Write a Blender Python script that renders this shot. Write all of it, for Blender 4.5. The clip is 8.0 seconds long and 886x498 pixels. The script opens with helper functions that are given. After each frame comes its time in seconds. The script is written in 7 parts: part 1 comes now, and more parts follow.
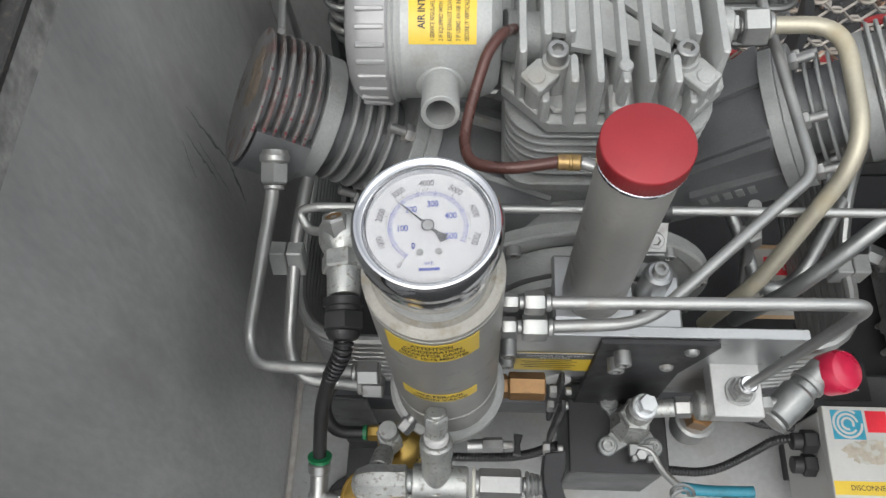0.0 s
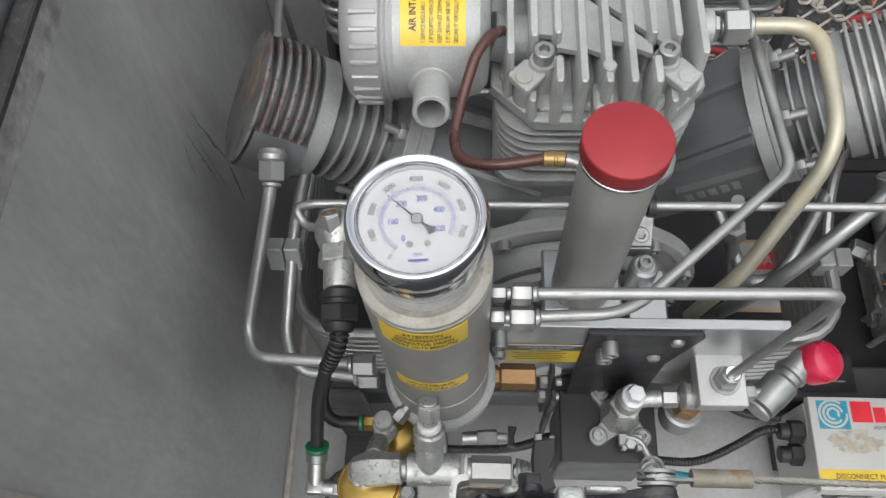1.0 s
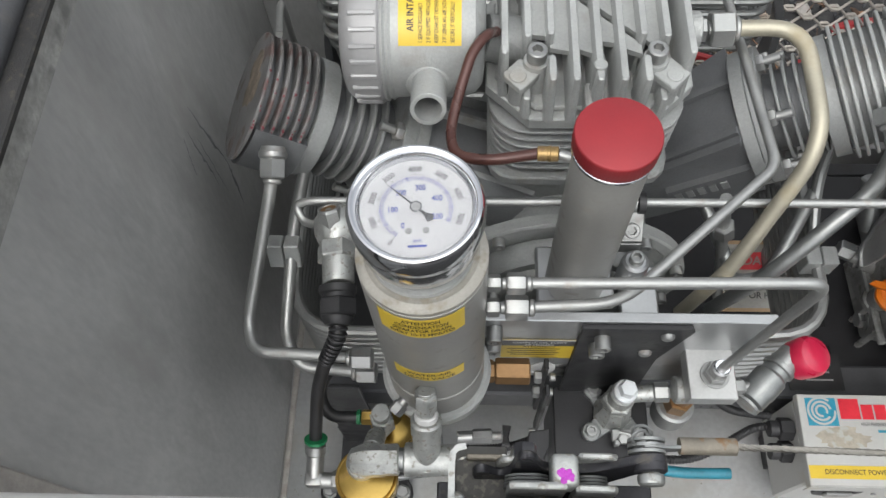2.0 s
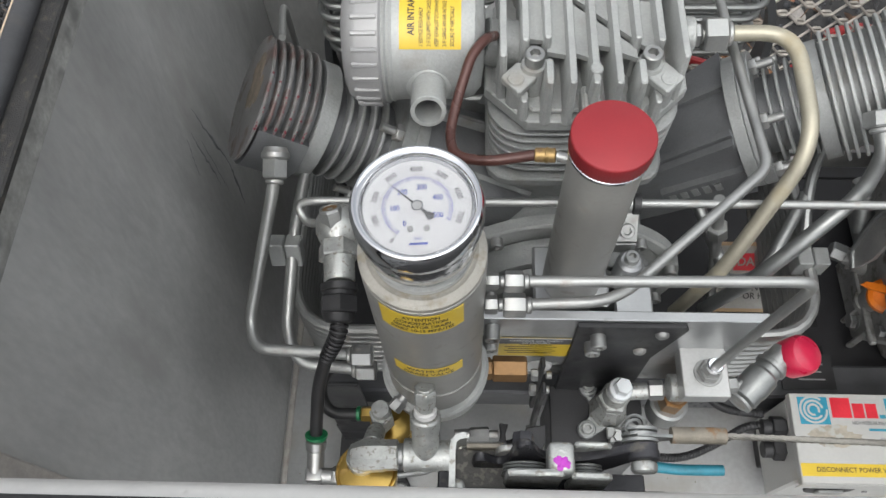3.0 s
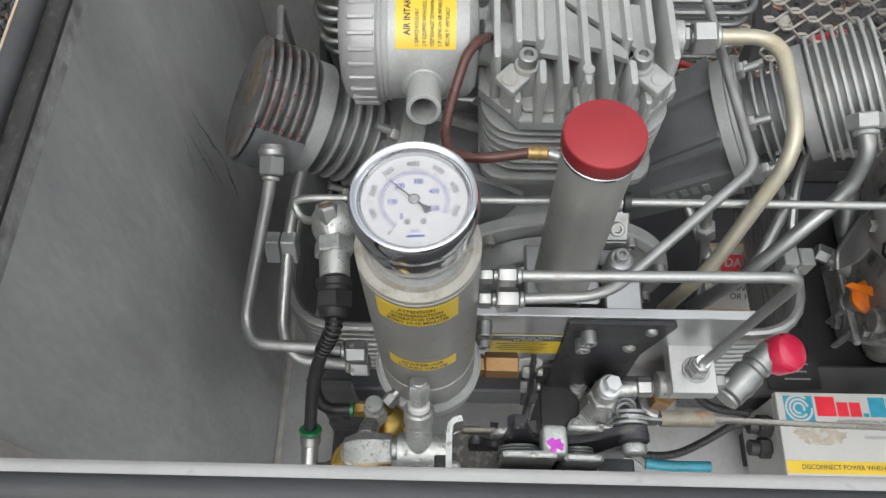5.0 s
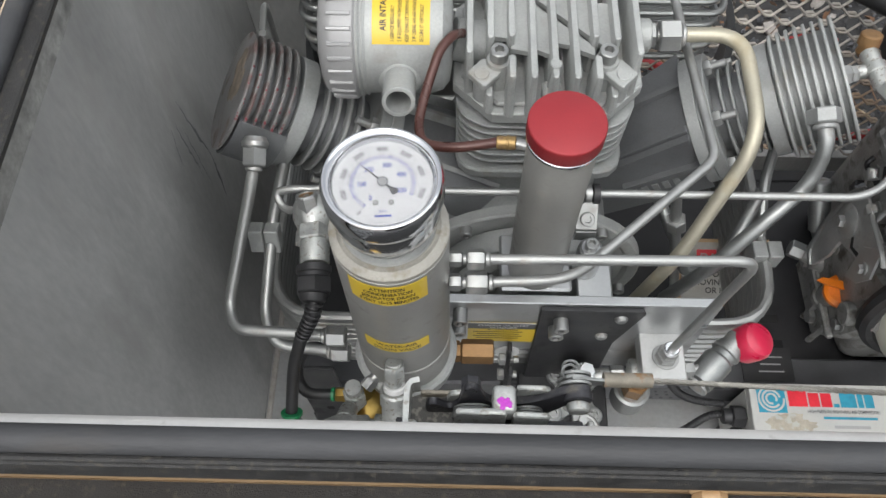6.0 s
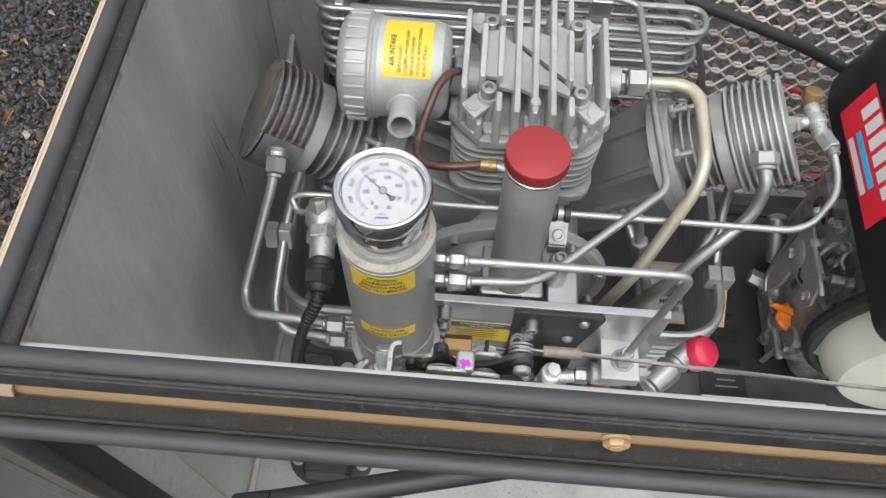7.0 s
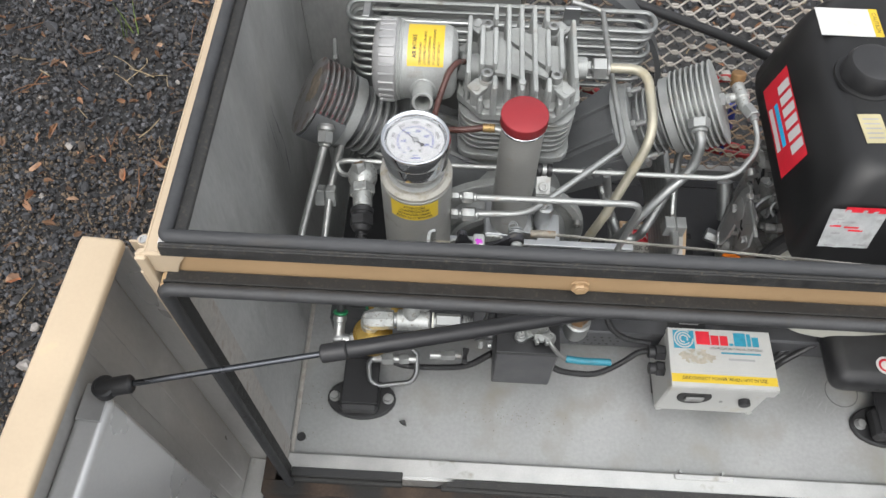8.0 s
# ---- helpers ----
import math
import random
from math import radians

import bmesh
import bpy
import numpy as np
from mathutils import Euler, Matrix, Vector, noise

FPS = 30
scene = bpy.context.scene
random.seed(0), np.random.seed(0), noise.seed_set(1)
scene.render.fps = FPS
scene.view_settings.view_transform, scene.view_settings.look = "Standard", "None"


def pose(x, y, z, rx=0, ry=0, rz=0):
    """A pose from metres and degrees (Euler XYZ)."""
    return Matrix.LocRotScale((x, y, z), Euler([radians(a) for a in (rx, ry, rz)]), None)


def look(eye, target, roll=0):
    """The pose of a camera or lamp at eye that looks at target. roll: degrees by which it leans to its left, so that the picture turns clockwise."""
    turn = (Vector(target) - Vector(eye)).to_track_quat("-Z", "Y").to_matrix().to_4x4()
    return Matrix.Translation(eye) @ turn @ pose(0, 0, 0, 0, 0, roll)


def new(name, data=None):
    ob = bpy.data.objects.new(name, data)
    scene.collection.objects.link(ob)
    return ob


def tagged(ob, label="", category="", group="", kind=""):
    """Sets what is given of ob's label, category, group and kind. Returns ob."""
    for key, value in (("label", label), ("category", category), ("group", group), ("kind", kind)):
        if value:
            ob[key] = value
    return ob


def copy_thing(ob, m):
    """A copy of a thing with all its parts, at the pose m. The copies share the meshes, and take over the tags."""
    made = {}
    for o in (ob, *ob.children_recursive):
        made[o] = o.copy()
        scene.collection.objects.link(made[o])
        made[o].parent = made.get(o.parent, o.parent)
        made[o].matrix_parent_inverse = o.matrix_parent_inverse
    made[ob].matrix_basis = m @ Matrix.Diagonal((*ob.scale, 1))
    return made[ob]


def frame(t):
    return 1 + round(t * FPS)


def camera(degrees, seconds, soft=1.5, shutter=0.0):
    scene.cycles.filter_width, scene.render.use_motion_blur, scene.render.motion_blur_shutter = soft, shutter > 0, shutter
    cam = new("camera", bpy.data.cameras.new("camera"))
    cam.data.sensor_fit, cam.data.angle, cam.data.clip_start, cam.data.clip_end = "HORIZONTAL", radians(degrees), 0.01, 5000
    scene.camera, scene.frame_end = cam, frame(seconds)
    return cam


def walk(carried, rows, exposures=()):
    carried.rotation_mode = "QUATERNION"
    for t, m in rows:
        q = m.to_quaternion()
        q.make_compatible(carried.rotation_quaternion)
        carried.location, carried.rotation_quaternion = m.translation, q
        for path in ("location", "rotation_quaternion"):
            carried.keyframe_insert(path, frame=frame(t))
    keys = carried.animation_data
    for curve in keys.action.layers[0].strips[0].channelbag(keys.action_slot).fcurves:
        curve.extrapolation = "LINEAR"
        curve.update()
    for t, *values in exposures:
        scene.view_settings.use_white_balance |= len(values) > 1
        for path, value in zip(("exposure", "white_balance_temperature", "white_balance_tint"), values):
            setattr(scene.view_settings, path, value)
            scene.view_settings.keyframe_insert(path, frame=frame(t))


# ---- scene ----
cam = camera(60.0, 8.0, soft=1.5)
# seconds, place in metres, turn in degrees
ROWS = [
    (0, 0.0235, -0.1522, 0.9296, 25.19, 2.19, 1.99),
    (0.5, 0.0193, -0.1582, 0.9362, 25.11, 2.03, 2.11),
    (1, 0.0293, -0.1628, 0.9443, 25.14, 2.24, 1.72),
    (1.5, 0.0288, -0.1725, 0.9482, 25.72, 2.04, 1.50),
    (3, 0.0263, -0.1869, 0.9607, 26.24, 1.50, 1.47),
    (3.5, 0.0259, -0.1909, 0.9641, 26.49, 1.21, 1.70),
    (4, 0.0223, -0.1944, 0.9642, 26.55, 1.04, 1.59),
    (5.5, 0.0257, -0.2022, 0.9708, 26.85, 0.55, 1.33),
    (6, 0.0405, -0.2204, 0.9800, 27.23, 0.41, 1.39),
    (6.5, 0.0529, -0.2617, 1.0082, 27.95, -0.60, 3.03),
    (7, 0.0530, -0.2769, 1.0609, 28.68, -1.14, 4.40),
    (7.5, 0.0534, -0.3346, 1.0953, 29.37, -1.20, 6.57),
    (8, 0.0429, -0.4530, 1.2035, 30.29, -0.67, 2.97),
]
walk(cam, [(t, pose(*row)) for t, *row in ROWS], exposures=[(0, 0.84), (4, 0.88), (6, 0.91), (7, 1.09), (8, 1.03)])

# ---------------------------------------------------------------- light
world = bpy.data.worlds.new("overcast_sky")
scene.world = world
world.use_nodes = True
wn = world.node_tree
sky = wn.nodes.new("ShaderNodeTexSky")
sky.sky_type = "NISHITA"
sky.sun_disc = False
sky.sun_elevation, sky.sun_rotation = radians(62), radians(200)
sky.air_density, sky.dust_density, sky.ozone_density = 1.0, 4.0, 1.0
soften = wn.nodes.new("ShaderNodeHueSaturation")
soften.inputs["Saturation"].default_value = 0.18
wn.links.new(sky.outputs[0], soften.inputs["Color"])
wn.links.new(soften.outputs[0], wn.nodes["Background"].inputs["Color"])
wn.nodes["Background"].inputs["Strength"].default_value = 0.15

sun = new("sun", bpy.data.lights.new("sun", "SUN"))
sun.data.energy, sun.data.angle, sun.data.color = 0.6, radians(60), (0.965, 1.0, 0.985)
sun.matrix_world = look((0.9, -0.35, 2.0), (0, 0, 0))


# ---------------------------------------------------------------- materials
def mat(name, base, rough=0.5, metal=0.0, vary=0.12, scale=30.0, fine=400.0, bump=0.0, bump_scale=300.0, dirt=None, dirt_scale=18.0,
        dirt_from=0.58, dirt_to=0.72, coat=0.0, rough_vary=0.12, per_object=0.0, island=None, stretch=None):
    m = bpy.data.materials.new(name)
    m.use_nodes = True
    nt = m.node_tree
    N, L = nt.nodes.new, nt.links.new
    b = nt.nodes["Principled BSDF"]
    tc = N("ShaderNodeTexCoord")

    def tex(sc, detail=4.0):
        n = N("ShaderNodeTexNoise")
        n.inputs["Scale"].default_value, n.inputs["Detail"].default_value = sc, detail
        if stretch:
            mp = N("ShaderNodeMapping")
            mp.inputs["Scale"].default_value = stretch
            L(tc.outputs["Object"], mp.inputs["Vector"])
            L(mp.outputs[0], n.inputs["Vector"])
        else:
            L(tc.outputs["Object"], n.inputs["Vector"])
        return n

    def mix(kind, fac, a, c):
        n = N("ShaderNodeMix")
        n.data_type, n.blend_type = "RGBA", kind
        for sock, v in ((0, fac), (6, a), (7, c)):
            if hasattr(v, "is_output"):
                L(v, n.inputs[sock])
            else:
                n.inputs[sock].default_value = v
        return n.outputs[2]

    def ramp(src, lo, hi, a=0.0, c=1.0):
        n = N("ShaderNodeMapRange")
        L(src, n.inputs[0])
        for i, v in enumerate((lo, hi, a, c)):
            n.inputs[i + 1].default_value = v
        return n.outputs[0]

    big, small = tex(scale), tex(fine, 2.0)
    dark = tuple(c * (1 - vary * 1.6) for c in base)
    light = tuple(min(1.0, c * (1 + vary)) for c in base)
    col = mix("MIX", ramp(big.outputs[0], 0.3, 0.7), (*dark, 1), (*light, 1))
    col = mix("MULTIPLY", 0.5, col, mix("MIX", ramp(small.outputs[0], 0.3, 0.7), (1 - vary, 1 - vary, 1 - vary, 1), (1 + vary * 0.6, 1 + vary * 0.6, 1 + vary * 0.6, 1)))
    if island:
        geo = N("ShaderNodeNewGeometry")
        steps = N("ShaderNodeValToRGB")
        steps.color_ramp.interpolation = "CONSTANT"
        while len(steps.color_ramp.elements) < len(island):
            steps.color_ramp.elements.new(0.5)
        for k, (at, tint) in enumerate(island):
            steps.color_ramp.elements[k].position = at
            steps.color_ramp.elements[k].color = (*tint, 1)
        L(geo.outputs["Random Per Island"], steps.inputs[0])
        col = mix("MULTIPLY", 1.0, col, steps.outputs[0])
    if per_object:
        info = N("ShaderNodeObjectInfo")
        v = ramp(info.outputs["Random"], 0, 1, 1 - per_object, 1 + per_object)
        cmb = N("ShaderNodeCombineColor")
        for i in range(3):
            L(v, cmb.inputs[i])
        col = mix("MULTIPLY", 1.0, col, cmb.outputs[0])
    r = ramp(big.outputs[0], 0.25, 0.75, max(0.03, rough - rough_vary), min(1.0, rough + rough_vary))
    if dirt:
        spots = tex(dirt_scale, 8.0)
        mask = ramp(spots.outputs[0], dirt_from, dirt_to)
        col = mix("MIX", mask, col, (*dirt, 1))
        mx = N("ShaderNodeMix")
        L(mask, mx.inputs[0])
        L(r, mx.inputs[2])
        mx.inputs[3].default_value = 0.85
        r = mx.outputs[0]
        if metal:
            L(ramp(mask, 0, 1, metal, metal * 0.2), b.inputs["Metallic"])
    L(col, b.inputs["Base Color"])
    L(r, b.inputs["Roughness"])
    if not (dirt and metal):
        b.inputs["Metallic"].default_value = metal
    b.inputs["Coat Weight"].default_value = coat
    b.inputs["Coat Roughness"].default_value = 0.15
    if bump:
        bn = N("ShaderNodeBump")
        bn.inputs["Strength"].default_value = bump
        bn.inputs["Distance"].default_value = 0.001
        bt = tex(bump_scale, 3.0)
        L(bt.outputs[0], bn.inputs["Height"])
        L(bn.outputs[0], b.inputs["Normal"])
    return m


CAST = mat("cast_aluminium", (0.282, 0.291, 0.286), 0.5, 0.35, 0.14, 25, 500, 0.45, 600, (0.20, 0.185, 0.165), 30, 0.60, 0.78)
CAST_PALE = mat("pale_cast_aluminium", (0.35, 0.36, 0.35), 0.5, 0.3, 0.12, 25, 500, 0.45, 600, (0.25, 0.235, 0.205), 30, 0.60, 0.78)
# dull arm casting; on barrels and cores its darkness paints shade between fins
CAST_DARK = mat("dull_cast_and_gap_shade", (0.17, 0.175, 0.18), 0.5, 0.5, 0.12, 25, 500, 0.3, 700, (0.13, 0.12, 0.11), 22, 0.6, 0.8)
ANODISED = mat("anodised_tube", (0.30, 0.297, 0.28), 0.46, 0.5, 0.06, 20, 300, 0.06, 800, (0.255, 0.245, 0.22), 60, 0.6, 0.78)
FILTER_GREY = mat("grey_plastic", (0.29, 0.29, 0.29), 0.42, 0.2, 0.06, 20, 400, 0.15, 900)
STEEL = mat("steel_pipe", (0.375, 0.38, 0.37), 0.44, 0.85, 0.08, 40, 500, 0.0, 1, (0.30, 0.26, 0.21), 45, 0.62, 0.78)
STEEL_DULL = mat("dull_steel_pipe", (0.31, 0.32, 0.315), 0.45, 0.85, 0.10, 40, 500, 0.05, 600, (0.20, 0.18, 0.16), 40, 0.6, 0.78)
BEIGE_PIPE = mat("gilded_pipe", (0.385, 0.36, 0.285), 0.48, 0.6, 0.08, 30, 400, 0.0, 1, (0.33, 0.28, 0.18), 30, 0.6, 0.78)
NICKEL = mat("nickel_nut", (0.36, 0.365, 0.357), 0.44, 0.85, 0.08, 40, 500, 0.0, 1, (0.29, 0.27, 0.245), 60, 0.58, 0.72)
ZINC = mat("zinc_fitting", (0.42, 0.43, 0.415), 0.40, 0.75, 0.12, 140, 900, 0.30, 900, (0.24, 0.23, 0.20), 260, 0.56, 0.66)
CHROME = mat("chrome", (0.60, 0.61, 0.63), 0.13, 1.0, 0.02, 20, 300, rough_vary=0.03)
BRASS = mat("brass", (0.50, 0.34, 0.10), 0.34, 1.0, 0.08, 50, 500, 0.0, 1, (0.30, 0.18, 0.06), 70, 0.6, 0.75)
BRONZE = mat("aged_brass", (0.25, 0.145, 0.065), 0.46, 0.7, 0.12, 50, 500, 0.0, 1, (0.17, 0.10, 0.045), 60, 0.56, 0.75)
COPPER = mat("brown_hose", (0.075, 0.030, 0.024), 0.32, 0.2, 0.12, 60, 500, 0.0, 1)
RED_CAP = mat("red_anodised", (0.27, 0.020, 0.026), 0.48, 0.15, 0.05, 50, 600, 0.12, 1500)
RED_PLASTIC = mat("red_plastic", (0.50, 0.016, 0.055), 0.35, 0.0, 0.05, 50, 500, coat=0.3)
BLACK = mat("black_plastic", (0.020, 0.020, 0.0212), 0.48, 0.0, 0.2, 40, 500, 0.1, 900)
BLACK_STEEL = mat("black_painted_steel", (0.0165, 0.0165, 0.018), 0.45, 0.0, 0.2, 40, 500, 0.15, 500, (0.030, 0.029, 0.027), 25, 0.6, 0.75)
TOOL_STEEL = mat("dark_tool_steel", (0.20, 0.205, 0.205), 0.40, 0.8, 0.10, 50, 500, 0.1, 600, (0.14, 0.135, 0.12), 60, 0.56, 0.74)
TANK_BLACK = mat("black_enamel", (0.0075, 0.0075, 0.008), 0.42, 0.0, 0.15, 12, 600, 0.05, 900, (0.012, 0.012, 0.012), 9, 0.6, 0.8)
RUBBER = mat("rubber_seal", (0.035, 0.036, 0.0385), 0.62, 0.0, 0.2, 35, 400, 0.2, 900, (0.055, 0.052, 0.049), 60, 0.58, 0.76, stretch=(0.25, 1, 1))
RUBBER_DARK = mat("black_rubber_seal", (0.034, 0.0345, 0.036), 0.55, 0.0, 0.2, 35, 400, 0.2, 900, (0.05, 0.047, 0.043), 60, 0.6, 0.78)
DOOR_LINING = mat("brushed_grey_lining", (0.42, 0.41, 0.395), 0.34, 0.35, 0.12, 8, 220, 0.05, 300, (0.32, 0.31, 0.29), 14, 0.52, 0.72, stretch=(1, 1, 0.35))
RUBBER_ROUGH = mat("dusty_rubber", (0.018, 0.0178, 0.0175), 0.65, 0.0, 0.35, 90, 900, 0.5, 1500, (0.060, 0.053, 0.043), 320, 0.56, 0.72)
SHEET = mat("grey_sheet_metal", (0.400, 0.401, 0.392), 0.5, 0.15, 0.16, 9, 220, 0.05, 300, (0.29, 0.287, 0.276), 16, 0.54, 0.74, stretch=(1, 1, 0.35))
FLOOR_MAT = mat("aluminium_floor", (0.305, 0.309, 0.307), 0.5, 0.3, 0.14, 5, 160, 0.15, 400, (0.25, 0.24, 0.215), 12, 0.52, 0.74, rough_vary=0.2)
STAINLESS = mat("brushed_sheet", (0.46, 0.46, 0.46), 0.36, 0.75, 0.08, 8, 300, 0.03, 300)
TAN = mat("tan_paint", (0.38, 0.255, 0.14), 0.45, 0.0, 0.05, 15, 300, 0.08, 500, (0.32, 0.21, 0.11), 30, 0.64, 0.8)
CREAM = mat("cream_paint", (0.445, 0.355, 0.25), 0.5, 0.0, 0.04, 15, 300, 0.08, 500, (0.55, 0.43, 0.27), 30, 0.64, 0.8)
BARE_ALU = mat("bare_aluminium", (0.50, 0.50, 0.49), 0.42, 0.82, 0.08, 25, 400, 0.08, 600, (0.32, 0.30, 0.26), 40, 0.62, 0.78)
BOX_GREY = mat("pale_grey_enamel", (0.405, 0.406, 0.388), 0.42, 0.0, 0.05, 15, 300, 0.05, 600, (0.43, 0.40, 0.33), 25, 0.60, 0.76)
YELLOW = mat("yellow_label", (0.58, 0.41, 0.03), 0.38, 0.0, 0.04, 40, 500)
WHITE = mat("white_label", (0.52, 0.52, 0.51), 0.4, 0.0, 0.04, 40, 500, 0.0, 1, (0.55, 0.50, 0.42), 40, 0.6, 0.75)
CRUMPLED = mat("scuffed_silver_label", (0.40, 0.41, 0.41), 0.42, 0.2, 0.10, 60, 500, 0.6, 260, (0.28, 0.28, 0.27), 55, 0.5, 0.66)
DIAL = mat("dial_white", (0.56, 0.56, 0.565), 0.45, 0.0, 0.01)
INK = mat("black_ink", (0.02, 0.02, 0.02), 0.5)
INK_BLUE = mat("blue_ink", (0.08, 0.11, 0.42), 0.5)
INK_RED = mat("red_ink", (0.55, 0.015, 0.03), 0.45)
INK_SKY = mat("sky_blue_ink", (0.02, 0.36, 0.62), 0.45)
INK_GREY = mat("grey_ink", (0.30, 0.30, 0.30), 0.5)
GREEN = mat("green_plastic", (0.01, 0.16, 0.06), 0.35)
TEAL = mat("teal_plastic", (0.02, 0.17, 0.23), 0.38, 0.0, 0.15, 60, 500)
ORANGE = mat("orange_plastic", (0.75, 0.19, 0.01), 0.4)
PURPLE = mat("purple_paint", (0.42, 0.03, 0.42), 0.4)
BROWN_SCALE = mat("brown_deposit", (0.185, 0.150, 0.115), 0.9, 0.0, 0.3, 120, 600, 0.8, 500)
CREAM_PLASTIC = mat("cream_casting", (0.55, 0.54, 0.47), 0.5, 0.0, 0.06, 20, 400, 0.1, 600)
MESH_STEEL = mat("galvanised_mesh", (0.37, 0.345, 0.31), 0.5, 0.45, 0.15, 10, 300, 0.1, 600, (0.40, 0.28, 0.18), 5, 0.45, 0.65)
PLATE_ALU = mat("plate_aluminium", (0.42, 0.43, 0.435), 0.36, 0.88, 0.06, 15, 400, 0.08, 700, (0.31, 0.305, 0.29), 40, 0.58, 0.76)
CABLE_STEEL = mat("wire_rope", (0.26, 0.25, 0.225), 0.45, 0.8, 0.15, 60, 800, 0.5, 1500)
GROUND_MAT = mat("dark_gravel", (0.032, 0.031, 0.031), 0.85, 0.0, 0.4, 40, 150, 1.0, 120, (0.02, 0.02, 0.02), 60, 0.5, 0.6)
STONE = mat("gravel_stone", (0.16, 0.16, 0.165), 0.8, 0.0, 0.2, 60, 400, 0.5, 300, island=[(0.0, (0.20, 0.20, 0.21)), (0.25, (0.34, 0.35, 0.37)), (0.5, (0.26, 0.25, 0.25)), (0.7, (0.46, 0.47, 0.50)), (0.85, (0.40, 0.33, 0.27)), (0.95, (0.75, 0.75, 0.78))])
LEAF = mat("dead_leaf", (0.30, 0.20, 0.135), 0.75, 0.0, 0.3, 60, 300, island=[(0.0, (0.8, 0.62, 0.50)), (0.3, (0.55, 0.48, 0.44)), (0.55, (1.1, 1.05, 1.0)), (0.85, (0.9, 0.50, 0.32))])
STRAW = mat("dry_straw", (0.29, 0.24, 0.16), 0.75, 0.0, 0.3, 60, 300, island=[(0.0, (0.6, 0.5, 0.4)), (0.35, (1.0, 0.95, 0.85)), (0.7, (0.75, 0.70, 0.62))])
LEAF_DARK = mat("brown_leaf", (0.12, 0.07, 0.042), 0.8, 0.0, 0.3, 40, 300, island=[(0.0, (1.0, 0.9, 0.8)), (0.4, (0.6, 0.6, 0.6)), (0.7, (1.3, 1.1, 0.9))])
GRASS = mat("grass_blade", (0.15, 0.22, 0.05), 0.5, 0.0, 0.3)
PEBBLE = mat("pale_pebble", (0.30, 0.28, 0.26), 0.8, 0.0, 0.2, 60, 300, 0.3, 300)
RED_HOSE = mat("red_hose", (0.38, 0.02, 0.022), 0.5, 0.0, 0.15, 60, 500)
BLUE_HOSE = mat("blue_hose", (0.03, 0.05, 0.3), 0.4)

ADHESIVE = mat("adhesive_residue", (0.30, 0.30, 0.285), 0.85, 0.0, 0.25, 60, 400, 1.0, 220, (0.16, 0.16, 0.155), 50, 0.52, 0.62)
GUARD_SLOT = mat("dark_opening", (0.006, 0.006, 0.006), 0.8)
ENGINE_CAST = mat("oily_casting", (0.27, 0.27, 0.26), 0.42, 0.4, 0.2, 45, 400, 0.5, 350, (0.08, 0.072, 0.06), 55, 0.52, 0.70)
STRUT_ROD = mat("dark_steel_rod", (0.085, 0.09, 0.10), 0.3, 0.9, 0.1, 30, 400)
LIP_ALU = mat("worn_rail_lip", (0.66, 0.65, 0.63), 0.5, 0.3, 0.05, 25, 400, 0.08, 600, (0.40, 0.38, 0.35), 60, 0.64, 0.76)
BRACKET_STEEL = mat("dull_bracket_steel", (0.36, 0.36, 0.35), 0.45, 0.5, 0.1, 30, 300, 0.1, 500, (0.18, 0.17, 0.15), 40, 0.58, 0.74)
INK_SOFT = mat("faded_black_ink", (0.10, 0.10, 0.105), 0.5)
RED_FLECK = mat("dull_red_paint", (0.26, 0.02, 0.03), 0.6)
PAN_SHEET = mat("bright_pan_sheet", (0.55, 0.55, 0.55), 0.30, 0.5, 0.06, 8, 300, 0.03, 300)
SOIL = mat("brown_soil", (0.13, 0.095, 0.065), 0.9, 0.0, 0.3, 60, 400, 0.6, 300)
BOX_DARK = mat("dark_grey_enamel", (0.060, 0.061, 0.065), 0.45, 0.0, 0.12, 30, 400, 0.1, 600)
LABEL_PALE = mat("pale_yellow_label", (0.42, 0.37, 0.22), 0.5, 0.0, 0.06)
CAST_WORN = mat("stained_casting", (0.185, 0.182, 0.178), 0.5, 0.3, 0.2, 40, 500, 0.45, 600, (0.125, 0.085, 0.078), 55, 0.54, 0.68)
JAMB_ALU = mat("mottled_aluminium", (0.42, 0.395, 0.365), 0.6, 0.25, 0.14, 60, 400, 0.5, 400, (0.31, 0.28, 0.25), 60, 0.52, 0.7)
SHROUD = mat("dark_shroud_sheet", (0.12, 0.125, 0.13), 0.45, 0.3, 0.1, 12, 300)
FERRULE = mat("rusty_ferrule", (0.21, 0.19, 0.155), 0.6, 0.4, 0.15, 120, 600, 0.3, 700, (0.20, 0.12, 0.06), 180, 0.56, 0.66)
# label white darkened: the warning plate's deep shade is put into the colour
SHADED_PLATE = mat("shaded_printed_plate", (0.34, 0.335, 0.31), 0.45, 0.0, 0.1, 40, 400, 0.0, 1, (0.26, 0.24, 0.2), 50, 0.55, 0.72)
INK_TEAL = mat("teal_ink", (0.02, 0.23, 0.33), 0.45, 0.0, 0.1, 120, 500)
OLD_GLUE = mat("tan_glue_stain", (0.34, 0.31, 0.25), 0.6, 0.0, 0.15, 90, 500, 0.2, 700, (0.37, 0.37, 0.34), 110, 0.5, 0.6)
OLD_RED = mat("old_red_paint", (0.15, 0.022, 0.03), 0.65, 0.0, 0.3, 200, 600)
SCUFF = mat("dark_scuff", (0.20, 0.205, 0.21), 0.7, 0.0, 0.3, 50, 400)
PALE_BOLT = mat("bright_plated_bolt", (0.68, 0.70, 0.71), 0.40, 0.5, 0.03)
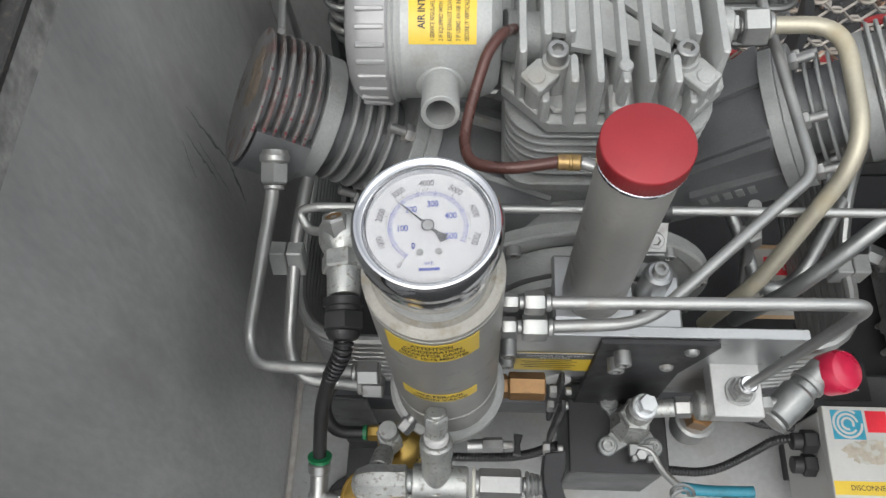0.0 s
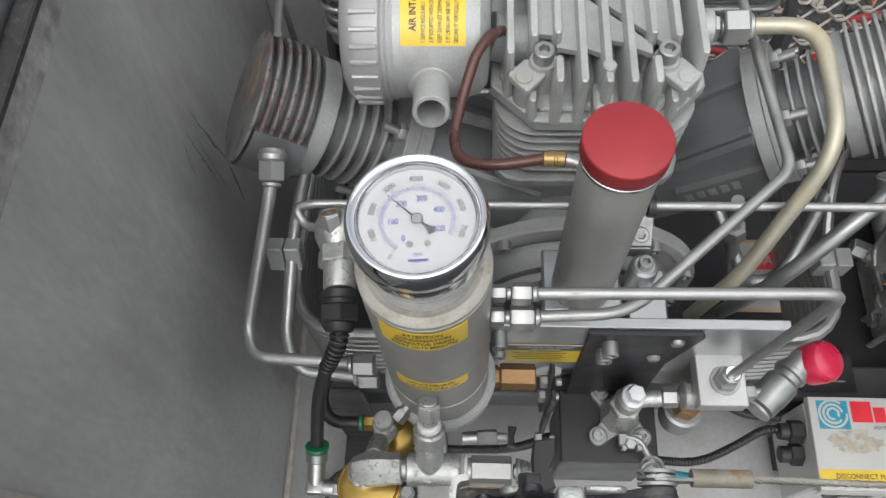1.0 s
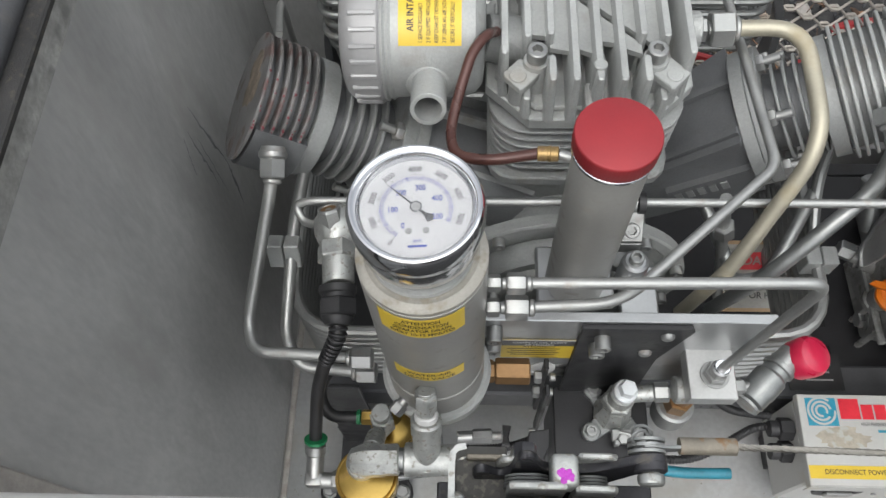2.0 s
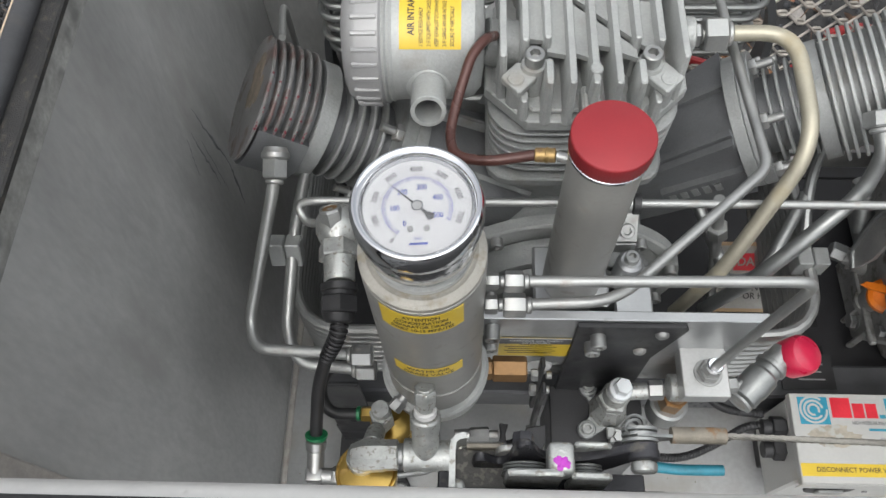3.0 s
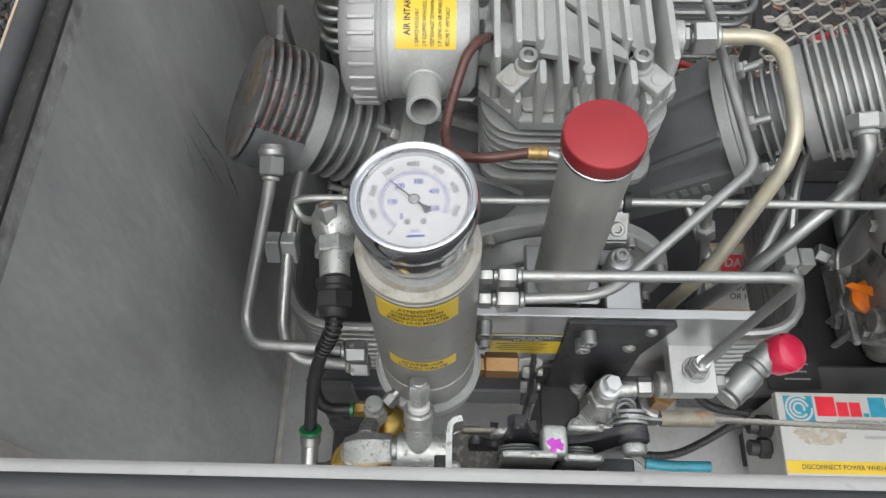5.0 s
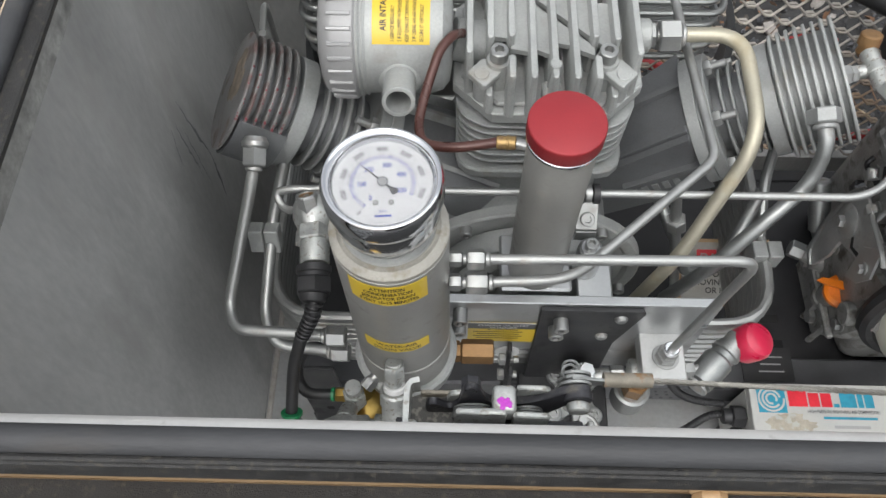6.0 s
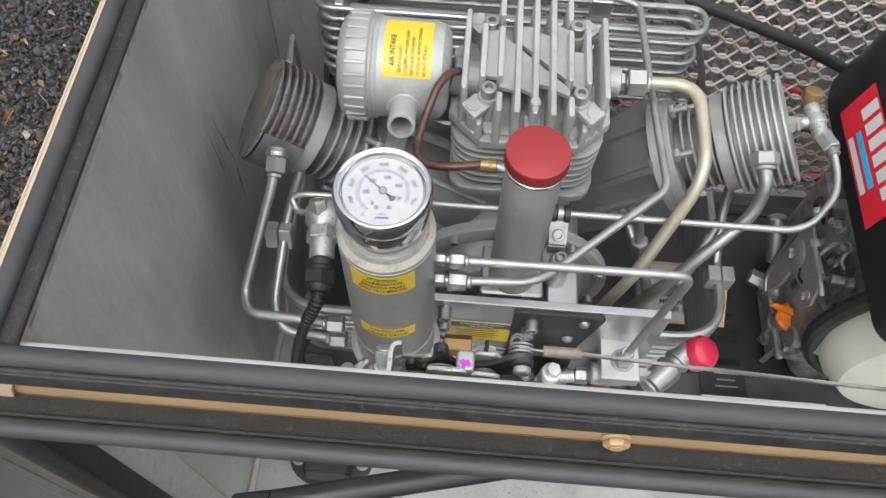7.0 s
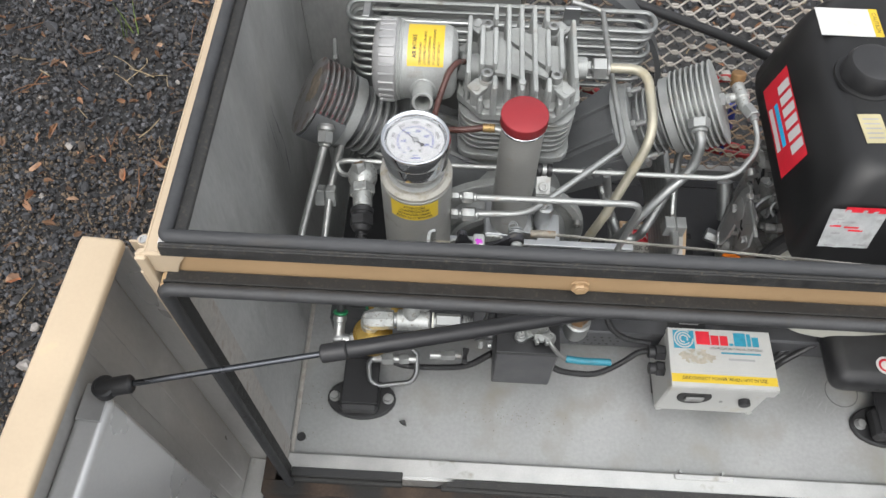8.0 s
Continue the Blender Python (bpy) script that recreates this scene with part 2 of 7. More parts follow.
RUSTY = mat("rusty_steel", (0.062, 0.043, 0.032), 0.85, 0.1, 0.4, 22, 300, 0.6, 300, (0.024, 0.023, 0.022), 14, 0.46, 0.6)
LATCH_BLACK = mat("worn_black_oxide", (0.030, 0.030, 0.034), 0.34, 0.35, 0.2, 60, 500, 0.1, 700, (0.075, 0.07, 0.062), 160, 0.60, 0.70)
DUSTY_RIM = mat("dusty_machined_rim", (0.33, 0.318, 0.285), 0.6, 0.3, 0.12, 60, 500, 0.3, 700, (0.24, 0.215, 0.17), 130, 0.52, 0.66)
LATCH_WORN = mat("mottled_latch_steel", (0.075, 0.072, 0.066), 0.5, 0.4, 0.25, 120, 700, 0.3, 800, (0.19, 0.18, 0.155), 300, 0.54, 0.62)
DULL_BRASS = mat("dull_brass", (0.33, 0.225, 0.095), 0.45, 0.75, 0.15, 120, 600, 0.1, 800, (0.19, 0.12, 0.06), 140, 0.5, 0.64)

GLASS = bpy.data.materials.new("gauge_glass")
GLASS.use_nodes = True
g = GLASS.node_tree.nodes["Principled BSDF"]
g.inputs["Transmission Weight"].default_value, g.inputs["Roughness"].default_value = 1.0, 0.03
g.inputs["IOR"].default_value = 1.3
# uneven pale haze mixed in, standing for sky glare on the glass
haze_nt = GLASS.node_tree
haze_tex, haze_amount = haze_nt.nodes.new("ShaderNodeTexNoise"), haze_nt.nodes.new("ShaderNodeMapRange")
haze_tex.inputs["Scale"].default_value = 45.0
for k, v in ((1, 0.35), (2, 0.75), (3, 0.03), (4, 0.10)):
    haze_amount.inputs[k].default_value = v
haze_diffuse, haze_mix = haze_nt.nodes.new("ShaderNodeBsdfDiffuse"), haze_nt.nodes.new("ShaderNodeMixShader")
haze_diffuse.inputs["Color"].default_value = (0.62, 0.63, 0.66, 1)
haze_pos = haze_nt.nodes.new("ShaderNodeTexCoord")
haze_nt.links.new(haze_pos.outputs["Object"], haze_tex.inputs["Vector"])
haze_nt.links.new(haze_tex.outputs[0], haze_amount.inputs[0])
haze_nt.links.new(haze_amount.outputs[0], haze_mix.inputs[0])
haze_nt.links.new(g.outputs[0], haze_mix.inputs[1])
haze_nt.links.new(haze_diffuse.outputs[0], haze_mix.inputs[2])
haze_nt.links.new(haze_mix.outputs[0], haze_nt.nodes["Material Output"].inputs["Surface"])


# ---------------------------------------------------------------- mesh building
class Build:
    """Collects faces in world metres; a part is made from it."""

    def __init__(self):
        self.v, self.f = [], []

    def add(self, verts, faces):
        k = len(self.v)
        self.v += [Vector(p) for p in verts]
        self.f += [[i + k for i in q] for q in faces]
        return self

    def box(self, lo, hi, bevel=0.0, turn=None, segs=1):
        lo, hi = Vector(lo), Vector(hi)
        mid, size = (lo + hi) / 2, hi - lo
        bm = bmesh.new()
        bmesh.ops.create_cube(bm, size=1)
        for v in bm.verts:
            v.co = Vector((v.co.x * size.x, v.co.y * size.y, v.co.z * size.z))
        if bevel:
            bmesh.ops.bevel(bm, geom=list(bm.edges), offset=bevel, segments=segs, affect="EDGES", profile=0.5)
        m = Matrix.Translation(mid) @ (turn.to_4x4() if turn else Matrix())
        bm.verts.index_update()
        self.add([m @ v.co for v in bm.verts], [[v.index for v in q.verts] for q in bm.faces])
        bm.free()
        return self

    def lathe(self, start, way, profile, n=32, spin=0.0, sweep=360.0):
        """profile: (distance along the axis, radius)."""
        w = Vector(way).normalized()
        a = w.orthogonal().normalized() if abs(w.z) > 0.999 or abs(w.x) < 1e-6 and abs(w.y) < 1e-6 else w.cross(Vector((0, 0, 1))).normalized()
        b = w.cross(a)
        s = Vector(start)
        verts, faces, rings = [], [], []
        for d, r in profile:
            if r < 1e-6:
                rings.append([len(verts)])
                verts.append(s + w * d)
            else:
                rings.append(list(range(len(verts), len(verts) + n)))
                for i in range(n):
                    t = 2 * math.pi * (i / n) + spin
                    verts.append(s + w * d + (a * math.cos(t) + b * math.sin(t)) * r)
        for p, q in zip(rings, rings[1:]):
            for i in range(n):
                j = (i + 1) % n
                if len(p) == 1 and len(q) == 1:
                    break
                if len(p) == 1:
                    faces.append([p[0], q[j], q[i]][::-1])
                elif len(q) == 1:
                    faces.append([p[i], p[j], q[0]])
                else:
                    faces.append([p[i], p[j], q[j], q[i]])
        if len(rings[0]) > 1:
            faces.append(rings[0][::-1])
        if len(rings[-1]) > 1:
            faces.append(list(rings[-1]))
        return self.add(verts, faces)

    def cyl(self, a, b, r, bevel=0.0006, n=24, spin=0.0):
        a, b = Vector(a), Vector(b)
        h = (b - a).length
        e = min(bevel, r * 0.4, h * 0.4)
        return self.lathe(a, b - a, [(0, r - e), (e, r), (h - e, r), (h, r - e)], n, spin)

    def pipe(self, a, b, r, inner, n=32):
        h = (Vector(b) - Vector(a)).length
        e = 0.0004
        return self.lathe(a, Vector(b) - Vector(a), [(h * 0.2, 0.0), (h * 0.2, inner), (h, inner), (h, r - e), (h - e, r), (0, r)], n)

    def hexa(self, a, b, flats, spin=0.0):
        """A hexagon nut or bar with chamfered ends."""
        a, b = Vector(a), Vector(b)
        h, r = (b - a).length, flats / math.sqrt(3)
        e = min(0.0012, h * 0.25)
        return self.lathe(a, b - a, [(0, r * 0.9), (e, r), (h - e, r), (h, r * 0.9)], 6, spin)

    def tube(self, pts, r, bend=0.012, n=12, steps=6, closed_ends=True):
        path = fillet(pts, bend, steps)
        verts, faces = [], []
        t = (path[1] - path[0]).normalized()
        a = t.orthogonal().normalized()
        for k, p in enumerate(path):
            d = (path[min(k + 1, len(path) - 1)] - path[max(k - 1, 0)]).normalized()
            a = (a - d * a.dot(d)).normalized()
            b = d.cross(a)
            for i in range(n):
                w = 2 * math.pi * i / n
                verts.append(p + (a * math.cos(w) + b * math.sin(w)) * r)
        for k in range(len(path) - 1):
            for i in range(n):
                j = (i + 1) % n
                faces.append([k * n + i, k * n + j, (k + 1) * n + j, (k + 1) * n + i])
        if closed_ends:
            faces += [list(range(n))[::-1], list(range((len(path) - 1) * n, len(path) * n))]
        return self.add(verts, faces)

    def prism(self, outline, lift, bevel=0.0):
        """outline: points of a flat loop; lift: the vector of its thickness."""
        k, up = len(outline), Vector(lift)
        low = [Vector(p) for p in outline]
        if bevel:
            c = sum(low, Vector()) / k
            small = [p + (c - p).normalized() * bevel for p in low]
            e = up.normalized() * bevel
            rings = [small, [p + e for p in low], [p + up - e for p in low], [p + up for p in small]]
        else:
            rings = [low, [p + up for p in low]]
        faces = []
        for s in range(len(rings) - 1):
            for i in range(k):
                j = (i + 1) % k
                faces.append([s * k + i, s * k + j, (s + 1) * k + j, (s + 1) * k + i])
        faces += [list(range(k))[::-1], list(range((len(rings) - 1) * k, len(rings) * k))]
        return self.add([p for r in rings for p in r], faces)

    def torus(self, centre, way, major, minor, n=40, m=10, start=0.0, sweep=360.0):
        w = Vector(way).normalized()
        a = w.orthogonal().normalized()
        b = w.cross(a)
        c = Vector(centre)
        full = sweep >= 359.9
        verts, faces = [], []
        cnt = n if full else n + 1
        for i in range(cnt):
            t = radians(start + sweep * i / n)
            d = a * math.cos(t) + b * math.sin(t)
            for j in range(m):
                s = 2 * math.pi * j / m
                verts.append(c + d * (major + minor * math.cos(s)) + w * minor * math.sin(s))
        for i in range(n):
            i2 = (i + 1) % cnt
            for j in range(m):
                j2 = (j + 1) % m
                faces.append([i * m + j, i2 * m + j, i2 * m + j2, i * m + j2])
        return self.add(verts, faces)


def fillet(pts, bend, steps=6):
    pts = [Vector(p) for p in pts]
    out = [pts[0]]
    for k in range(1, len(pts) - 1):
        p, q, s = pts[k - 1], pts[k], pts[k + 1]
        u, w = (p - q), (s - q)
        cut = min(bend[k - 1] if isinstance(bend, (list, tuple)) else bend, u.length * 0.49, w.length * 0.49)
        a, b = q + u.normalized() * cut, q + w.normalized() * cut
        for i in range(steps + 1):
            t = i / steps
            out.append(a * (1 - t) ** 2 + q * 2 * t * (1 - t) + b * t * t)
    out.append(pts[-1])
    return out


ORIGIN = {}


def thing(name, at, label, category, group="", kind=""):
    ob = new(name)
    ob.empty_display_size = 0.02
    ob.location = at
    ORIGIN[ob] = Vector(at)
    return tagged(ob, label, category, group, kind)


def mesh_of(name, build, material, origin, sharp=32.0):
    me = bpy.data.meshes.new(name)
    me.from_pydata([p - origin for p in build.v], [], build.f)
    me.validate()
    bm = bmesh.new()
    bm.from_mesh(me)
    bmesh.ops.recalc_face_normals(bm, faces=bm.faces)
    bm.to_mesh(me)
    bm.free()
    me.shade_smooth()
    me.set_sharp_from_angle(angle=radians(sharp))
    me.materials.append(material)
    return me


def part(name, build, material, parent, label="", sharp=32.0):
    o = ORIGIN[parent]
    ob = new(name, mesh_of(name, build, material, o, sharp))
    ob.parent = parent
    ORIGIN[ob] = o
    return tagged(ob, label)


def single(name, build, material, at, label, category, group="", kind="", sharp=32.0):
    """A thing of one mesh."""
    o = Vector(at)
    ob = new(name, mesh_of(name, build, material, o, sharp))
    ob.location = o
    ORIGIN[ob] = o
    return tagged(ob, label, category, group, kind)


def structure(name, build, material, label, category, sharp=32.0):
    return single(name, build, material, (0, 0, 0), label, category, kind="structure", sharp=sharp)


def lettering(name, text, size, place, material, parent, label="", align="CENTER", stretch=1.0, bold=0.0, lines=1.0, depth=0.00012):
    """Text as a thin mesh; place maps (x, y, z) of the text's plane into the world."""
    cu = bpy.data.curves.new(name, "FONT")
    cu.body, cu.size, cu.align_x, cu.align_y = text, size, align, "CENTER"
    cu.offset, cu.resolution_u, cu.space_line = bold, 3, lines
    tmp = bpy.data.objects.new(name, cu)
    scene.collection.objects.link(tmp)
    me = bpy.data.meshes.new_from_object(tmp.evaluated_get(bpy.context.evaluated_depsgraph_get()))
    bpy.data.objects.remove(tmp)
    o = ORIGIN[parent]
    for v in me.vertices:
        v.co = Vector(place(v.co.x * stretch, v.co.y, depth)) - o
    me.materials.clear()
    me.materials.append(material)
    ob = new(name, me)
    ob.parent = parent
    ORIGIN[ob] = o
    return tagged(ob, label)


def flat(origin, right, up):
    """A plane for writing: origin, the way of reading, the letters' up."""
    o, r, u = Vector(origin), Vector(right).normalized(), Vector(up).normalized()
    n = r.cross(u)
    return lambda x, y, z: o + r * x + u * y + n * z


def sheet(place, w, h, thick, nx=1, ny=1):
    """A thin label laid by a placing function, w by h, with thickness."""
    b = Build()
    verts, faces = [], []
    for z in (0.0, thick):
        for j in range(ny + 1):
            for i in range(nx + 1):
                verts.append(place((i / nx - 0.5) * w, (j / ny - 0.5) * h, z))
    c = (nx + 1) * (ny + 1)
    for j in range(ny):
        for i in range(nx):
            q = [j * (nx + 1) + i, j * (nx + 1) + i + 1, (j + 1) * (nx + 1) + i + 1, (j + 1) * (nx + 1) + i]
            faces.append(q[::-1])
            faces.append([k + c for k in q])
    ring = [i for i in range(nx + 1)] + [j * (nx + 1) + nx for j in range(1, ny + 1)] + [ny * (nx + 1) + i for i in range(nx - 1, -1, -1)] + [j * (nx + 1) for j in range(ny - 1, 0, -1)]
    for a, d in zip(ring, ring[1:] + ring[:1]):
        faces.append([a, d, d + c, a + c])
    return b.add(verts, faces)


def socket_bolt(name, at, way, r, h, material, parent, shank=0.0):
    """A cap screw with a hexagon socket, seated at a point."""
    b = Build()
    w = Vector(way).normalized()
    e = r * 0.12
    b.lathe(at, w, [(-shank, 0), (-shank, r * 0.55), (0, r * 0.55), (0, r), (h - e, r), (h, r - e), (h, r * 0.62)], 20)
    b.f.pop()
    k = len(b.v)
    b.lathe(Vector(at) + w * (h * 0.45), w, [(0, 0), (0, r * 0.5), (h * 0.55, r * 0.58)], 6)
    b.f.pop()
    ring = [i for i in range(k - 20, k)]
    hexr = [i for i in range(len(b.v) - 6, len(b.v))]
    for i in range(20):
        j = (i + 1) % 20
        p, q = hexr[(i * 6) // 20], hexr[((i + 1) * 6 // 20) % 6]
        b.f.append([ring[i], ring[j], q] if p == q else [ring[i], ring[j], q, p])
    return part(name, b, material, parent)


def hex_bolt(name, at, way, flats, h, material, parent, washer=True, spin=0.0):
    w = Vector(way).normalized()
    b = Build()
    a = Vector(at)
    if washer:
        b.cyl(a - w * 0.0004, a + w * 0.0014, flats * 0.75, 0.0003, 20)
        a = a + w * 0.0012
    b.hexa(a, a + w * h, flats, spin)
    return part(name, b, material, parent)


# ---------------------------------------------------------------- the cabinet
X0, X1, Y0, Y1, ZR = -0.203, 1.02, -0.145, 0.42, 0.697
structure("floor", Build().box((X0 - 0.003, -0.165, -0.03), (X1, Y1 + 0.02, 0.0), 0.001), FLOOR_MAT, "stained bare aluminium cabinet floor", "floor")
structure("wall_west", Build().box((X0 - 0.003, -0.158, 0.0), (X0, Y1 + 0.012, 0.6600), 0.0006), SHEET, "scuffed dull grey sheet metal side wall", "wall")
b = Build().box((X0 - 0.0065, -0.163, -0.03), (X0 - 0.0035, Y1 + 0.02, 0.6605), 0.0006)
structure("wall_west_outer", b, CREAM, "cream painted outer skin of the cabinet", "wall")
b = Build().box((X0 + 0.0010, -0.1630, 0.6610), (X0 + 0.0030, Y1 + 0.02, 0.6805), 0.0006).box((X0 - 0.0065, -0.1630, 0.6606), (X0 + 0.0009, Y1 + 0.02, 0.6625), 0.0005).box((X0 + 0.0031, -0.1630, 0.6785), (X0 + 0.013, Y1 + 0.02, 0.6805), 0.0005)
structure("rim_outer", b, CREAM, "folded cream rim of the cabinet side", "rim")
b = Build().box((X0 + 0.0005, Y1, 0.0005), (0.12, Y1 + 0.012, ZR - 0.012), 0.0008)
structure("wall_north", b, SHEET, "dull grey sheet metal back wall", "wall")
b = Build().box((0.121, Y1 - 0.002, 0.0), (X1, Y1 + 0.012, 0.05), 0.001).box((0.121, Y1 - 0.002, ZR - 0.04), (X1, Y1 + 0.012, ZR - 0.003), 0.001)
structure("back_frame", b, SHEET, "grey steel frame round the mesh opening", "frame")
# unseen panel, added to keep daylight off the right of the floor
structure("wall_south", Build().box((0.775, -0.1605, 0.0125), (X1 - 0.0005, -0.1580, 0.6455), 0.0006), SHEET, "plain grey unseen panel added to shade the right of the floor", "wall")
structure("wall_east", Build().box((X1, -0.163, 0.0), (X1 + 0.012, Y1 + 0.012, ZR - 0.003), 0.0008), SHEET, "dull grey sheet metal side wall", "wall")
# joint strip where the wall meets the floor
structure("trim", Build().box((X0 + 0.0025, -0.134, 0.0003), (X0 + 0.0095, Y1 - 0.001, 0.0035), 0.0012), JAMB_ALU, "raised seam between wall and floor", "trim")

# inner lip round the top opening
b = Build().box((X0 + 0.0165, -0.1400, ZR - 0.0125), (X0 + 0.033, Y1 + 0.01, ZR - 0.0105), 0.0006)
structure("rim_west", b, BARE_ALU, "bare aluminium lip of the top opening", "rim")


def run(section, x0, x1):
    """A profile of (y, z) points drawn along x."""
    return Build().prism([(x0, y, z) for y, z in section], (x1 - x0, 0, 0))


b = run([(-0.1600, 0.6875), (-0.1500, 0.6880), (-0.1460, 0.6855), (-0.1435, 0.6815), (-0.1423, 0.6770), (-0.1423, 0.6600), (-0.1435, 0.6600), (-0.1442, 0.6765), (-0.1475, 0.6835), (-0.1505, 0.6860), (-0.1600, 0.6860)], X0 + 0.0140, X1)
structure("rim_south", b, LIP_ALU, "scratched bare aluminium lip of the front rail", "rim", sharp=50)

# front rail: tan painted face with its bolt, and a ledge for the door seal
RY = -0.1620
XL = X0 + 0.012
rail = thing("front_rail", (0.4, RY, 0.63), "tan painted front top rail of the cabinet", "rail", kind="structure")
part("face", Build().box((XL, RY, 0.649), (X1, RY + 0.0018, 0.6776), 0.0004), TAN, rail)
part("flange", run([(RY + 0.002, 0.6780), (RY - 0.0018, 0.6780), (RY - 0.0024, 0.6787), (RY - 0.0018, 0.6795), (RY + 0.002, 0.6795)], X0 - 0.002, X1), CREAM, rail, "folded cream edge of the rail")
part("gusset", Build().prism([(X0 + 0.004, RY - 0.0005, 0.6500), (X0 - 0.0045, RY - 0.0005, 0.6660), (X0 - 0.0060, RY - 0.0005, 0.6778), (XL + 0.022, RY - 0.0005, 0.6778), (XL + 0.014, RY - 0.0005, 0.6640), (XL + 0.009, RY - 0.0005, 0.6500)], (0, -0.0022, 0), 0.0005), CREAM, rail, "cream corner gusset")
part("ledge", Build().box((XL - 0.004, -0.1775, 0.6462), (X1, RY + 0.002, 0.6488), 0.0005), TAN, rail)
part("corner_post", Build().box((X0 - 0.0060, -0.1685, -0.031), (X0 + 0.0028, -0.1585, 0.677), 0.001), CREAM, rail)
BX, BZ = 0.1440, 0.6598
hexb = Build().cyl((BX, RY - 0.0001, BZ), (BX, RY - 0.002, BZ), 0.0080, 0.0008, 24)
part("bolt", hexb.hexa((BX, RY - 0.002, BZ), (BX, RY - 0.0060, BZ), 0.0122, 0.2).cyl((BX, RY - 0.0060, BZ), (BX, RY - 0.0070, BZ), 0.0040), TAN, rail, "painted bolt with washer")

top_seal = thing("top_seal", (X0, -0.157, ZR), "black rubber bulb seal round the top opening", "rubber seal")
BR = 0.0056
part("bulb", Build().tube([(X0 + 0.0205, Y1, 0.6955), (X0 + 0.0205, -0.1556, 0.6930), (X1, -0.1556, 0.6922)], BR, 0.004, 18, 5), RUBBER, top_seal)
part("ridge", Build().tube([(X0 + 0.018, -0.1625, 0.6918), (X1, -0.1625, 0.6912)], 0.0016, 0, 8), RUBBER_ROUGH, top_seal)
part("clip", run([(-0.1590, 0.6890), (-0.1615, 0.6925), (-0.1650, 0.6910), (-0.1667, 0.6808), (-0.1622, 0.6803), (-0.1605, 0.6880)], X0 + 0.0165, X1), RUBBER_ROUGH, top_seal, "dusty clip strip of the seal")
part("clip", Build().box((X0 + 0.0170, -0.1500, ZR - 0.0103), (X0 + 0.0355, Y1, ZR - 0.0055), 0.0010), RUBBER_ROUGH, top_seal)

door_seal = thing("door_seal", (X0, -0.188, 0.6), "black rubber bulb seal round the front opening", "rubber seal")
part("bulb", Build().tube([(X1, -0.1812, 0.6520), (X0 + 0.0125, -0.1812, 0.6520), (X0 + 0.0125, -0.1830, 0.006)], BR, 0.009, 16, 6), RUBBER_DARK, door_seal)
part("clip", run([(RY - 0.0006, 0.6490), (RY - 0.0010, 0.6508), (-0.1732, 0.6520), (-0.1745, 0.6560), (-0.1760, 0.6560), (-0.1766, 0.6530), (-0.1770, 0.6490)], X0 + 0.0125, X1), RUBBER_ROUGH, door_seal, "dusty clip strip of the seal")
part("clip", Build().box((X0 + 0.0085, -0.1770, 0.010), (X0 + 0.0110, -0.1560, 0.640), 0.0006).box((X0 + 0.0030, -0.1790, 0.010), (X0 + 0.0084, -0.1690, 0.640), 0.001), RUBBER_ROUGH, door_seal)
strip = part("sill_strip", Build().box((X0 + 0.012, -0.1725, 0.0122), (-0.0200, -0.1585, 0.0165), 0.0015).tube([(X0 + 0.010, -0.1755, 0.0100), (-0.0200, -0.1755, 0.0090)], 0.0050, 0, 14), RUBBER_ROUGH, door_seal, "ribbed piece of rubber on the sill")
for k in range(56):
    part("rib", Build().box((X0 + 0.014 + 0.003 * k, -0.1715, 0.0160), (X0 + 0.0157 + 0.003 * k, -0.1595, 0.0174)), RUBBER, strip)
part("sill_strip", Build().prism([(0.030, -0.1755, 0.0020), (0.060, -0.1665, 0.0126), (X1, -0.1625, 0.0126), (X1, -0.1800, 0.0020)], (0, 0, 0.0040), 0.001).tube([(0.040, -0.1765, 0.004), (0.25, -0.1795, 0.001), (0.60, -0.1770, 0.003), (X1, -0.1800, 0.003)], 0.0048, 0.1, 14), RUBBER_ROUGH, door_seal, "loose drooping length of rubber on the sill")

# left jamb and sill
structure("jamb", Build().box((X0 + 0.0004, -0.1580, 0.0123), (X0 + 0.0045, -0.1165, 0.6455), 0.0012), JAMB_ALU, "bare aluminium edge of the front opening", "jamb")
b = Build().box((X0 + 0.001, -0.166, 0.0), (X1, -0.1345, 0.012), 0.003).box((X0 + 0.02, -0.168, -0.03), (X1, -0.1655, 0.010), 0.0008)
structure("sill", b, BARE_ALU, "raised bare aluminium sill of the front opening", "sill")
clip = thing("strike_plate", (0.42, -0.14, 0.012), "small aluminium strike plate on the sill", "strike plate")
part("plate", Build().box((0.3965, -0.1455, 0.0121), (0.486, -0.1375, 0.0165), 0.001), BARE_ALU, clip)
for x in (0.4045, 0.4695):
    part("pin", Build().cyl((x, -0.1345, 0.0119), (x, -0.1345, 0.022), 0.0026), NICKEL, clip)
b = Build().box((X0 - 0.04, -0.19, -0.09), (X1, -0.1690, -0.032), 0.0006).box((X0 - 0.04, -0.1689, -0.09), (X0 - 0.0205, 0.30, -0.0322), 0.0006)
structure("chassis_rail", b, RUSTY, "rusty brown chassis rail under the cabinet", "chassis rail")
for k, (x, y) in enumerate(((X0 + 0.03, -0.14), (X0 + 0.03, 0.38), (0.95, -0.14), (0.95, 0.38))):
    structure("chassis_leg", Build().box((x - 0.025, y - 0.025, -0.505), (x + 0.025, y + 0.025, -0.051), 0.003), BLACK_STEEL, "dark steel leg under the cabinet", "chassis leg")
structure("underside", Build().box((X0 - 0.02, -0.16, -0.05), (X1, Y1 + 0.02, -0.032), 0.002), BLACK_STEEL, "dark underside of the cabinet", "underside")

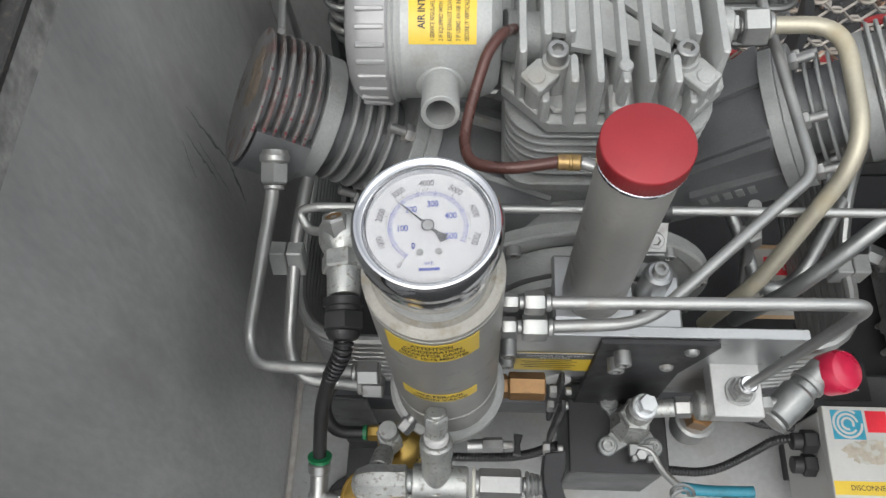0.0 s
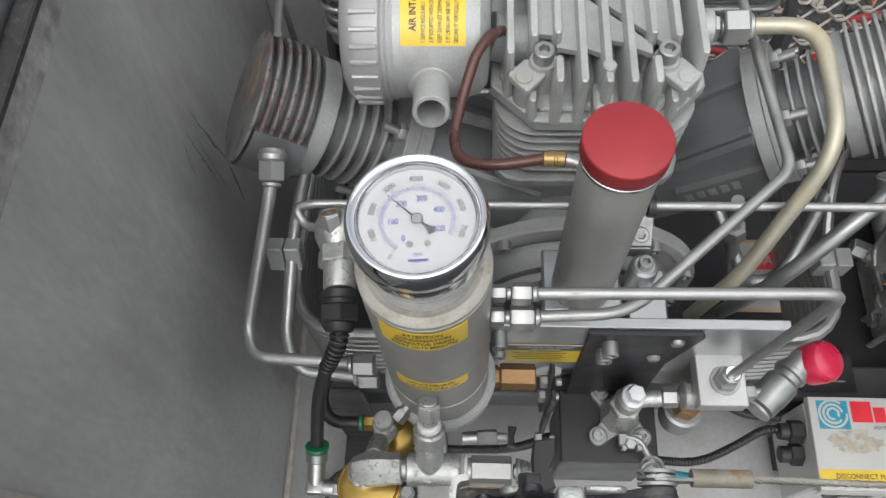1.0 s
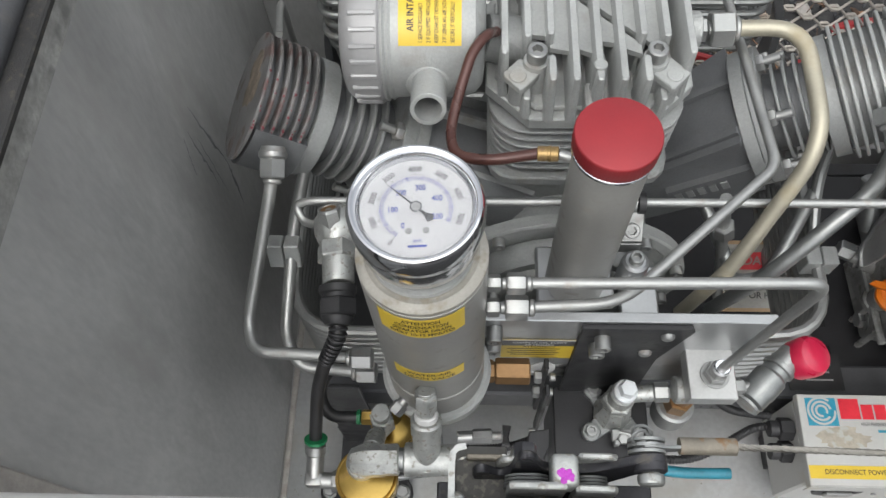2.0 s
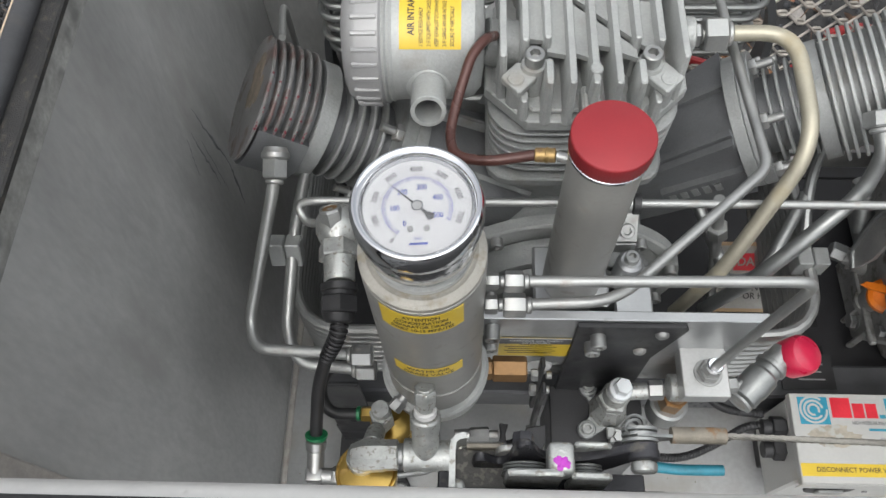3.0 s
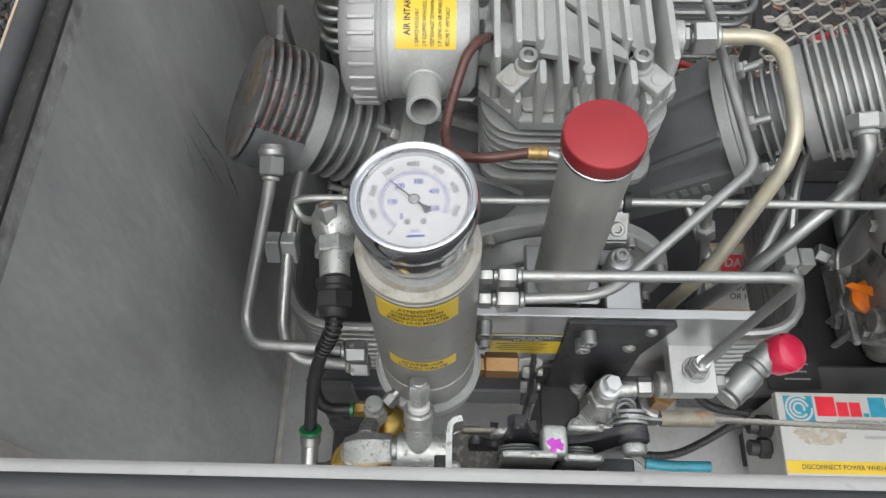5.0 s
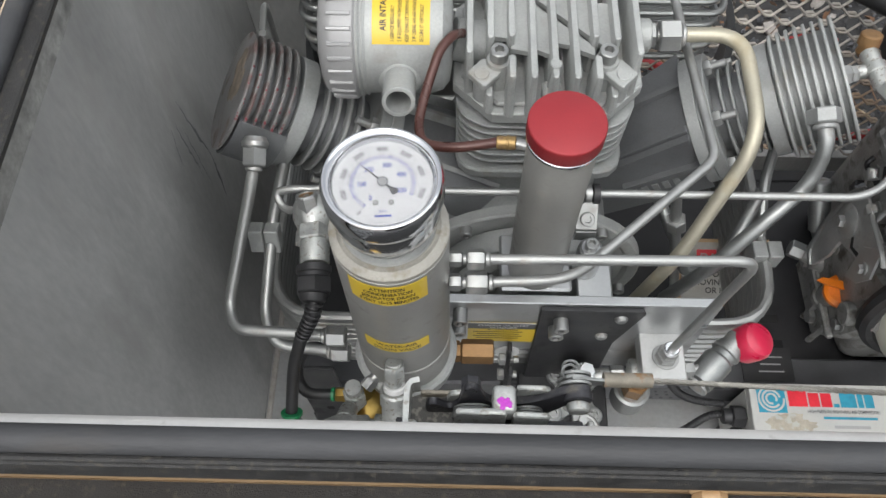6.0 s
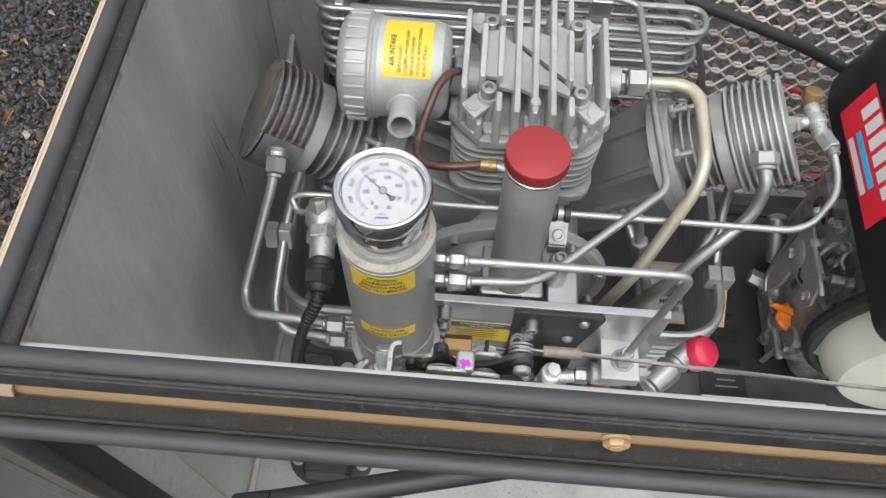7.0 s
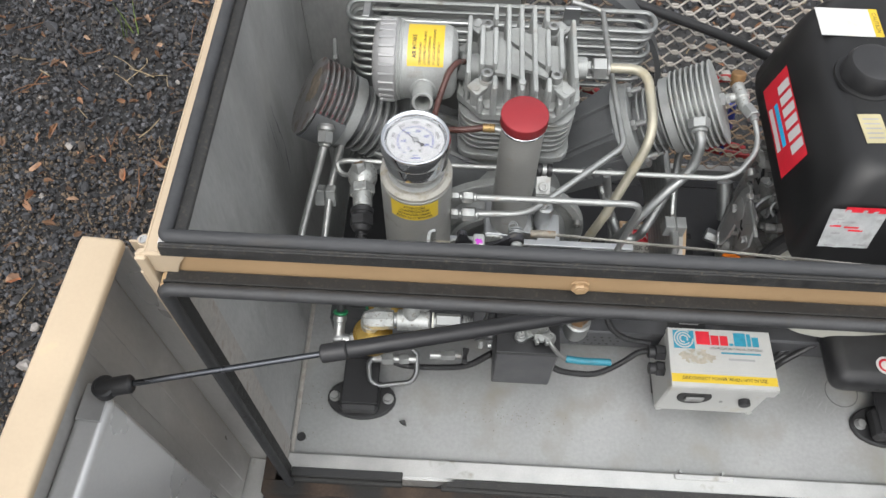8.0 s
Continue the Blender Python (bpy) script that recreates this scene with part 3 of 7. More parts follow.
b = Build().box((X0 + 0.0003, -0.143, 0.624), (X0 + 0.0012, Y1 - 0.001, 0.6595))
structure("adhesive_strip", b, ADHESIVE, "rough grey adhesive residue along the wall top", "adhesive strip")
random.seed(17)
b = Build()
for y0, z0, y1, z1, wd in ((0.187, 0.455, 0.203, 0.345, 0.0016), (0.203, 0.348, 0.195, 0.286, 0.0020), (0.170, 0.445, 0.173, 0.36, 0.0012), (0.160, 0.45, 0.150, 0.41, 0.0009), (0.178, 0.43, 0.180, 0.33, 0.0007)):
    m = 14
    left, right = [], []
    for i in range(m + 1):
        t = i / m
        y, z = y0 + (y1 - y0) * t + random.uniform(-0.0012, 0.0012), z0 + (z1 - z0) * t
        w = wd * math.sin(math.pi * (0.05 + 0.9 * t)) * random.uniform(0.4, 1.2)
        left.append((X0 + 0.0002, y - w, z))
        right.append((X0 + 0.0002, y + w, z))
    b.add(left + right, [[i, i + 1, m + 2 + i, m + 1 + i] for i in range(m)])
single("scuff_mark", b, SCUFF, (X0, 0.19, 0.28), "dark scrapes on the grey wall", "scuff mark")

# expanded metal back panel
mesh_panel = thing("mesh_panel", (0.12, Y1 + 0.004, 0.05), "weathered expanded metal mesh panel at the back", "mesh panel")
b = Build()
dx, dz = 0.0475, 0.0130
for r in range(50):
    z = 0.05 + r * dz
    if z > ZR - 0.045:
        break
    flip = r % 2
    pts = []
    x = 0.125
    k = 0
    while x < X1 - 0.002:
        up = (k + flip) % 2
        zz = z + (dz if up else 0.0)
        yy = Y1 + (0.0075 if up else 0.002)
        pts += [Vector((x, yy, zz)), Vector((min(x + 0.0075, X1), yy, zz))]
        x += dx / 2
        k += 1
    e = Vector((0, 0.0026, 0.0012))
    v, f4 = [], []
    for p in pts:
        v += [p - Vector((0, 0, 0.0009)), p + Vector((0, 0, 0.0009)), p + Vector((0, 0, 0.0009)) + e, p - Vector((0, 0, 0.0009)) + e]
    for m in range(len(pts) - 1):
        for q in range(4):
            q2 = (q + 1) % 4
            f4.append([m * 4 + q, m * 4 + q2, (m + 1) * 4 + q2, (m + 1) * 4 + q])
    part("strand", Build().add(v, f4), MESH_STEEL, mesh_panel)
b = Build().box((0.122, Y1 + 0.0125, 0.05), (0.128, Y1 + 0.0135, ZR - 0.04))
part("edge_strip", b, MESH_STEEL, mesh_panel)
for pts, m, nm in (([(0.42, 0.441, 0.20), (0.46, 0.441, 0.15), (0.50, 0.441, 0.11), (0.56, 0.441, 0.09)], RED_HOSE, "red"),
                   ([(0.50, 0.441, 0.21), (0.51, 0.441, 0.17), (0.515, 0.441, 0.13), (0.52, 0.441, 0.08)], BLUE_HOSE, "blue"),
                   ([(0.36, 0.441, 0.135), (0.46, 0.441, 0.10), (0.56, 0.441, 0.066), (0.64, 0.441, 0.08)], RED_HOSE, "red"),
                   ([(0.15, 0.441, 0.26), (0.23, 0.441, 0.238), (0.270, 0.441, 0.222), (0.33, 0.441, 0.20)], RED_HOSE, "red"),
                   ([(0.435, 0.441, 0.258), (0.455, 0.441, 0.268), (0.475, 0.441, 0.271), (0.495, 0.441, 0.262)], RED_HOSE, "red")):
    single("hose", Build().tube(pts, 0.0065, 0.05, 10), m, pts[0], nm + " rubber hose lying behind the mesh", "hose")
single("hose", Build().tube([(0.20, 0.409, 0.474), (0.2692, 0.409, 0.4478), (0.3472, 0.409, 0.4191), (0.431, 0.409, 0.3869), (0.486, 0.409, 0.3605), (0.60, 0.409, 0.30)], 0.0072, 0.05, 12), BLACK, (0.28, 0.409, 0.42), "black rubber hose slung along the mesh", "hose")

# ---------------------------------------------------------------- the open door and its gas strut
door = thing("cabinet_door", (-0.235, -0.15, 0.0), "open cream painted cabinet door with grey lining", "cabinet door")
turn = Matrix.Rotation(radians(-3.2), 3, "Z")


def door_box(b, lo, hi, bevel=0.0, segs=1):
    """A box in the door's own axes: x from its inner face outwards to the west, y along it."""
    k = len(b.v)
    b.box(lo, hi, bevel, segs=segs)
    for i in range(k, len(b.v)):
        b.v[i] = Vector((-0.2426, -0.1254, -0.0602)) + turn @ b.v[i] * 1.05
    return b


part("shell", door_box(Build(), (-0.037, -1.1, -0.02), (-0.0345, 0.0, 0.658), 0.0008), CREAM, door)
part("top_edge", door_box(Build(), (-0.0375, -1.1, 0.6485), (-0.001, 0.0, 0.6605), 0.0042, 4), CREAM, door, sharp=60)
part("hinge_edge", door_box(Build(), (-0.0344, -0.003, -0.02), (-0.001, 0.0, 0.6480), 0.0008), DOOR_LINING, door)
part("bottom_flange", door_box(Build(), (-0.0328, -1.09, -0.0100), (-0.0005, -0.0035, -0.0075), 0.0005), BARE_ALU, door, "bright folded bottom flange")
part("lining", door_box(Build(), (-0.0342, -1.095, -0.01), (-0.0330, -0.0035, 0.648), 0.0005), DOOR_LINING, door, "dull grey sheet lining")
part("inner_pan", door_box(Build(), (-0.0328, -1.05, 0.05), (-0.005, -0.106, 0.5755), 0.007, 4), PAN_SHEET, door, "raised bright sheet metal pan")
for y in (-0.040, -0.072):
    part("crease", door_box(Build(), (-0.0329, y - 0.0035, 0.0), (-0.0318, y + 0.0035, 0.640), 0.0005), DOOR_LINING, door)
part("bracket", door_box(Build(), (-0.0300, -0.130, 0.5757), (-0.008, -0.098, 0.5780), 0.0008), STAINLESS, door, "bright strut bracket")
part("reflector", door_box(Build(), (-0.0048, -0.235, 0.500), (-0.0040, -0.185, 0.545), 0.0003), WHITE, door, "pale rounded sticker")
hinge = thing("hinge", (-0.224, -0.148, 0.62), "cream painted door hinge", "hinge")
part("leaf", Build().box((-0.2150, -0.1640, 0.48), (-0.2120, -0.1300, 0.6460), 0.0006), CREAM, hinge)
part("door_leaf", Build().box((-0.2400, -0.1262, 0.48), (-0.2262, -0.1240, 0.6300), 0.0006), CREAM, hinge)
for z in (0.482, 0.514, 0.546, 0.578, 0.610):
    part("knuckle", Build().cyl((-0.2225, -0.1300, z), (-0.2225, -0.1300, z + 0.031), 0.0058), CREAM, hinge)
part("pin", Build().lathe((-0.2225, -0.1300, 0.641), (0, 0, 1), [(0, 0.0042), (0.0012, 0.0040), (0.0012, 0.0026), (0.0002, 0.0024), (0.0002, 0)], 20), BARE_ALU, hinge)
for z in (0.625, 0.598, 0.571):
    part("screw", Build().lathe((-0.2152, -0.1480, z), (-1, 0, 0), [(0, 0.0042), (0.001, 0.0034), (0.0014, 0.0016), (0.0014, 0)], 16), CREAM, hinge)

strut = thing("gas_strut", (-0.21, -0.24, 0.54), "black gas strut holding the door open", "gas strut")
sa, sb = Vector((-0.2415, -0.2287, 0.5540)), Vector((0.1700, -0.1460, 0.5800))
sm = Vector((-0.067, -0.2020, 0.5840))
part("rod", Build().cyl(sa, sm, 0.0028, 0.0004, 16), STRUT_ROD, strut, "polished rod")
part("cylinder", Build().cyl(sm + (sm - sa).normalized() * 0.001, sb, 0.0075, 0.001, 24), BLACK_STEEL, strut)
part("collar", Build().cyl(sm - (sm - sa).normalized() * 0.001, sm + (sm - sa).normalized() * 0.022, 0.0084, 0.001, 24), BLACK, strut)
part("end_cap", Build().cyl(sa + (sa - sb).normalized() * 0.026, sa + (sb - sa).normalized() * 0.006, 0.0085, 0.002, 20).cyl(sa + Vector((-0.018, -0.004, -0.0075)), sa + Vector((-0.018, -0.004, 0.006)), 0.0105, 0.002), BLACK, strut, "black plastic ball socket")

# ---------------------------------------------------------------- ground outside
random.seed(4)
n = 60
verts = [(-6 + 12 * i / n, -6 + 12 * j / n, -0.5 + noise.noise((i * 0.3, j * 0.3, 0)) * 0.012) for j in range(n + 1) for i in range(n + 1)]
faces = [[j * (n + 1) + i, j * (n + 1) + i + 1, (j + 1) * (n + 1) + i + 1, (j + 1) * (n + 1) + i] for j in range(n) for i in range(n)]
b = Build().add(verts, faces)
far = [(-300, -300, -0.53), (300, -300, -0.53), (300, 300, -0.53), (-300, 300, -0.53)]
b.add(far, [[0, 1, 2, 3]])
structure("ground", b, GROUND_MAT, "dark gravel ground", "ground")


ICO = [(0, 0, 1)] + [(0.894 * math.cos(a), 0.894 * math.sin(a), 0.447) for a in [k * 1.2566 for k in range(5)]] + [(0.894 * math.cos(a), 0.894 * math.sin(a), -0.447) for a in [0.6283 + k * 1.2566 for k in range(5)]] + [(0, 0, -1)]
ICO_F = [(0, 1 + k, 1 + (k + 1) % 5) for k in range(5)] + [(1 + k, 6 + k, 1 + (k + 1) % 5) for k in range(5)] + [(6 + k, 6 + (k + 1) % 5, 1 + (k + 1) % 5) for k in range(5)] + [(11, 6 + (k + 1) % 5, 6 + k) for k in range(5)]
ICO_V, ICO_T = np.array(ICO), np.array(ICO_F)


def pebbles(count, lo, hi, material, name, label, cat, where, seed, lift=0.006):
    """Loose stones, each a lumpy twenty-sided solid, in one mesh."""
    rng = np.random.default_rng(seed)
    pos = np.stack([rng.uniform(*where[0], count), rng.uniform(*where[1], count), np.full(count, -0.494)], 1)
    r = lo + (hi - lo) * rng.random(count) ** 2
    pos[:, 2] += r * 0.3 + rng.uniform(0, lift, count)
    q = rng.normal(size=(count, 4))
    q /= np.linalg.norm(q, axis=1)[:, None]
    w, x, y, z = q.T
    rot = np.stack([1 - 2 * (y * y + z * z), 2 * (x * y - w * z), 2 * (x * z + w * y), 2 * (x * y + w * z), 1 - 2 * (x * x + z * z), 2 * (y * z - w * x), 2 * (x * z - w * y), 2 * (y * z + w * x), 1 - 2 * (x * x + y * y)], 1).reshape(count, 3, 3)
    shape = ICO_V[None] * rng.uniform(0.72, 1.18, (count, 12, 1)) * np.stack([rng.uniform(0.8, 1.3, count), rng.uniform(0.7, 1.0, count), rng.uniform(0.5, 0.8, count)], 1)[:, None, :]
    verts = (np.einsum("nij,nkj->nki", rot, shape) * r[:, None, None] + pos[:, None, :]).reshape(-1, 3)
    faces = (ICO_T[None] + 12 * np.arange(count)[:, None, None]).reshape(-1, 3)
    me = bpy.data.meshes.new(name)
    me.from_pydata(verts.tolist(), [], faces.tolist())
    me.materials.append(material)
    me.shade_smooth()
    me.set_sharp_from_angle(angle=radians(50))
    return tagged(new(name, me), label, cat, "", "stuff")


pebbles(26000, 0.0035, 0.0105, STONE, "gravel", "loose dark crushed gravel", "gravel", ((-1.5, -0.15), (0.05, 2.3)), 4)
pebbles(9000, 0.004, 0.0105, STONE, "gravel", "loose dark crushed gravel behind the cabinet", "gravel", ((-0.15, 2.0), (0.45, 2.4)), 5)
pebbles(9000, 0.006, 0.013, STONE, "gravel", "loose dark crushed gravel in front of the cabinet", "gravel", ((-2.4, 2.2), (-1.9, 0.05)), 8)
pebbles(12000, 0.007, 0.018, STONE, "gravel", "coarse dark gravel thinning out around the cabinet", "gravel", ((-4.2, 4.2), (-4.2, 4.2)), 9)
pebbles(260, 0.005, 0.022, PEBBLE, "pale_stones", "pale stones among the gravel", "stones", ((-1.5, 1.5), (0.05, 2.4)), 6, 0.010)
pebbles(90, 0.014, 0.030, STONE, "large_stones", "larger blue-grey stones among the gravel", "stones", ((-1.5, 1.5), (-0.1, 2.4)), 16, 0.006)
pebbles(2600, 0.002, 0.0060, SOIL, "soil_crumbs", "sparse brown soil crumbs among the gravel", "soil", ((-1.5, -0.2), (0.3, 2.2)), 17, 0.012)
pebbles(5200, 0.002, 0.0065, SOIL, "soil_crumbs", "brown soil crumbs spread over the gravel", "soil", ((-1.45, -0.55), (0.0, 0.85)), 7, 0.012)


def leaves(count, material, name, label, where, size=(0.012, 0.035)):
    b = Build()
    for _ in range(count):
        x, y = random.uniform(*where[0]), random.uniform(*where[1])
        L, W = random.uniform(*size), random.uniform(0.3, 0.55)
        m = Matrix.Translation((x, y, -0.472 + random.uniform(0, 0.012))) @ Euler((random.uniform(-0.6, 0.6), random.uniform(-0.6, 0.6), random.uniform(0, 6.28))).to_matrix().to_4x4()
        k = random.uniform(0.1, 0.5) * L
        nn = 9
        pts = [(0, 0, 0)]
        for i in range(nn):
            t = 2 * math.pi * i / nn
            rr = random.uniform(0.55, 1.1)
            pts.append((L * rr * math.cos(t), L * W * rr * math.sin(t), k * abs(math.sin(t)) + random.uniform(-0.15, 0.25) * L))
        b.add([m @ Vector(p) for p in pts], [[0, 1 + i, 1 + (i + 1) % nn] for i in range(nn)])
    return single(name, b, material, (0, 0, 0), label, "leaves", kind="stuff")


leaves(420, LEAF, "fallen_leaves", "scattered rust-brown fallen leaves", ((-1.4, 1.4), (0.0, 2.4)), (0.006, 0.030))
leaves(700, LEAF_DARK, "fallen_leaves", "scattered dark brown fallen leaves", ((-1.4, 1.4), (0.0, 2.4)), (0.006, 0.022))
b = Build()
for _ in range(230):
    x, y, a, h = random.uniform(-1.4, 1.2), random.uniform(0.0, 2.2), random.uniform(0, 6.28), random.uniform(0.015, 0.05)
    d, z = Vector((math.cos(a), math.sin(a), random.uniform(-0.1, 0.1))) * h, -0.474 + random.uniform(0, 0.01)
    bow = Vector((-d.y, d.x, 0)) * random.uniform(-0.3, 0.3)
    b.tube([Vector((x, y, z)) - d, Vector((x, y, z)) + bow, Vector((x, y, z)) + d], random.uniform(0.0008, 0.0018), 0.01, 4, 2)
single("twigs", b, LEAF_DARK, (0, 0, 0), "thin dry twigs and stalks on gravel", "twigs", kind="stuff")
b = Build()
for _ in range(230):
    x, y, a, h = random.uniform(-1.5, 1.2), random.uniform(-0.2, 2.2), random.uniform(0, 6.28), random.uniform(0.008, 0.045)
    d, z = Vector((math.cos(a), math.sin(a), random.uniform(-0.15, 0.15))) * h, -0.474 + random.uniform(0, 0.01)
    bow = Vector((-d.y, d.x, 0)) * random.uniform(-0.2, 0.2)
    b.tube([Vector((x, y, z)) - d, Vector((x, y, z)) + bow, Vector((x, y, z)) + d], random.uniform(0.0008, 0.0022), 0.01, 4, 2)
single("straw", b, STRAW, (0, 0, 0), "pale dry straw scattered over the gravel", "straw", kind="stuff")
b = Build()
for gx, gy, cnt in ((-0.98, 1.21, 3), (-0.96, 1.24, 2)):
    for i in range(cnt):
        a = random.uniform(0, 6.28)
        p = Vector((gx + random.uniform(-0.01, 0.01), gy + random.uniform(-0.01, 0.01), -0.49))
        q = p + Vector((math.cos(a) * 0.03, math.sin(a) * 0.03, random.uniform(0.08, 0.16)))
        s = Vector((math.sin(a), -math.cos(a), 0)) * 0.0032
        b.add([p - s, p + s, (p + q) / 2 + s * 0.8 + Vector((0, 0, 0.012)), q, (p + q) / 2 - s * 0.8 + Vector((0, 0, 0.012))], [[0, 1, 2, 4], [4, 2, 3]])
single("grass_tuft", b, GRASS, (-0.98, 1.21, -0.49), "thin green grass blades in gravel", "grass", kind="stuff")


# ---------------------------------------------------------------- condensate separator and its gauge
RS = 0.036
sep = thing("condensate_separator", (0, 0, 0.30), "upright grey anodised condensate separator cylinder", "separator")
part("body", Build().lathe((0, 0, 0), (0, 0, 1), [(0.413, RS), (0.414, RS + 0.0004), (0.5745, RS + 0.0004), (0.5752, RS - 0.0006)], 64), ANODISED, sep)
part("shoulder", Build().lathe((0, 0, 0), (0, 0, 1), [(0.5756, RS - 0.0008), (0.5760, RS + 0.0003), (0.5795, RS + 0.0003), (0.5818, RS - 0.0022), (0.5824, RS - 0.0045), (0.5818, RS - 0.0060), (0.5818, 0.0290), (0.5828, 0.0285), (0.5828, 0.018)], 64), DUSTY_RIM, sep, "dusty machined shoulder")
part("lower_ring", Build().lathe((0, 0, 0), (0, 0, 1), [(0.372, RS), (0.373, RS + 0.0008), (0.4115, RS + 0.0008), (0.4125, RS - 0.0005)], 64), ANODISED, sep)
part("foot", Build().lathe((0, 0, 0), (0, 0, 1), [(0.315, 0.025), (0.316, 0.030), (0.342, 0.036), (0.352, 0.041), (0.3695, 0.0425), (0.3715, 0.040), (0.3715, 0.03)], 64), CAST_PALE, sep)
part("rim_ring", Build().lathe((0, 0, 0), (0, 0, 1), [(0.5830, 0.0285), (0.5850, 0.0278), (0.5850, 0.018)], 48), CAST_PALE, sep)


def round_label(zc, rr=RS + 0.0006, spin=-90.0):
    def place(x, y, z):
        a = x / rr + radians(spin)
        return Vector(((rr + z) * math.cos(a), (rr + z) * math.sin(a), zc + y))
    return place


lab = part("label", sheet(round_label(0.5585), 0.0505, 0.0265, 0.0002, 20), YELLOW, sep, "yellow label with black warning text")
for k, t in enumerate(("ATTENTION", "CONDENSATION", "SEPARATOR DRAIN", "EVERY 10-15 MINUTES")):
    lettering("text", t, 0.0056, round_label(0.5672 - 0.0058 * k), INK, lab, stretch=0.68, bold=0.00011, depth=0.0004)
lab = part("label", sheet(round_label(0.4690), 0.048, 0.0160, 0.0002, 20), YELLOW, sep, "narrow yellow label")
for k, t in enumerate(("WATER-AIR", "DRAIN VALVE")):
    lettering("text", t, 0.0066, round_label(0.4726 - 0.0072 * k), INK, lab, stretch=0.84, bold=0.00011, depth=0.0004)
d = Vector((-0.62, -0.72, -0.25)).normalized()
b = Build().cyl(Vector((0, 0, 0.385)) + d * 0.034, Vector((0, 0, 0.385)) + d * 0.043, 0.0045).hexa(Vector((0, 0, 0.385)) + d * 0.041, Vector((0, 0, 0.385)) + d * 0.050, 0.0105)
part("plug", b, NICKEL, sep, "nickel hexagon plug")

gauge = thing("pressure_gauge", (0, 0, 0.5785), "round chrome pressure gauge with a white dial", "pressure gauge")
part("socket", Build().lathe((0, 0, 0), (0, 0, 1), [(0.5852, 0.0235), (0.586, 0.0250), (0.5925, 0.0250), (0.5935, 0.0242), (0.5945, 0.022), (0.5995, 0.0245)], 96), NICKEL, gauge, "knurled nickel collar")
part("case", Build().lathe((0, 0, 0), (0, 0, 1), [(0.5945, 0.020), (0.5955, 0.0270), (0.5985, 0.0303), (0.603, 0.0316), (0.6165, 0.0320), (0.6195, 0.0318)], 96), CHROME, gauge)
part("bezel", Build().lathe((0, 0, 0), (0, 0, 1), [(0.6195, 0.0312), (0.620, 0.0335), (0.6215, 0.0340), (0.630, 0.0340), (0.6325, 0.0334), (0.6342, 0.0322), (0.6345, 0.0312), (0.6341, 0.0302), (0.6332, 0.0292), (0.6318, 0.0282), (0.6300, 0.0274), (0.6268, 0.0272)], 96), CHROME, gauge)
dial = part("dial", Build().lathe((0, 0, 0), (0, 0, 1), [(0.6265, 0), (0.6265, 0.0299), (0.6275, 0.0299), (0.6275, 0)], 64), DIAL, gauge, "white dial with black and blue scales")
gl = part("glass", Build().lathe((0, 0, 0), (0, 0, 1), [(0.6304, 0), (0.6304, 0.0273), (0.6312, 0.0277), (0.6316, 0.02), (0.6318, 0)], 64), GLASS, gauge, "clear domed glass", sharp=60)
gl.visible_shadow = False
TILT_DIAL = radians(4)


def on_dial(x, y, z=0.0):
    c, s = math.cos(TILT_DIAL), math.sin(TILT_DIAL)
    return Vector(((x * c - y * s) * 0.91, (x * s + y * c) * 0.91, 0.6277 + z))


def scale_dir(v):
    """Angle on the dial for a fraction of the full scale, which runs over 262 degrees."""
    return radians(234.5 - 262 * v)


def ticks(count, r0, r1, w, every=1, longer=0.0):
    b = Build()
    for i in range(count + 1):
        t = scale_dir(i / count)
        big = i % every == 0
        d, s = Vector((math.cos(t), math.sin(t), 0)), Vector((-math.sin(t), math.cos(t), 0))
        ra, ww = r0, w * (1.7 if big else 1.0)
        rb = r1 + (longer if big else 0)
        q = [d * ra - s * ww, d * rb - s * ww, d * rb + s * ww, d * ra + s * ww]
        b.add([on_dial(p.x, p.y) for p in q], [[0, 1, 2, 3]])
    return b


def arc(r0, r1, n=80):
    b = Build()
    for i in range(n):
        t, u = scale_dir(i / n), scale_dir((i + 1) / n)
        b.add([on_dial(r * math.cos(a), r * math.sin(a)) for r, a in ((r0, t), (r1, t), (r1, u), (r0, u))], [[0, 1, 2, 3]])
    return b


part("scale", ticks(72, 0.0202, 0.0209, 0.00009, 10, 0.0008), INK, dial)
part("scale", ticks(100, 0.0172, 0.0195, 0.00012, 10, 0.0004), INK_BLUE, dial)
part("scale", arc(0.0193, 0.0195), INK_BLUE, dial)


def dial_text(t, size, v, r, material, bold=0.0001):
    a = scale_dir(v)
    cx, cy = r * math.cos(a), r * math.sin(a)
    turned = a - math.pi / 2 if r > 0.02 else 0.0
    c, s = math.cos(turned), math.sin(turned)
    lettering("numeral", t, size, lambda x, y, z: on_dial(cx + x * c - y * s, cy + x * s + y * c, 0.0002), material, dial, stretch=0.8, bold=bold)


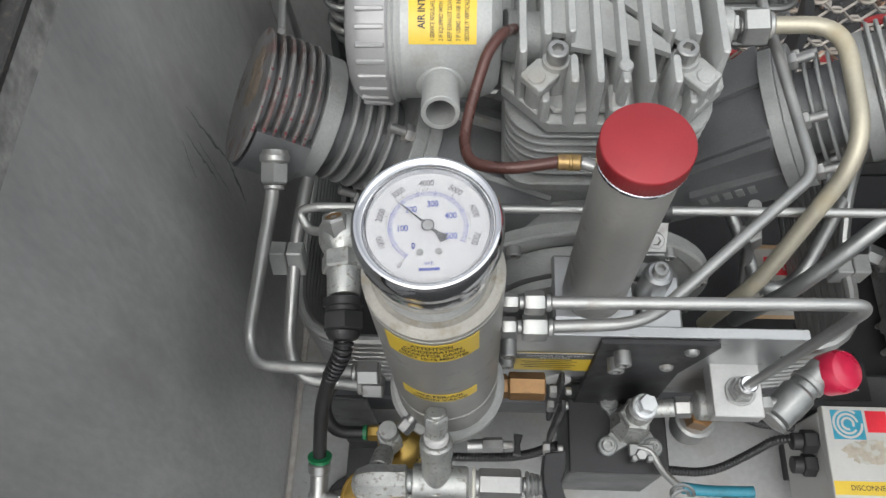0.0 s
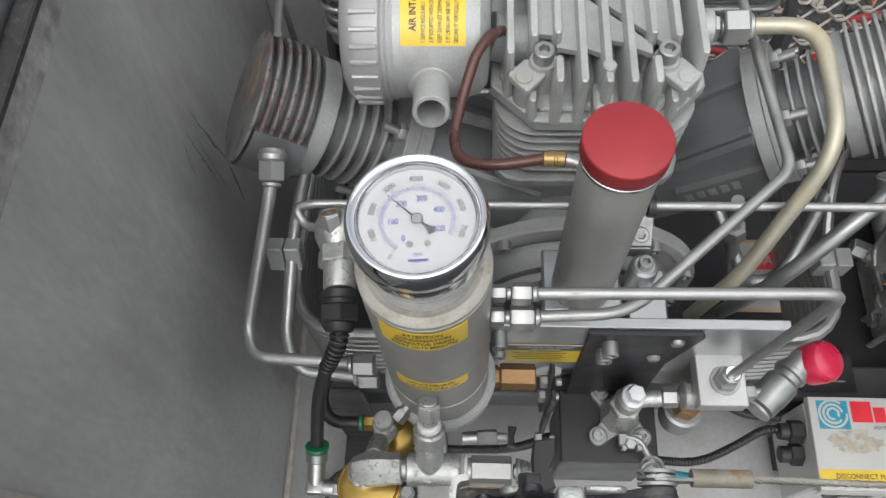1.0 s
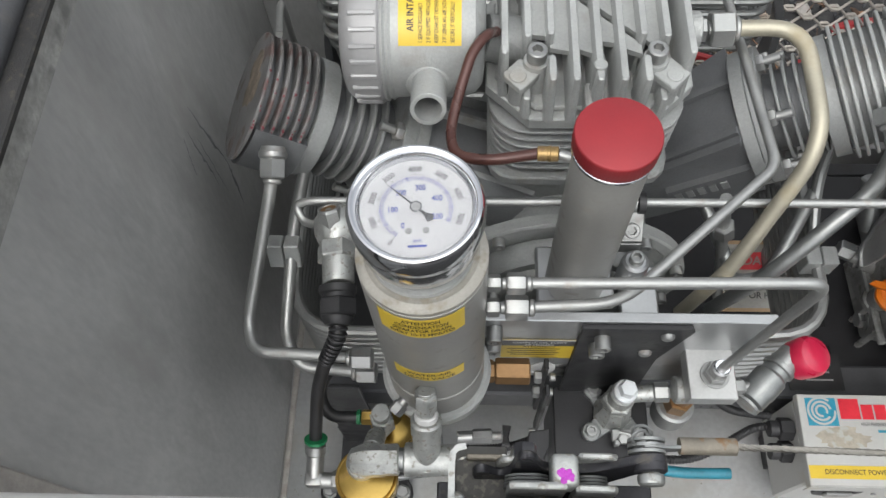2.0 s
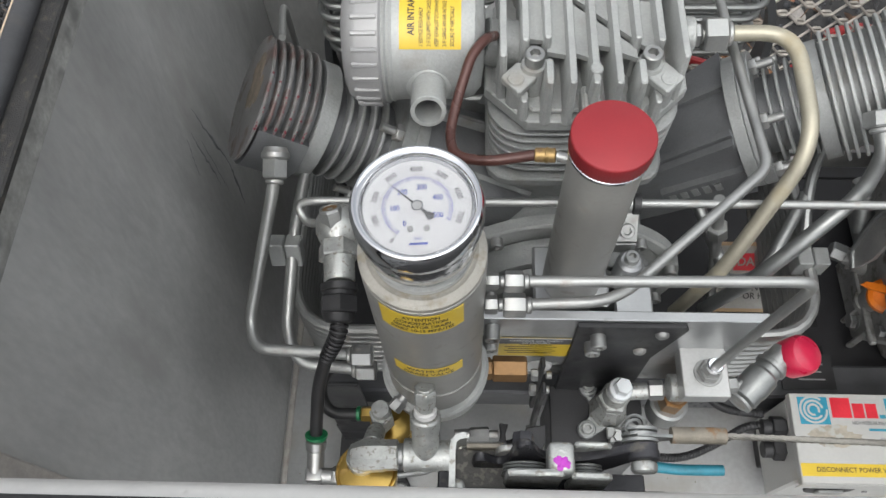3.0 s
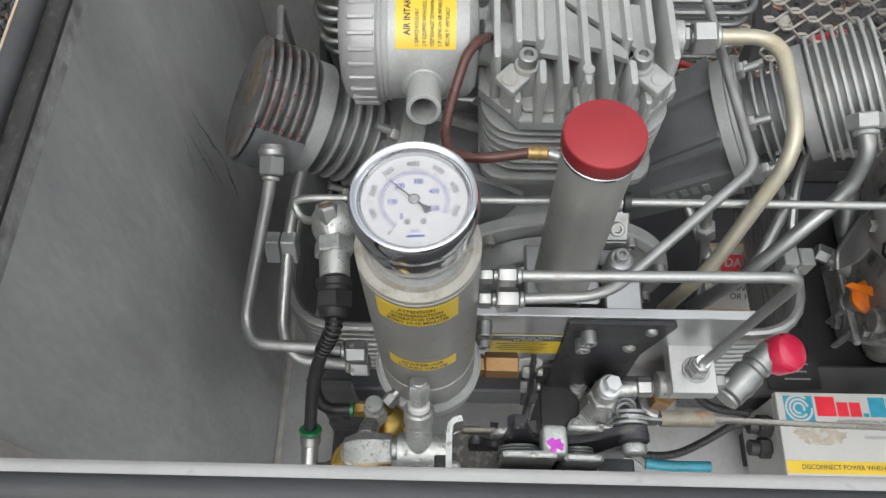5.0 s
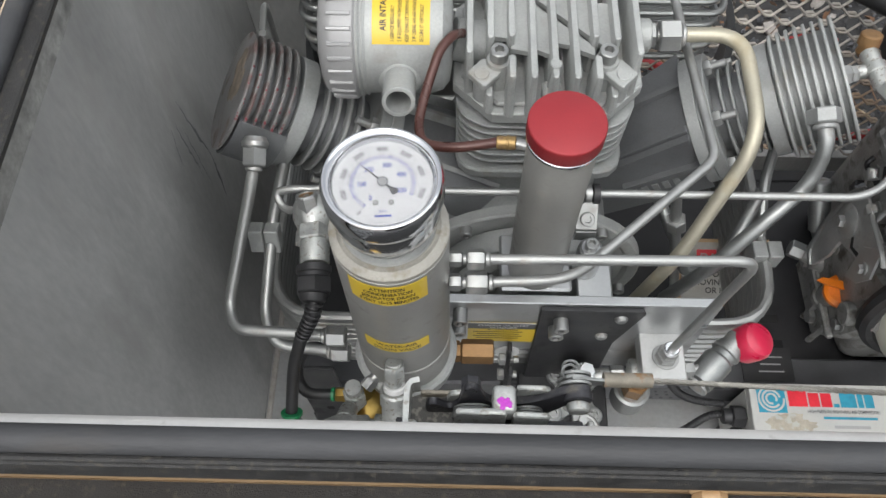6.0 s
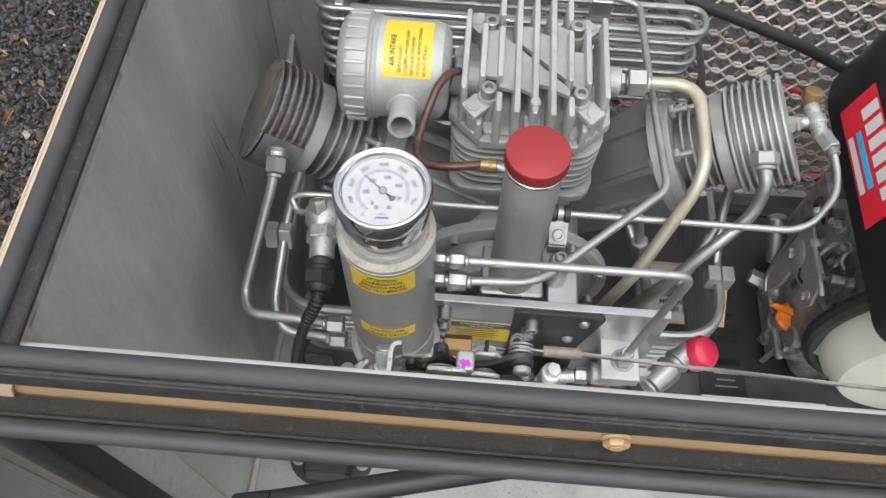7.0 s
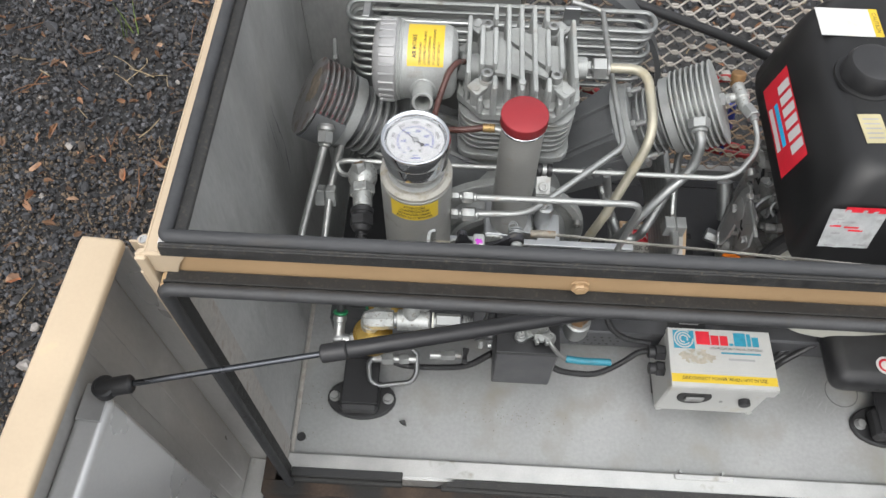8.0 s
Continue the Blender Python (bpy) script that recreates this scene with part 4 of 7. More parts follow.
for i in range(1, 8):
    dial_text(str(i * 1000), 0.0046, i / 7.25, 0.0240, INK_SOFT, 0.00006)
dial_text("0", 0.0046, 0, 0.0240, INK_SOFT, 0.00002)
for i in range(6):
    dial_text(str(i * 100), 0.0048, i / 5, 0.0125, INK_BLUE)
lettering("unit", "BAR", 0.0026, lambda x, y, z: on_dial(x, y - 0.0195, 0.0002), INK_BLUE, dial)
part("unit", Build().add([on_dial(x, y, 0.0002) for x, y in ((-0.005, -0.0232), (0.005, -0.0232), (0.005, -0.0218), (-0.005, -0.0218))], [[0, 1, 2, 3]]), INK_BLUE, dial)
for sx in (-0.0042, 0.0048):
    part("screw", Build().cyl(on_dial(sx, -0.0135, 0), on_dial(sx, -0.0135, 0.0008), 0.0016, 0.0002, 16), NICKEL, dial)
na = radians(136)
nd, ns = Vector((math.cos(na), math.sin(na), 0)), Vector((-math.sin(na), math.cos(na), 0))
outline = [nd * 0.0215, nd * 0.004 + ns * 0.00045, -nd * 0.006 + ns * 0.0008, -nd * 0.0105 + ns * 0.0026, -nd * 0.0118, -nd * 0.0105 - ns * 0.0026, -nd * 0.006 - ns * 0.0008, nd * 0.004 - ns * 0.00045]
part("needle", Build().prism([on_dial(p.x, p.y, 0.0012) for p in outline], (0, 0, 0.0004)), INK, gauge, "slim black needle")
part("hub", Build().cyl(on_dial(0, 0, 0.0003), on_dial(0, 0, 0.0022), 0.0024, 0.0003, 24), NICKEL, gauge, "small bright hub")
part("hub_ring", Build().cyl(on_dial(0, 0, 0.0017), on_dial(0, 0, 0.0019), 0.0030, 0.0, 24), INK_SOFT, gauge)

# ---------------------------------------------------------------- filter tower with red cap
TX, TY = 0.107, 0.064
tower = thing("filter_tower", (TX, TY, 0.39), "grey aluminium filter tower with a red screw cap", "filter tower")
part("tube", Build().lathe((TX, TY, 0), (0, 0, 1), [(0.399, 0.0222), (0.40, 0.0228), (0.5815, 0.0228), (0.583, 0.0222)], 48), ANODISED, tower)
part("ring", Build().lathe((TX, TY, 0), (0, 0, 1), [(0.5825, 0.0230), (0.5832, 0.0243), (0.5852, 0.0243), (0.5858, 0.0236)], 48), CHROME, tower)
b = Build()
ring, k = [], 120
prof = [(0.5860, 0.0240), (0.5866, 0.0247), (0.5968, 0.0247), (0.5985, 0.0246), (0.5992, 0.0241), (0.5995, 0.0236), (0.5995, 0.0)]
b.lathe((TX, TY, 0), (0, 0, 1), prof, k)
for i, v in enumerate(b.v):
    d = v - Vector((TX, TY, v.z))
    if 0.5853 < v.z < 0.597 and d.length > 0.0245 and i % 2:
        b.v[i] = Vector((TX, TY, v.z)) + d * 0.978
part("cap", b, RED_CAP, tower, "knurled red anodised cap", sharp=60)
part("foot", Build().box((TX - 0.030, TY - 0.022, 0.3925), (TX + 0.030, TY + 0.03, 0.3985), 0.002), PLATE_ALU, tower)

# ---------------------------------------------------------------- compressor pump
CX, CY, CZ = 0.107, 0.185, 0.315
pump = thing("compressor_pump", (CX, CY, 0.10), "grey cast aluminium three-cylinder air compressor pump", "compressor")
b = Build().lathe((CX, 0.082, CZ), (0, 1, 0), [(0, 0.045), (0.002, 0.076), (0.010, 0.082), (0.020, 0.083), (0.022, 0.078), (0.20, 0.078), (0.21, 0.07)], 56)
b.box((CX - 0.075, 0.10, 0.10), (CX + 0.075, 0.29, 0.27), 0.012, segs=3)
part("crankcase", b, CAST, pump)
part("front_flange", Build().lathe((CX, 0.112, CZ), (0, -1, 0), [(0, 0.100), (0.001, 0.107), (0.010, 0.107), (0.0115, 0.105), (0.0115, 0.096), (0.008, 0.092), (0.008, 0.079)], 64), CAST_PALE, pump, "pale round mounting flange")
for i in range(10):
    t = radians(18 + 36 * i)
    socket_bolt("flange_bolt", (CX + 0.0995 * math.cos(t), 0.1005, CZ + 0.0995 * math.sin(t)), (0, -1, 0), 0.0055, 0.008, NICKEL, pump)
part("front_cover", Build().lathe((CX, 0.0815, CZ), (0, -1, 0), [(0, 0.072), (0.006, 0.070), (0.008, 0.062), (0.004, 0.050), (0.005, 0.03), (0.012, 0.026), (0.012, 0)], 48), CAST_PALE, pump)
for i in range(8):
    a = radians(22.5 + 45 * i)
    p = Vector((CX + 0.066 * math.cos(a), 0.0755, CZ + 0.066 * math.sin(a)))
    socket_bolt("bolt", p, (0, -1, 0), 0.0052, 0.006, NICKEL, pump)


def rounded(hx, hy, cut, cx, cy, z, steps=3):
    pts = []
    for sx, sy, a0 in ((1, 1, 0), (-1, 1, 90), (-1, -1, 180), (1, -1, 270)):
        for i in range(steps + 1):
            a = radians(a0 + 90 * i / steps)
            pts.append((cx + sx * (hx - cut) + cut * math.cos(a), cy + sy * (hy - cut) + cut * math.sin(a), z))
    return pts


HX, HY = 0.108, 0.2005
part("cylinder_neck", Build().prism(rounded(0.058, 0.056, 0.02, HX, HY, 0.375), (0, 0, 0.052), 0.0015), CAST, pump)
part("cylinder_base", Build().prism(rounded(0.070, 0.068, 0.02, HX, HY, 0.4275), (0, 0, 0.011), 0.0015), CAST, pump)
# dark barrel: shade in the fin gaps is put into its colour
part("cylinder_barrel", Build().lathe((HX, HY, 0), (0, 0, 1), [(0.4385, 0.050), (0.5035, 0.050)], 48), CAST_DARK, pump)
for i in range(6):
    z = 0.447 + i * 0.0094
    part("cooling_fin", Build().prism(rounded(0.0690 + 0.0003 * i, 0.0655, 0.030, HX, HY, z, 6), (0, 0, 0.0024), 0.0006), CAST, pump)
part("cylinder_head", Build().prism(rounded(0.0725, 0.0675, 0.030, HX, HY, 0.5035, 1), (0, 0, 0.0115), 0.0012).prism(rounded(0.066, 0.061, 0.027, HX, HY, 0.5152, 1), (0, 0, 0.005), 0.0015), CAST_PALE, pump)


def head_fin(x, y0, y1, top, low=0.514, w=0.0025):
    """A tapering fin along y with rounded ends."""
    b = Build()
    for k in range(1):
        verts, faces, n = [], [], 5
        for z, ww, e in ((low, w * 1.5, 0.0), (top - 0.0008, w, 0.0015), (top, w * 0.8, 0.0022)):
            ring = []
            for s, yy in ((1, y1 - e), (-1, y0 + e)):
                for i in range(n):
                    a = radians(-90 + 180 * i / (n - 1)) if s > 0 else radians(90 + 180 * i / (n - 1))
                    ring.append((x + ww * math.sin(-a if s > 0 else -a) * 1.0, yy + ww * math.cos(a) * 1.0, z))
            verts += ring
        m = 2 * n
        for r in range(2):
            for i in range(m):
                j = (i + 1) % m
                faces.append([r * m + i, r * m + j, (r + 1) * m + j, (r + 1) * m + i])
        faces.append(list(range(2 * m, 3 * m)))
        b.add(verts, faces)
    return b


BOLTS = [(0.069, 0.161), (0.148, 0.162), (0.068, 0.239), (0.146, 0.240)]
for i in range(-4, 5):
    x = 0.1085 + i * 0.01525
    spans = {0: [(0.134, 0.268)], 1: [(0.134, 0.268)], 2: [(0.134, 0.153), (0.172, 0.229), (0.243, 0.267)], 3: [(0.170, 0.231)], 4: [(0.156, 0.247)]}[abs(i)]
    for p, q in spans:
        part("head_fin", head_fin(x, p, q, 0.558), CAST_PALE, pump)
    if abs(i) == 3:
        for p, q in ((0.1375, 0.150), (0.252, 0.264)):
            part("head_fin", head_fin(x, p, q, 0.533), CAST_PALE, pump)
random.seed(21)
for i in range(-3, 3):
    xa, xb = 0.1085 + i * 0.01525, 0.1085 + (i + 1) * 0.01525
    ca, cb2 = 0.2035 - (xa - 0.1085) * 0.95, 0.2035 - (xb - 0.1085) * 0.95
    lo = (0.176 if i in (-3, 2) else 0.158) + random.uniform(0, 0.012)
    hi = (0.226 if i in (-3, 2) else 0.245) - random.uniform(0, 0.012)
    for ya, yb, yc, yd in ((lo + random.uniform(-0.006, 0.006), lo + random.uniform(-0.006, 0.006), cb2 - 0.0035, ca - 0.0035), (ca + 0.0035, cb2 + 0.0035, hi + random.uniform(-0.006, 0.006), hi + random.uniform(-0.006, 0.006))):
        if yd - ya > 0.006 and yc - yb > 0.006:
            part("web", Build().prism([(xa, ya, 0.543), (xb, yb, 0.543), (xb, yc, 0.543), (xa, yd, 0.543)], (0, 0, 0.0045)), CAST_PALE, pump)
part("port_boss", Build().box((0.1015, 0.1295, 0.5155), (0.1155, 0.150, 0.535), 0.002).cyl((0.1085, 0.1445, 0.53), (0.1085, 0.1445, 0.5600), 0.0044, 0.0008), CAST_PALE, pump)
for x, y in BOLTS:
    part("bolt_boss", Build().lathe((x, y, 0), (0, 0, 1), [(0.513, 0.0115), (0.542, 0.0092), (0.544, 0.0086)], 24), CAST_PALE, pump)
    socket_bolt("bolt", (x, y, 0.545), (0, 0, 1), 0.0068, 0.0095, NICKEL, pump)
    sx, sy = (-1 if x < HX else 1), (-1 if y < 0.2 else 1)
    c = Vector((x + sx * 0.0105, y + sy * 0.0095, 0.5350))
    hx, hy = Vector((0.0125, 0, 0)), Vector((0, 0.0135, 0))
    part("lug", Build().prism([c + hx, c + hx * 0.12 + hy * 0.94, c - hx * 0.12 + hy * 0.94, c - hx * 0.94 + hy * 0.1, c - hx * 0.94 - hy * 0.1, c - hx * 0.1 - hy * 0.94, c + hx * 0.1 - hy * 0.94, c + hx * 0.94 - hy * 0.1], (0, 0, 0.006), 0.0008).cyl(c + Vector((sx * 0.002, sy * 0.002, 0.0055)), c + Vector((sx * 0.002, sy * 0.002, 0.0072)), 0.0058, 0.0006).cyl(c - Vector((0, 0, 0.021)), c, 0.008), CAST_PALE, pump)
part("inlet_neck", Build().cyl((0.034, 0.190, 0.534), (0.046, 0.190, 0.530), 0.0165, 0.001).cyl((0.044, 0.192, 0.528), (0.070, 0.192, 0.522), 0.0185, 0.002), CAST, pump)
part("outlet_boss", Build().cyl((0.165, 0.212, 0.515), (0.190, 0.212, 0.515), 0.0135, 0.0012), CAST_PALE, pump)




def side_cylinder(sgn):
    el = radians(33.0 if sgn < 0 else 30.5)
    w = Vector((sgn * math.cos(el), 0, math.sin(el)))
    c = Vector((CX, 0.180 if sgn < 0 else 0.212, CZ))
    u = w.cross(Vector((0, 1, 0)))
    o = -0.006 if sgn < 0 else 0.0
    if sgn < 0:
        b = Build().lathe(c, w, [(0.05, 0.060), (0.10, 0.055), (0.176 + o, 0.048)], 40)
    else:
        ends = [[c + w * a + Vector((0, y, 0)) + u * h for y, h in ((-0.045, -0.046), (back, -0.046), (back, top), (-0.045, top))] for a, back, top in ((0.06, 0.016, 0.026), (0.176, 0.045, 0.046))]
        b = Build().add(ends[0] + ends[1], [[3, 2, 1, 0], [4, 5, 6, 7]] + [[k, (k + 1) % 4, 4 + (k + 1) % 4, 4 + k] for k in range(4)])
    side = part("cylinder_arm", b, CAST_DARK, pump, "ribbed dull grey crankcase arm")
    for a in range(8 if sgn < 0 else 0):
        t = radians(a * 45 + 10)
        d = Vector((0, 1, 0)) * math.cos(t) + u * math.sin(t)
        e = w.cross(d) * 0.002
        part("rib", Build().prism([c + w * 0.07 + d * 0.048 - e, c + w * (0.176 + o) + d * 0.042 - e, c + w * (0.176 + o) + d * 0.057 - e, c + w * 0.07 + d * 0.066 - e], e * 2), CAST if sgn < 0 else CAST_DARK, side)

    if sgn > 0:
        q = Vector((0, -1, 0))
        for h0, h1 in ((0.033, 0.0455), (-0.003, 0.002)):
            part("rib", Build().prism([c + w * a + q * 0.044 + u * h for a, h in ((0.102, h0 - 0.003), (0.176, h1 - 0.003), (0.176, h1 + 0.003), (0.102, h0 + 0.003))], q * 0.007, 0.001), CAST_DARK, side)
        for y in (-0.040, 0.008):
            part("rib", Build().prism([c + w * a + u * h + Vector((0, y + e, 0)) for a, h, e in ((0.102, 0.033, -0.003), (0.176, 0.0455, -0.003), (0.176, 0.0455, 0.003), (0.102, 0.033, 0.003))], u * 0.006, 0.001), CAST_DARK, side)
        for k in range(5):
            part("raised_bar", Build().prism([c + w * (0.105 + 0.010 * k + a) + q * 0.0445 + u * h for a, h in ((0, -0.026), (0.006, -0.026), (0.006, -0.014), (0, -0.014))], q * 0.0016, 0.0004), CAST, side)

    def disc(name, s, h, r, inner, material, closed=False, n=56):
        e = 0.0006
        prof = [(s, inner), (s, r - e), (s + e, r), (s + h - e, r), (s + h, r - e), (s + h, 0.0 if closed else inner)]
        return part(name, Build().lathe(c, w, prof, n), material, pump)

    fr = 0.0575
    disc("flange", 0.176 + o, 0.0105, fr, 0.03, CAST)
    disc("flange", 0.1868 + o, 0.0105, fr, 0.03, CAST)
    for a in range(6):
        t = radians(a * 60 + 8)
        d = Vector((0, 1, 0)) * math.cos(t) + u * math.sin(t)
        p = c + d * (fr - 0.0075) + w * (0.1972 + o)
        part("nut", Build().hexa(p, p + w * 0.0065, 0.0125, 0.2).cyl(p, p + w * 0.019, 0.0035), NICKEL, pump)
    # barrel darkened to paint the shade between its fins
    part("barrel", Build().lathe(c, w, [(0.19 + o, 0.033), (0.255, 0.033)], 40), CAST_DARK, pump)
    if sgn < 0:
        for k in range(4):
            disc("barrel_fin", 0.201 + k * 0.0102, 0.0028, 0.0425, 0.032, CAST)
        disc("head_ring", 0.2445, 0.0135, 0.0475, 0.03, CAST)
        # dark core paints the shade between the head plates
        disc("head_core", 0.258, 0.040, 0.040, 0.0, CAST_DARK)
        for k in range(6):
            disc("head_plate", 0.2635 + k * 0.0072, 0.0027, 0.0505, 0.03, CAST_WORN, k == 5, 64)
        ring0 = []
        for q in range(13):
            t = radians(98 + 112 * q / 12)
            ring0.append(c + w * 0.2585 + (Vector((0, 1, 0)) * math.cos(t) + u * math.sin(t)) * (0.0512 + 0.0016 * math.sin(math.pi * q / 12)))
        for q in range(13):
            t = radians(210 - 112 * q / 12)
            ring0.append(c + w * 0.2585 + (Vector((0, 1, 0)) * math.cos(t) + u * math.sin(t)) * 0.030)
        part("head_block", Build().prism(ring0, w * 0.0395), CAST_DARK, pump)
        for a, sq in ((128, 0.2905), (118, 0.2905)):
            t = radians(a)
            d = Vector((0, 1, 0)) * math.cos(t) + u * math.sin(t)
            part("screw", Build().cyl(c + w * sq + d * 0.0510, c + w * sq + d * 0.0532, 0.0024), BLACK, pump)
        random.seed(21)
        for q in range(52):
            k = q % 6
            t = radians(random.uniform(208, 216) if q < 34 else random.uniform(216, 262))
            d = Vector((0, 1, 0)) * math.cos(t) + u * math.sin(t)
            r0 = random.uniform(0.0004, 0.0012)
            part("paint_fleck", Build().lathe(c + w * (0.2648 + k * 0.0072 + random.uniform(-0.0006, 0.0006)) + d * 0.0502, d, [(0, r0), (0.0006, r0 * 0.8), (0.0008, 0)], 7), OLD_RED, pump)
        pt = c + w * 0.3022 - u * 0.004 + Vector((0, 0.008, 0))
        random.seed(8)
        for q in range(16):
            at = pt + Vector((0, random.uniform(-0.016, 0.014), 0)) + u * random.uniform(-0.022, 0.012)
            rr = random.uniform(0.004, 0.011)
            part("deposit", Build().lathe(at, w, [(0, rr), (0.0002, rr * 0.9), (0.0003 + 0.00004 * q, rr * 0.5), (0.0004 + 0.00004 * q, 0)], 9), BROWN_SCALE, pump)
        b = Build()
        for q in range(14):
            t = radians(214 + q * 3.0 + random.uniform(-4, 4))
            d = Vector((0, 1, 0)) * math.cos(t) + u * math.sin(t)
            s = 0.2645 + (q % 6) * 0.0072
            b.lathe(c + w * s + d * 0.0499, d, [(0, random.uniform(0.0006, 0.0013)), (0.0005, 0.0006), (0.0006, 0)], 7)
        part("red_marks", b, RED_FLECK, pump, "flecks of red paint on the fins")
        pa, pw = Vector((-0.1175, 0.1275, 0.4905)), Vector((-0.02, -0.86, -0.46)).normalized()
        part("port_washer", Build().lathe(pa, pw, [(0.0010, 0.0085), (0.0040, 0.0095), (0.0050, 0.0104), (0.0085, 0.0104), (0.0095, 0.0094), (0.0105, 0.0088)], 32), NICKEL, pump)
    else:
        for k in range(4):
            disc("barrel_fin", 0.205 + k * 0.0085, 0.0026, 0.0425, 0.032, CAST)
        disc("head_ring", 0.236, 0.0125, 0.0495, 0.03, CAST)
        disc("head_core", 0.2484, 0.050, 0.0455, 0.0, CAST)
        for k in range(8):
            disc("head_plate", 0.2505 + k * 0.0068, 0.0027, 0.0545, 0.03, CAST_PALE, k == 7, 64)


side_cylinder(-1)
side_cylinder(1)

# ---------------------------------------------------------------- air filter
FY, FZ = 0.190, 0.537
filt = thing("air_filter", (0, FY, FZ - 0.045), "grey round air intake filter housing", "air filter")
b = Build().lathe((0, FY, FZ), (1, 0, 0), [(-0.062, 0.0), (-0.062, 0.036), (-0.060, 0.041), (-0.055, 0.0455), (-0.050, 0.047), (-0.036, 0.0475), (-0.0345, 0.046)], 72)
part("end_cap", b, FILTER_GREY, filt)
for i in range(28):
    a = 2 * math.pi * i / 28
    d = Vector((0, math.cos(a), math.sin(a)))
    p = Vector((-0.047, FY, FZ)) + d * 0.0470
    b = Build().box((-0.0075, -0.0016, -0.0015), (0.0105, 0.0016, 0.0015), 0.0007)
    rot = Matrix.Rotation(a - math.pi / 2, 3, "X")
    b.v = [p + rot @ v for v in b.v]
    part("grip_rib", b, FILTER_GREY, filt)
part("housing", Build().lathe((0, FY, FZ), (1, 0, 0), [(-0.0345, 0.0455), (-0.0325, 0.0465), (-0.031, 0.0445), (-0.029, 0.0455), (-0.027, 0.044), (-0.02, 0.0435), (0.020, 0.0432), (0.028, 0.0405), (0.033, 0.034), (0.035, 0.02), (0.035, 0)], 72), CAST_PALE, filt)
od = Vector((0.03, -0.93, 0.36)).normalized()
o0 = Vector((-0.003, 0.150, 0.5365))
part("outlet", Build().pipe(o0, o0 + od * 0.037, 0.0118, 0.0089, 40), CAST_PALE, filt)
part("outlet_boss", Build().lathe(o0 - od * 0.004, od, [(0, 0.017), (0.006, 0.0165), (0.010, 0.0135), (0.011, 0.0125)], 36), CAST_PALE, filt)


def filter_label(x, y, z):
    """x of the text runs up round the housing, y of the text points towards the cap."""
    a = radians(104) - x / 0.0437
    rr = 0.0437 + z
    return Vector((-0.0015 - y, FY + rr * math.cos(a), FZ + rr * math.sin(a)))


flab = part("label", sheet(filter_label, 0.058, 0.041, 0.0002, 24), YELLOW, filt, "yellow air intake label with black text")
lettering("text", "AIR INTAKE", 0.0062, lambda x, y, z: filter_label(x - 0.006, y + 0.0125, z), INK, flab, stretch=0.85, bold=0.00015, depth=0.0004)
for k, t in enumerate(("1 SERVICE REGULARLY", "2 IF EQUIPPED WITH DIESEL ENGINE", "KEEP EXHAUST DOWNWIND", "3 IF USING AN AIR INTAKE EXTENSION", "SECURE IT VERTICALLY")):
    lettering("text", t, 0.0038, lambda x, y, z, k=k: filter_label(x - 0.027 , y + 0.0060 - 0.0052 * k, z), INK, flab, align="LEFT", stretch=0.66, bold=0.00005, depth=0.0004)

single("hose", Build().tube([(0.042, 0.178, 0.552), (0.035, 0.163, 0.566), (0.026, 0.150, 0.565), (0.017, 0.124, 0.552), (0.012, 0.100, 0.545), (0.016, 0.082, 0.548), (0.036, 0.0735, 0.5555), (0.058, 0.0765, 0.5565), (0.072, 0.0790, 0.5570)], 0.0035, 0.012, 16, 8), COPPER, (0.04, 0.178, 0.54), "glossy dark brown hose from filter to tower", "hose")


def ribbed(pts, r, bend, label, category="cable", name="cable"):
    """A flexible conduit: a smooth core with a ring every few millimetres."""
    t = thing(name, pts[0], label, category)
    part("core", Build().tube(pts, r * 0.86, bend, 12), BLACK, t)
    path = fillet(pts, bend, 8)
    b, last = Build(), path[0]
    for a, c in zip(path, path[1:]):
        k = max(1, int((c - a).length / 0.0008))
        for i in range(k):
            p = a.lerp(c, i / k)
            if (p - last).length > 0.0032:
                b.torus(p, c - a, r * 0.86, r * 0.16, 14, 5)
                last = p
    part("ribs", b, BLACK, t, "fine moulded rings")
    return t


cf = thing("hose_fitting", (0.075, 0.08, 0.553), "small brass hose ferrule at the tower", "hose fitting")
part("ferrule", Build().cyl((0.066, 0.0780, 0.5568), (0.079, 0.0770, 0.5578), 0.0046, 0.0006).cyl((0.0725, 0.0775, 0.5573), (0.0745, 0.0773, 0.5575), 0.0050, 0.0004), DULL_BRASS, cf)
part("stem", Build().cyl((0.079, 0.0770, 0.5578), (0.087, 0.0740, 0.558), 0.0034), NICKEL, cf)


# ---------------------------------------------------------------- pipes
def pipe_thing(label, pts, r, material, bend=0.014, nuts=(), name="pipe", nut_metal=None):
    """A bent pipe with compression nuts: (point, way, flats, length)."""
    t = thing(name, pts[0], label, "pipe")
    part("tube", Build().tube(pts, r, bend, 16, 8), material, t)
    for at, way, flats, length in nuts:
        w = Vector(way).normalized()
        a = Vector(at)
        b = Build().hexa(a, a + w * length, flats, 0.3).cyl(a + w * length, a + w * (length + 0.004), flats * 0.40, 0.001)
        part("nut", b, nut_metal or NICKEL, t)
    return t


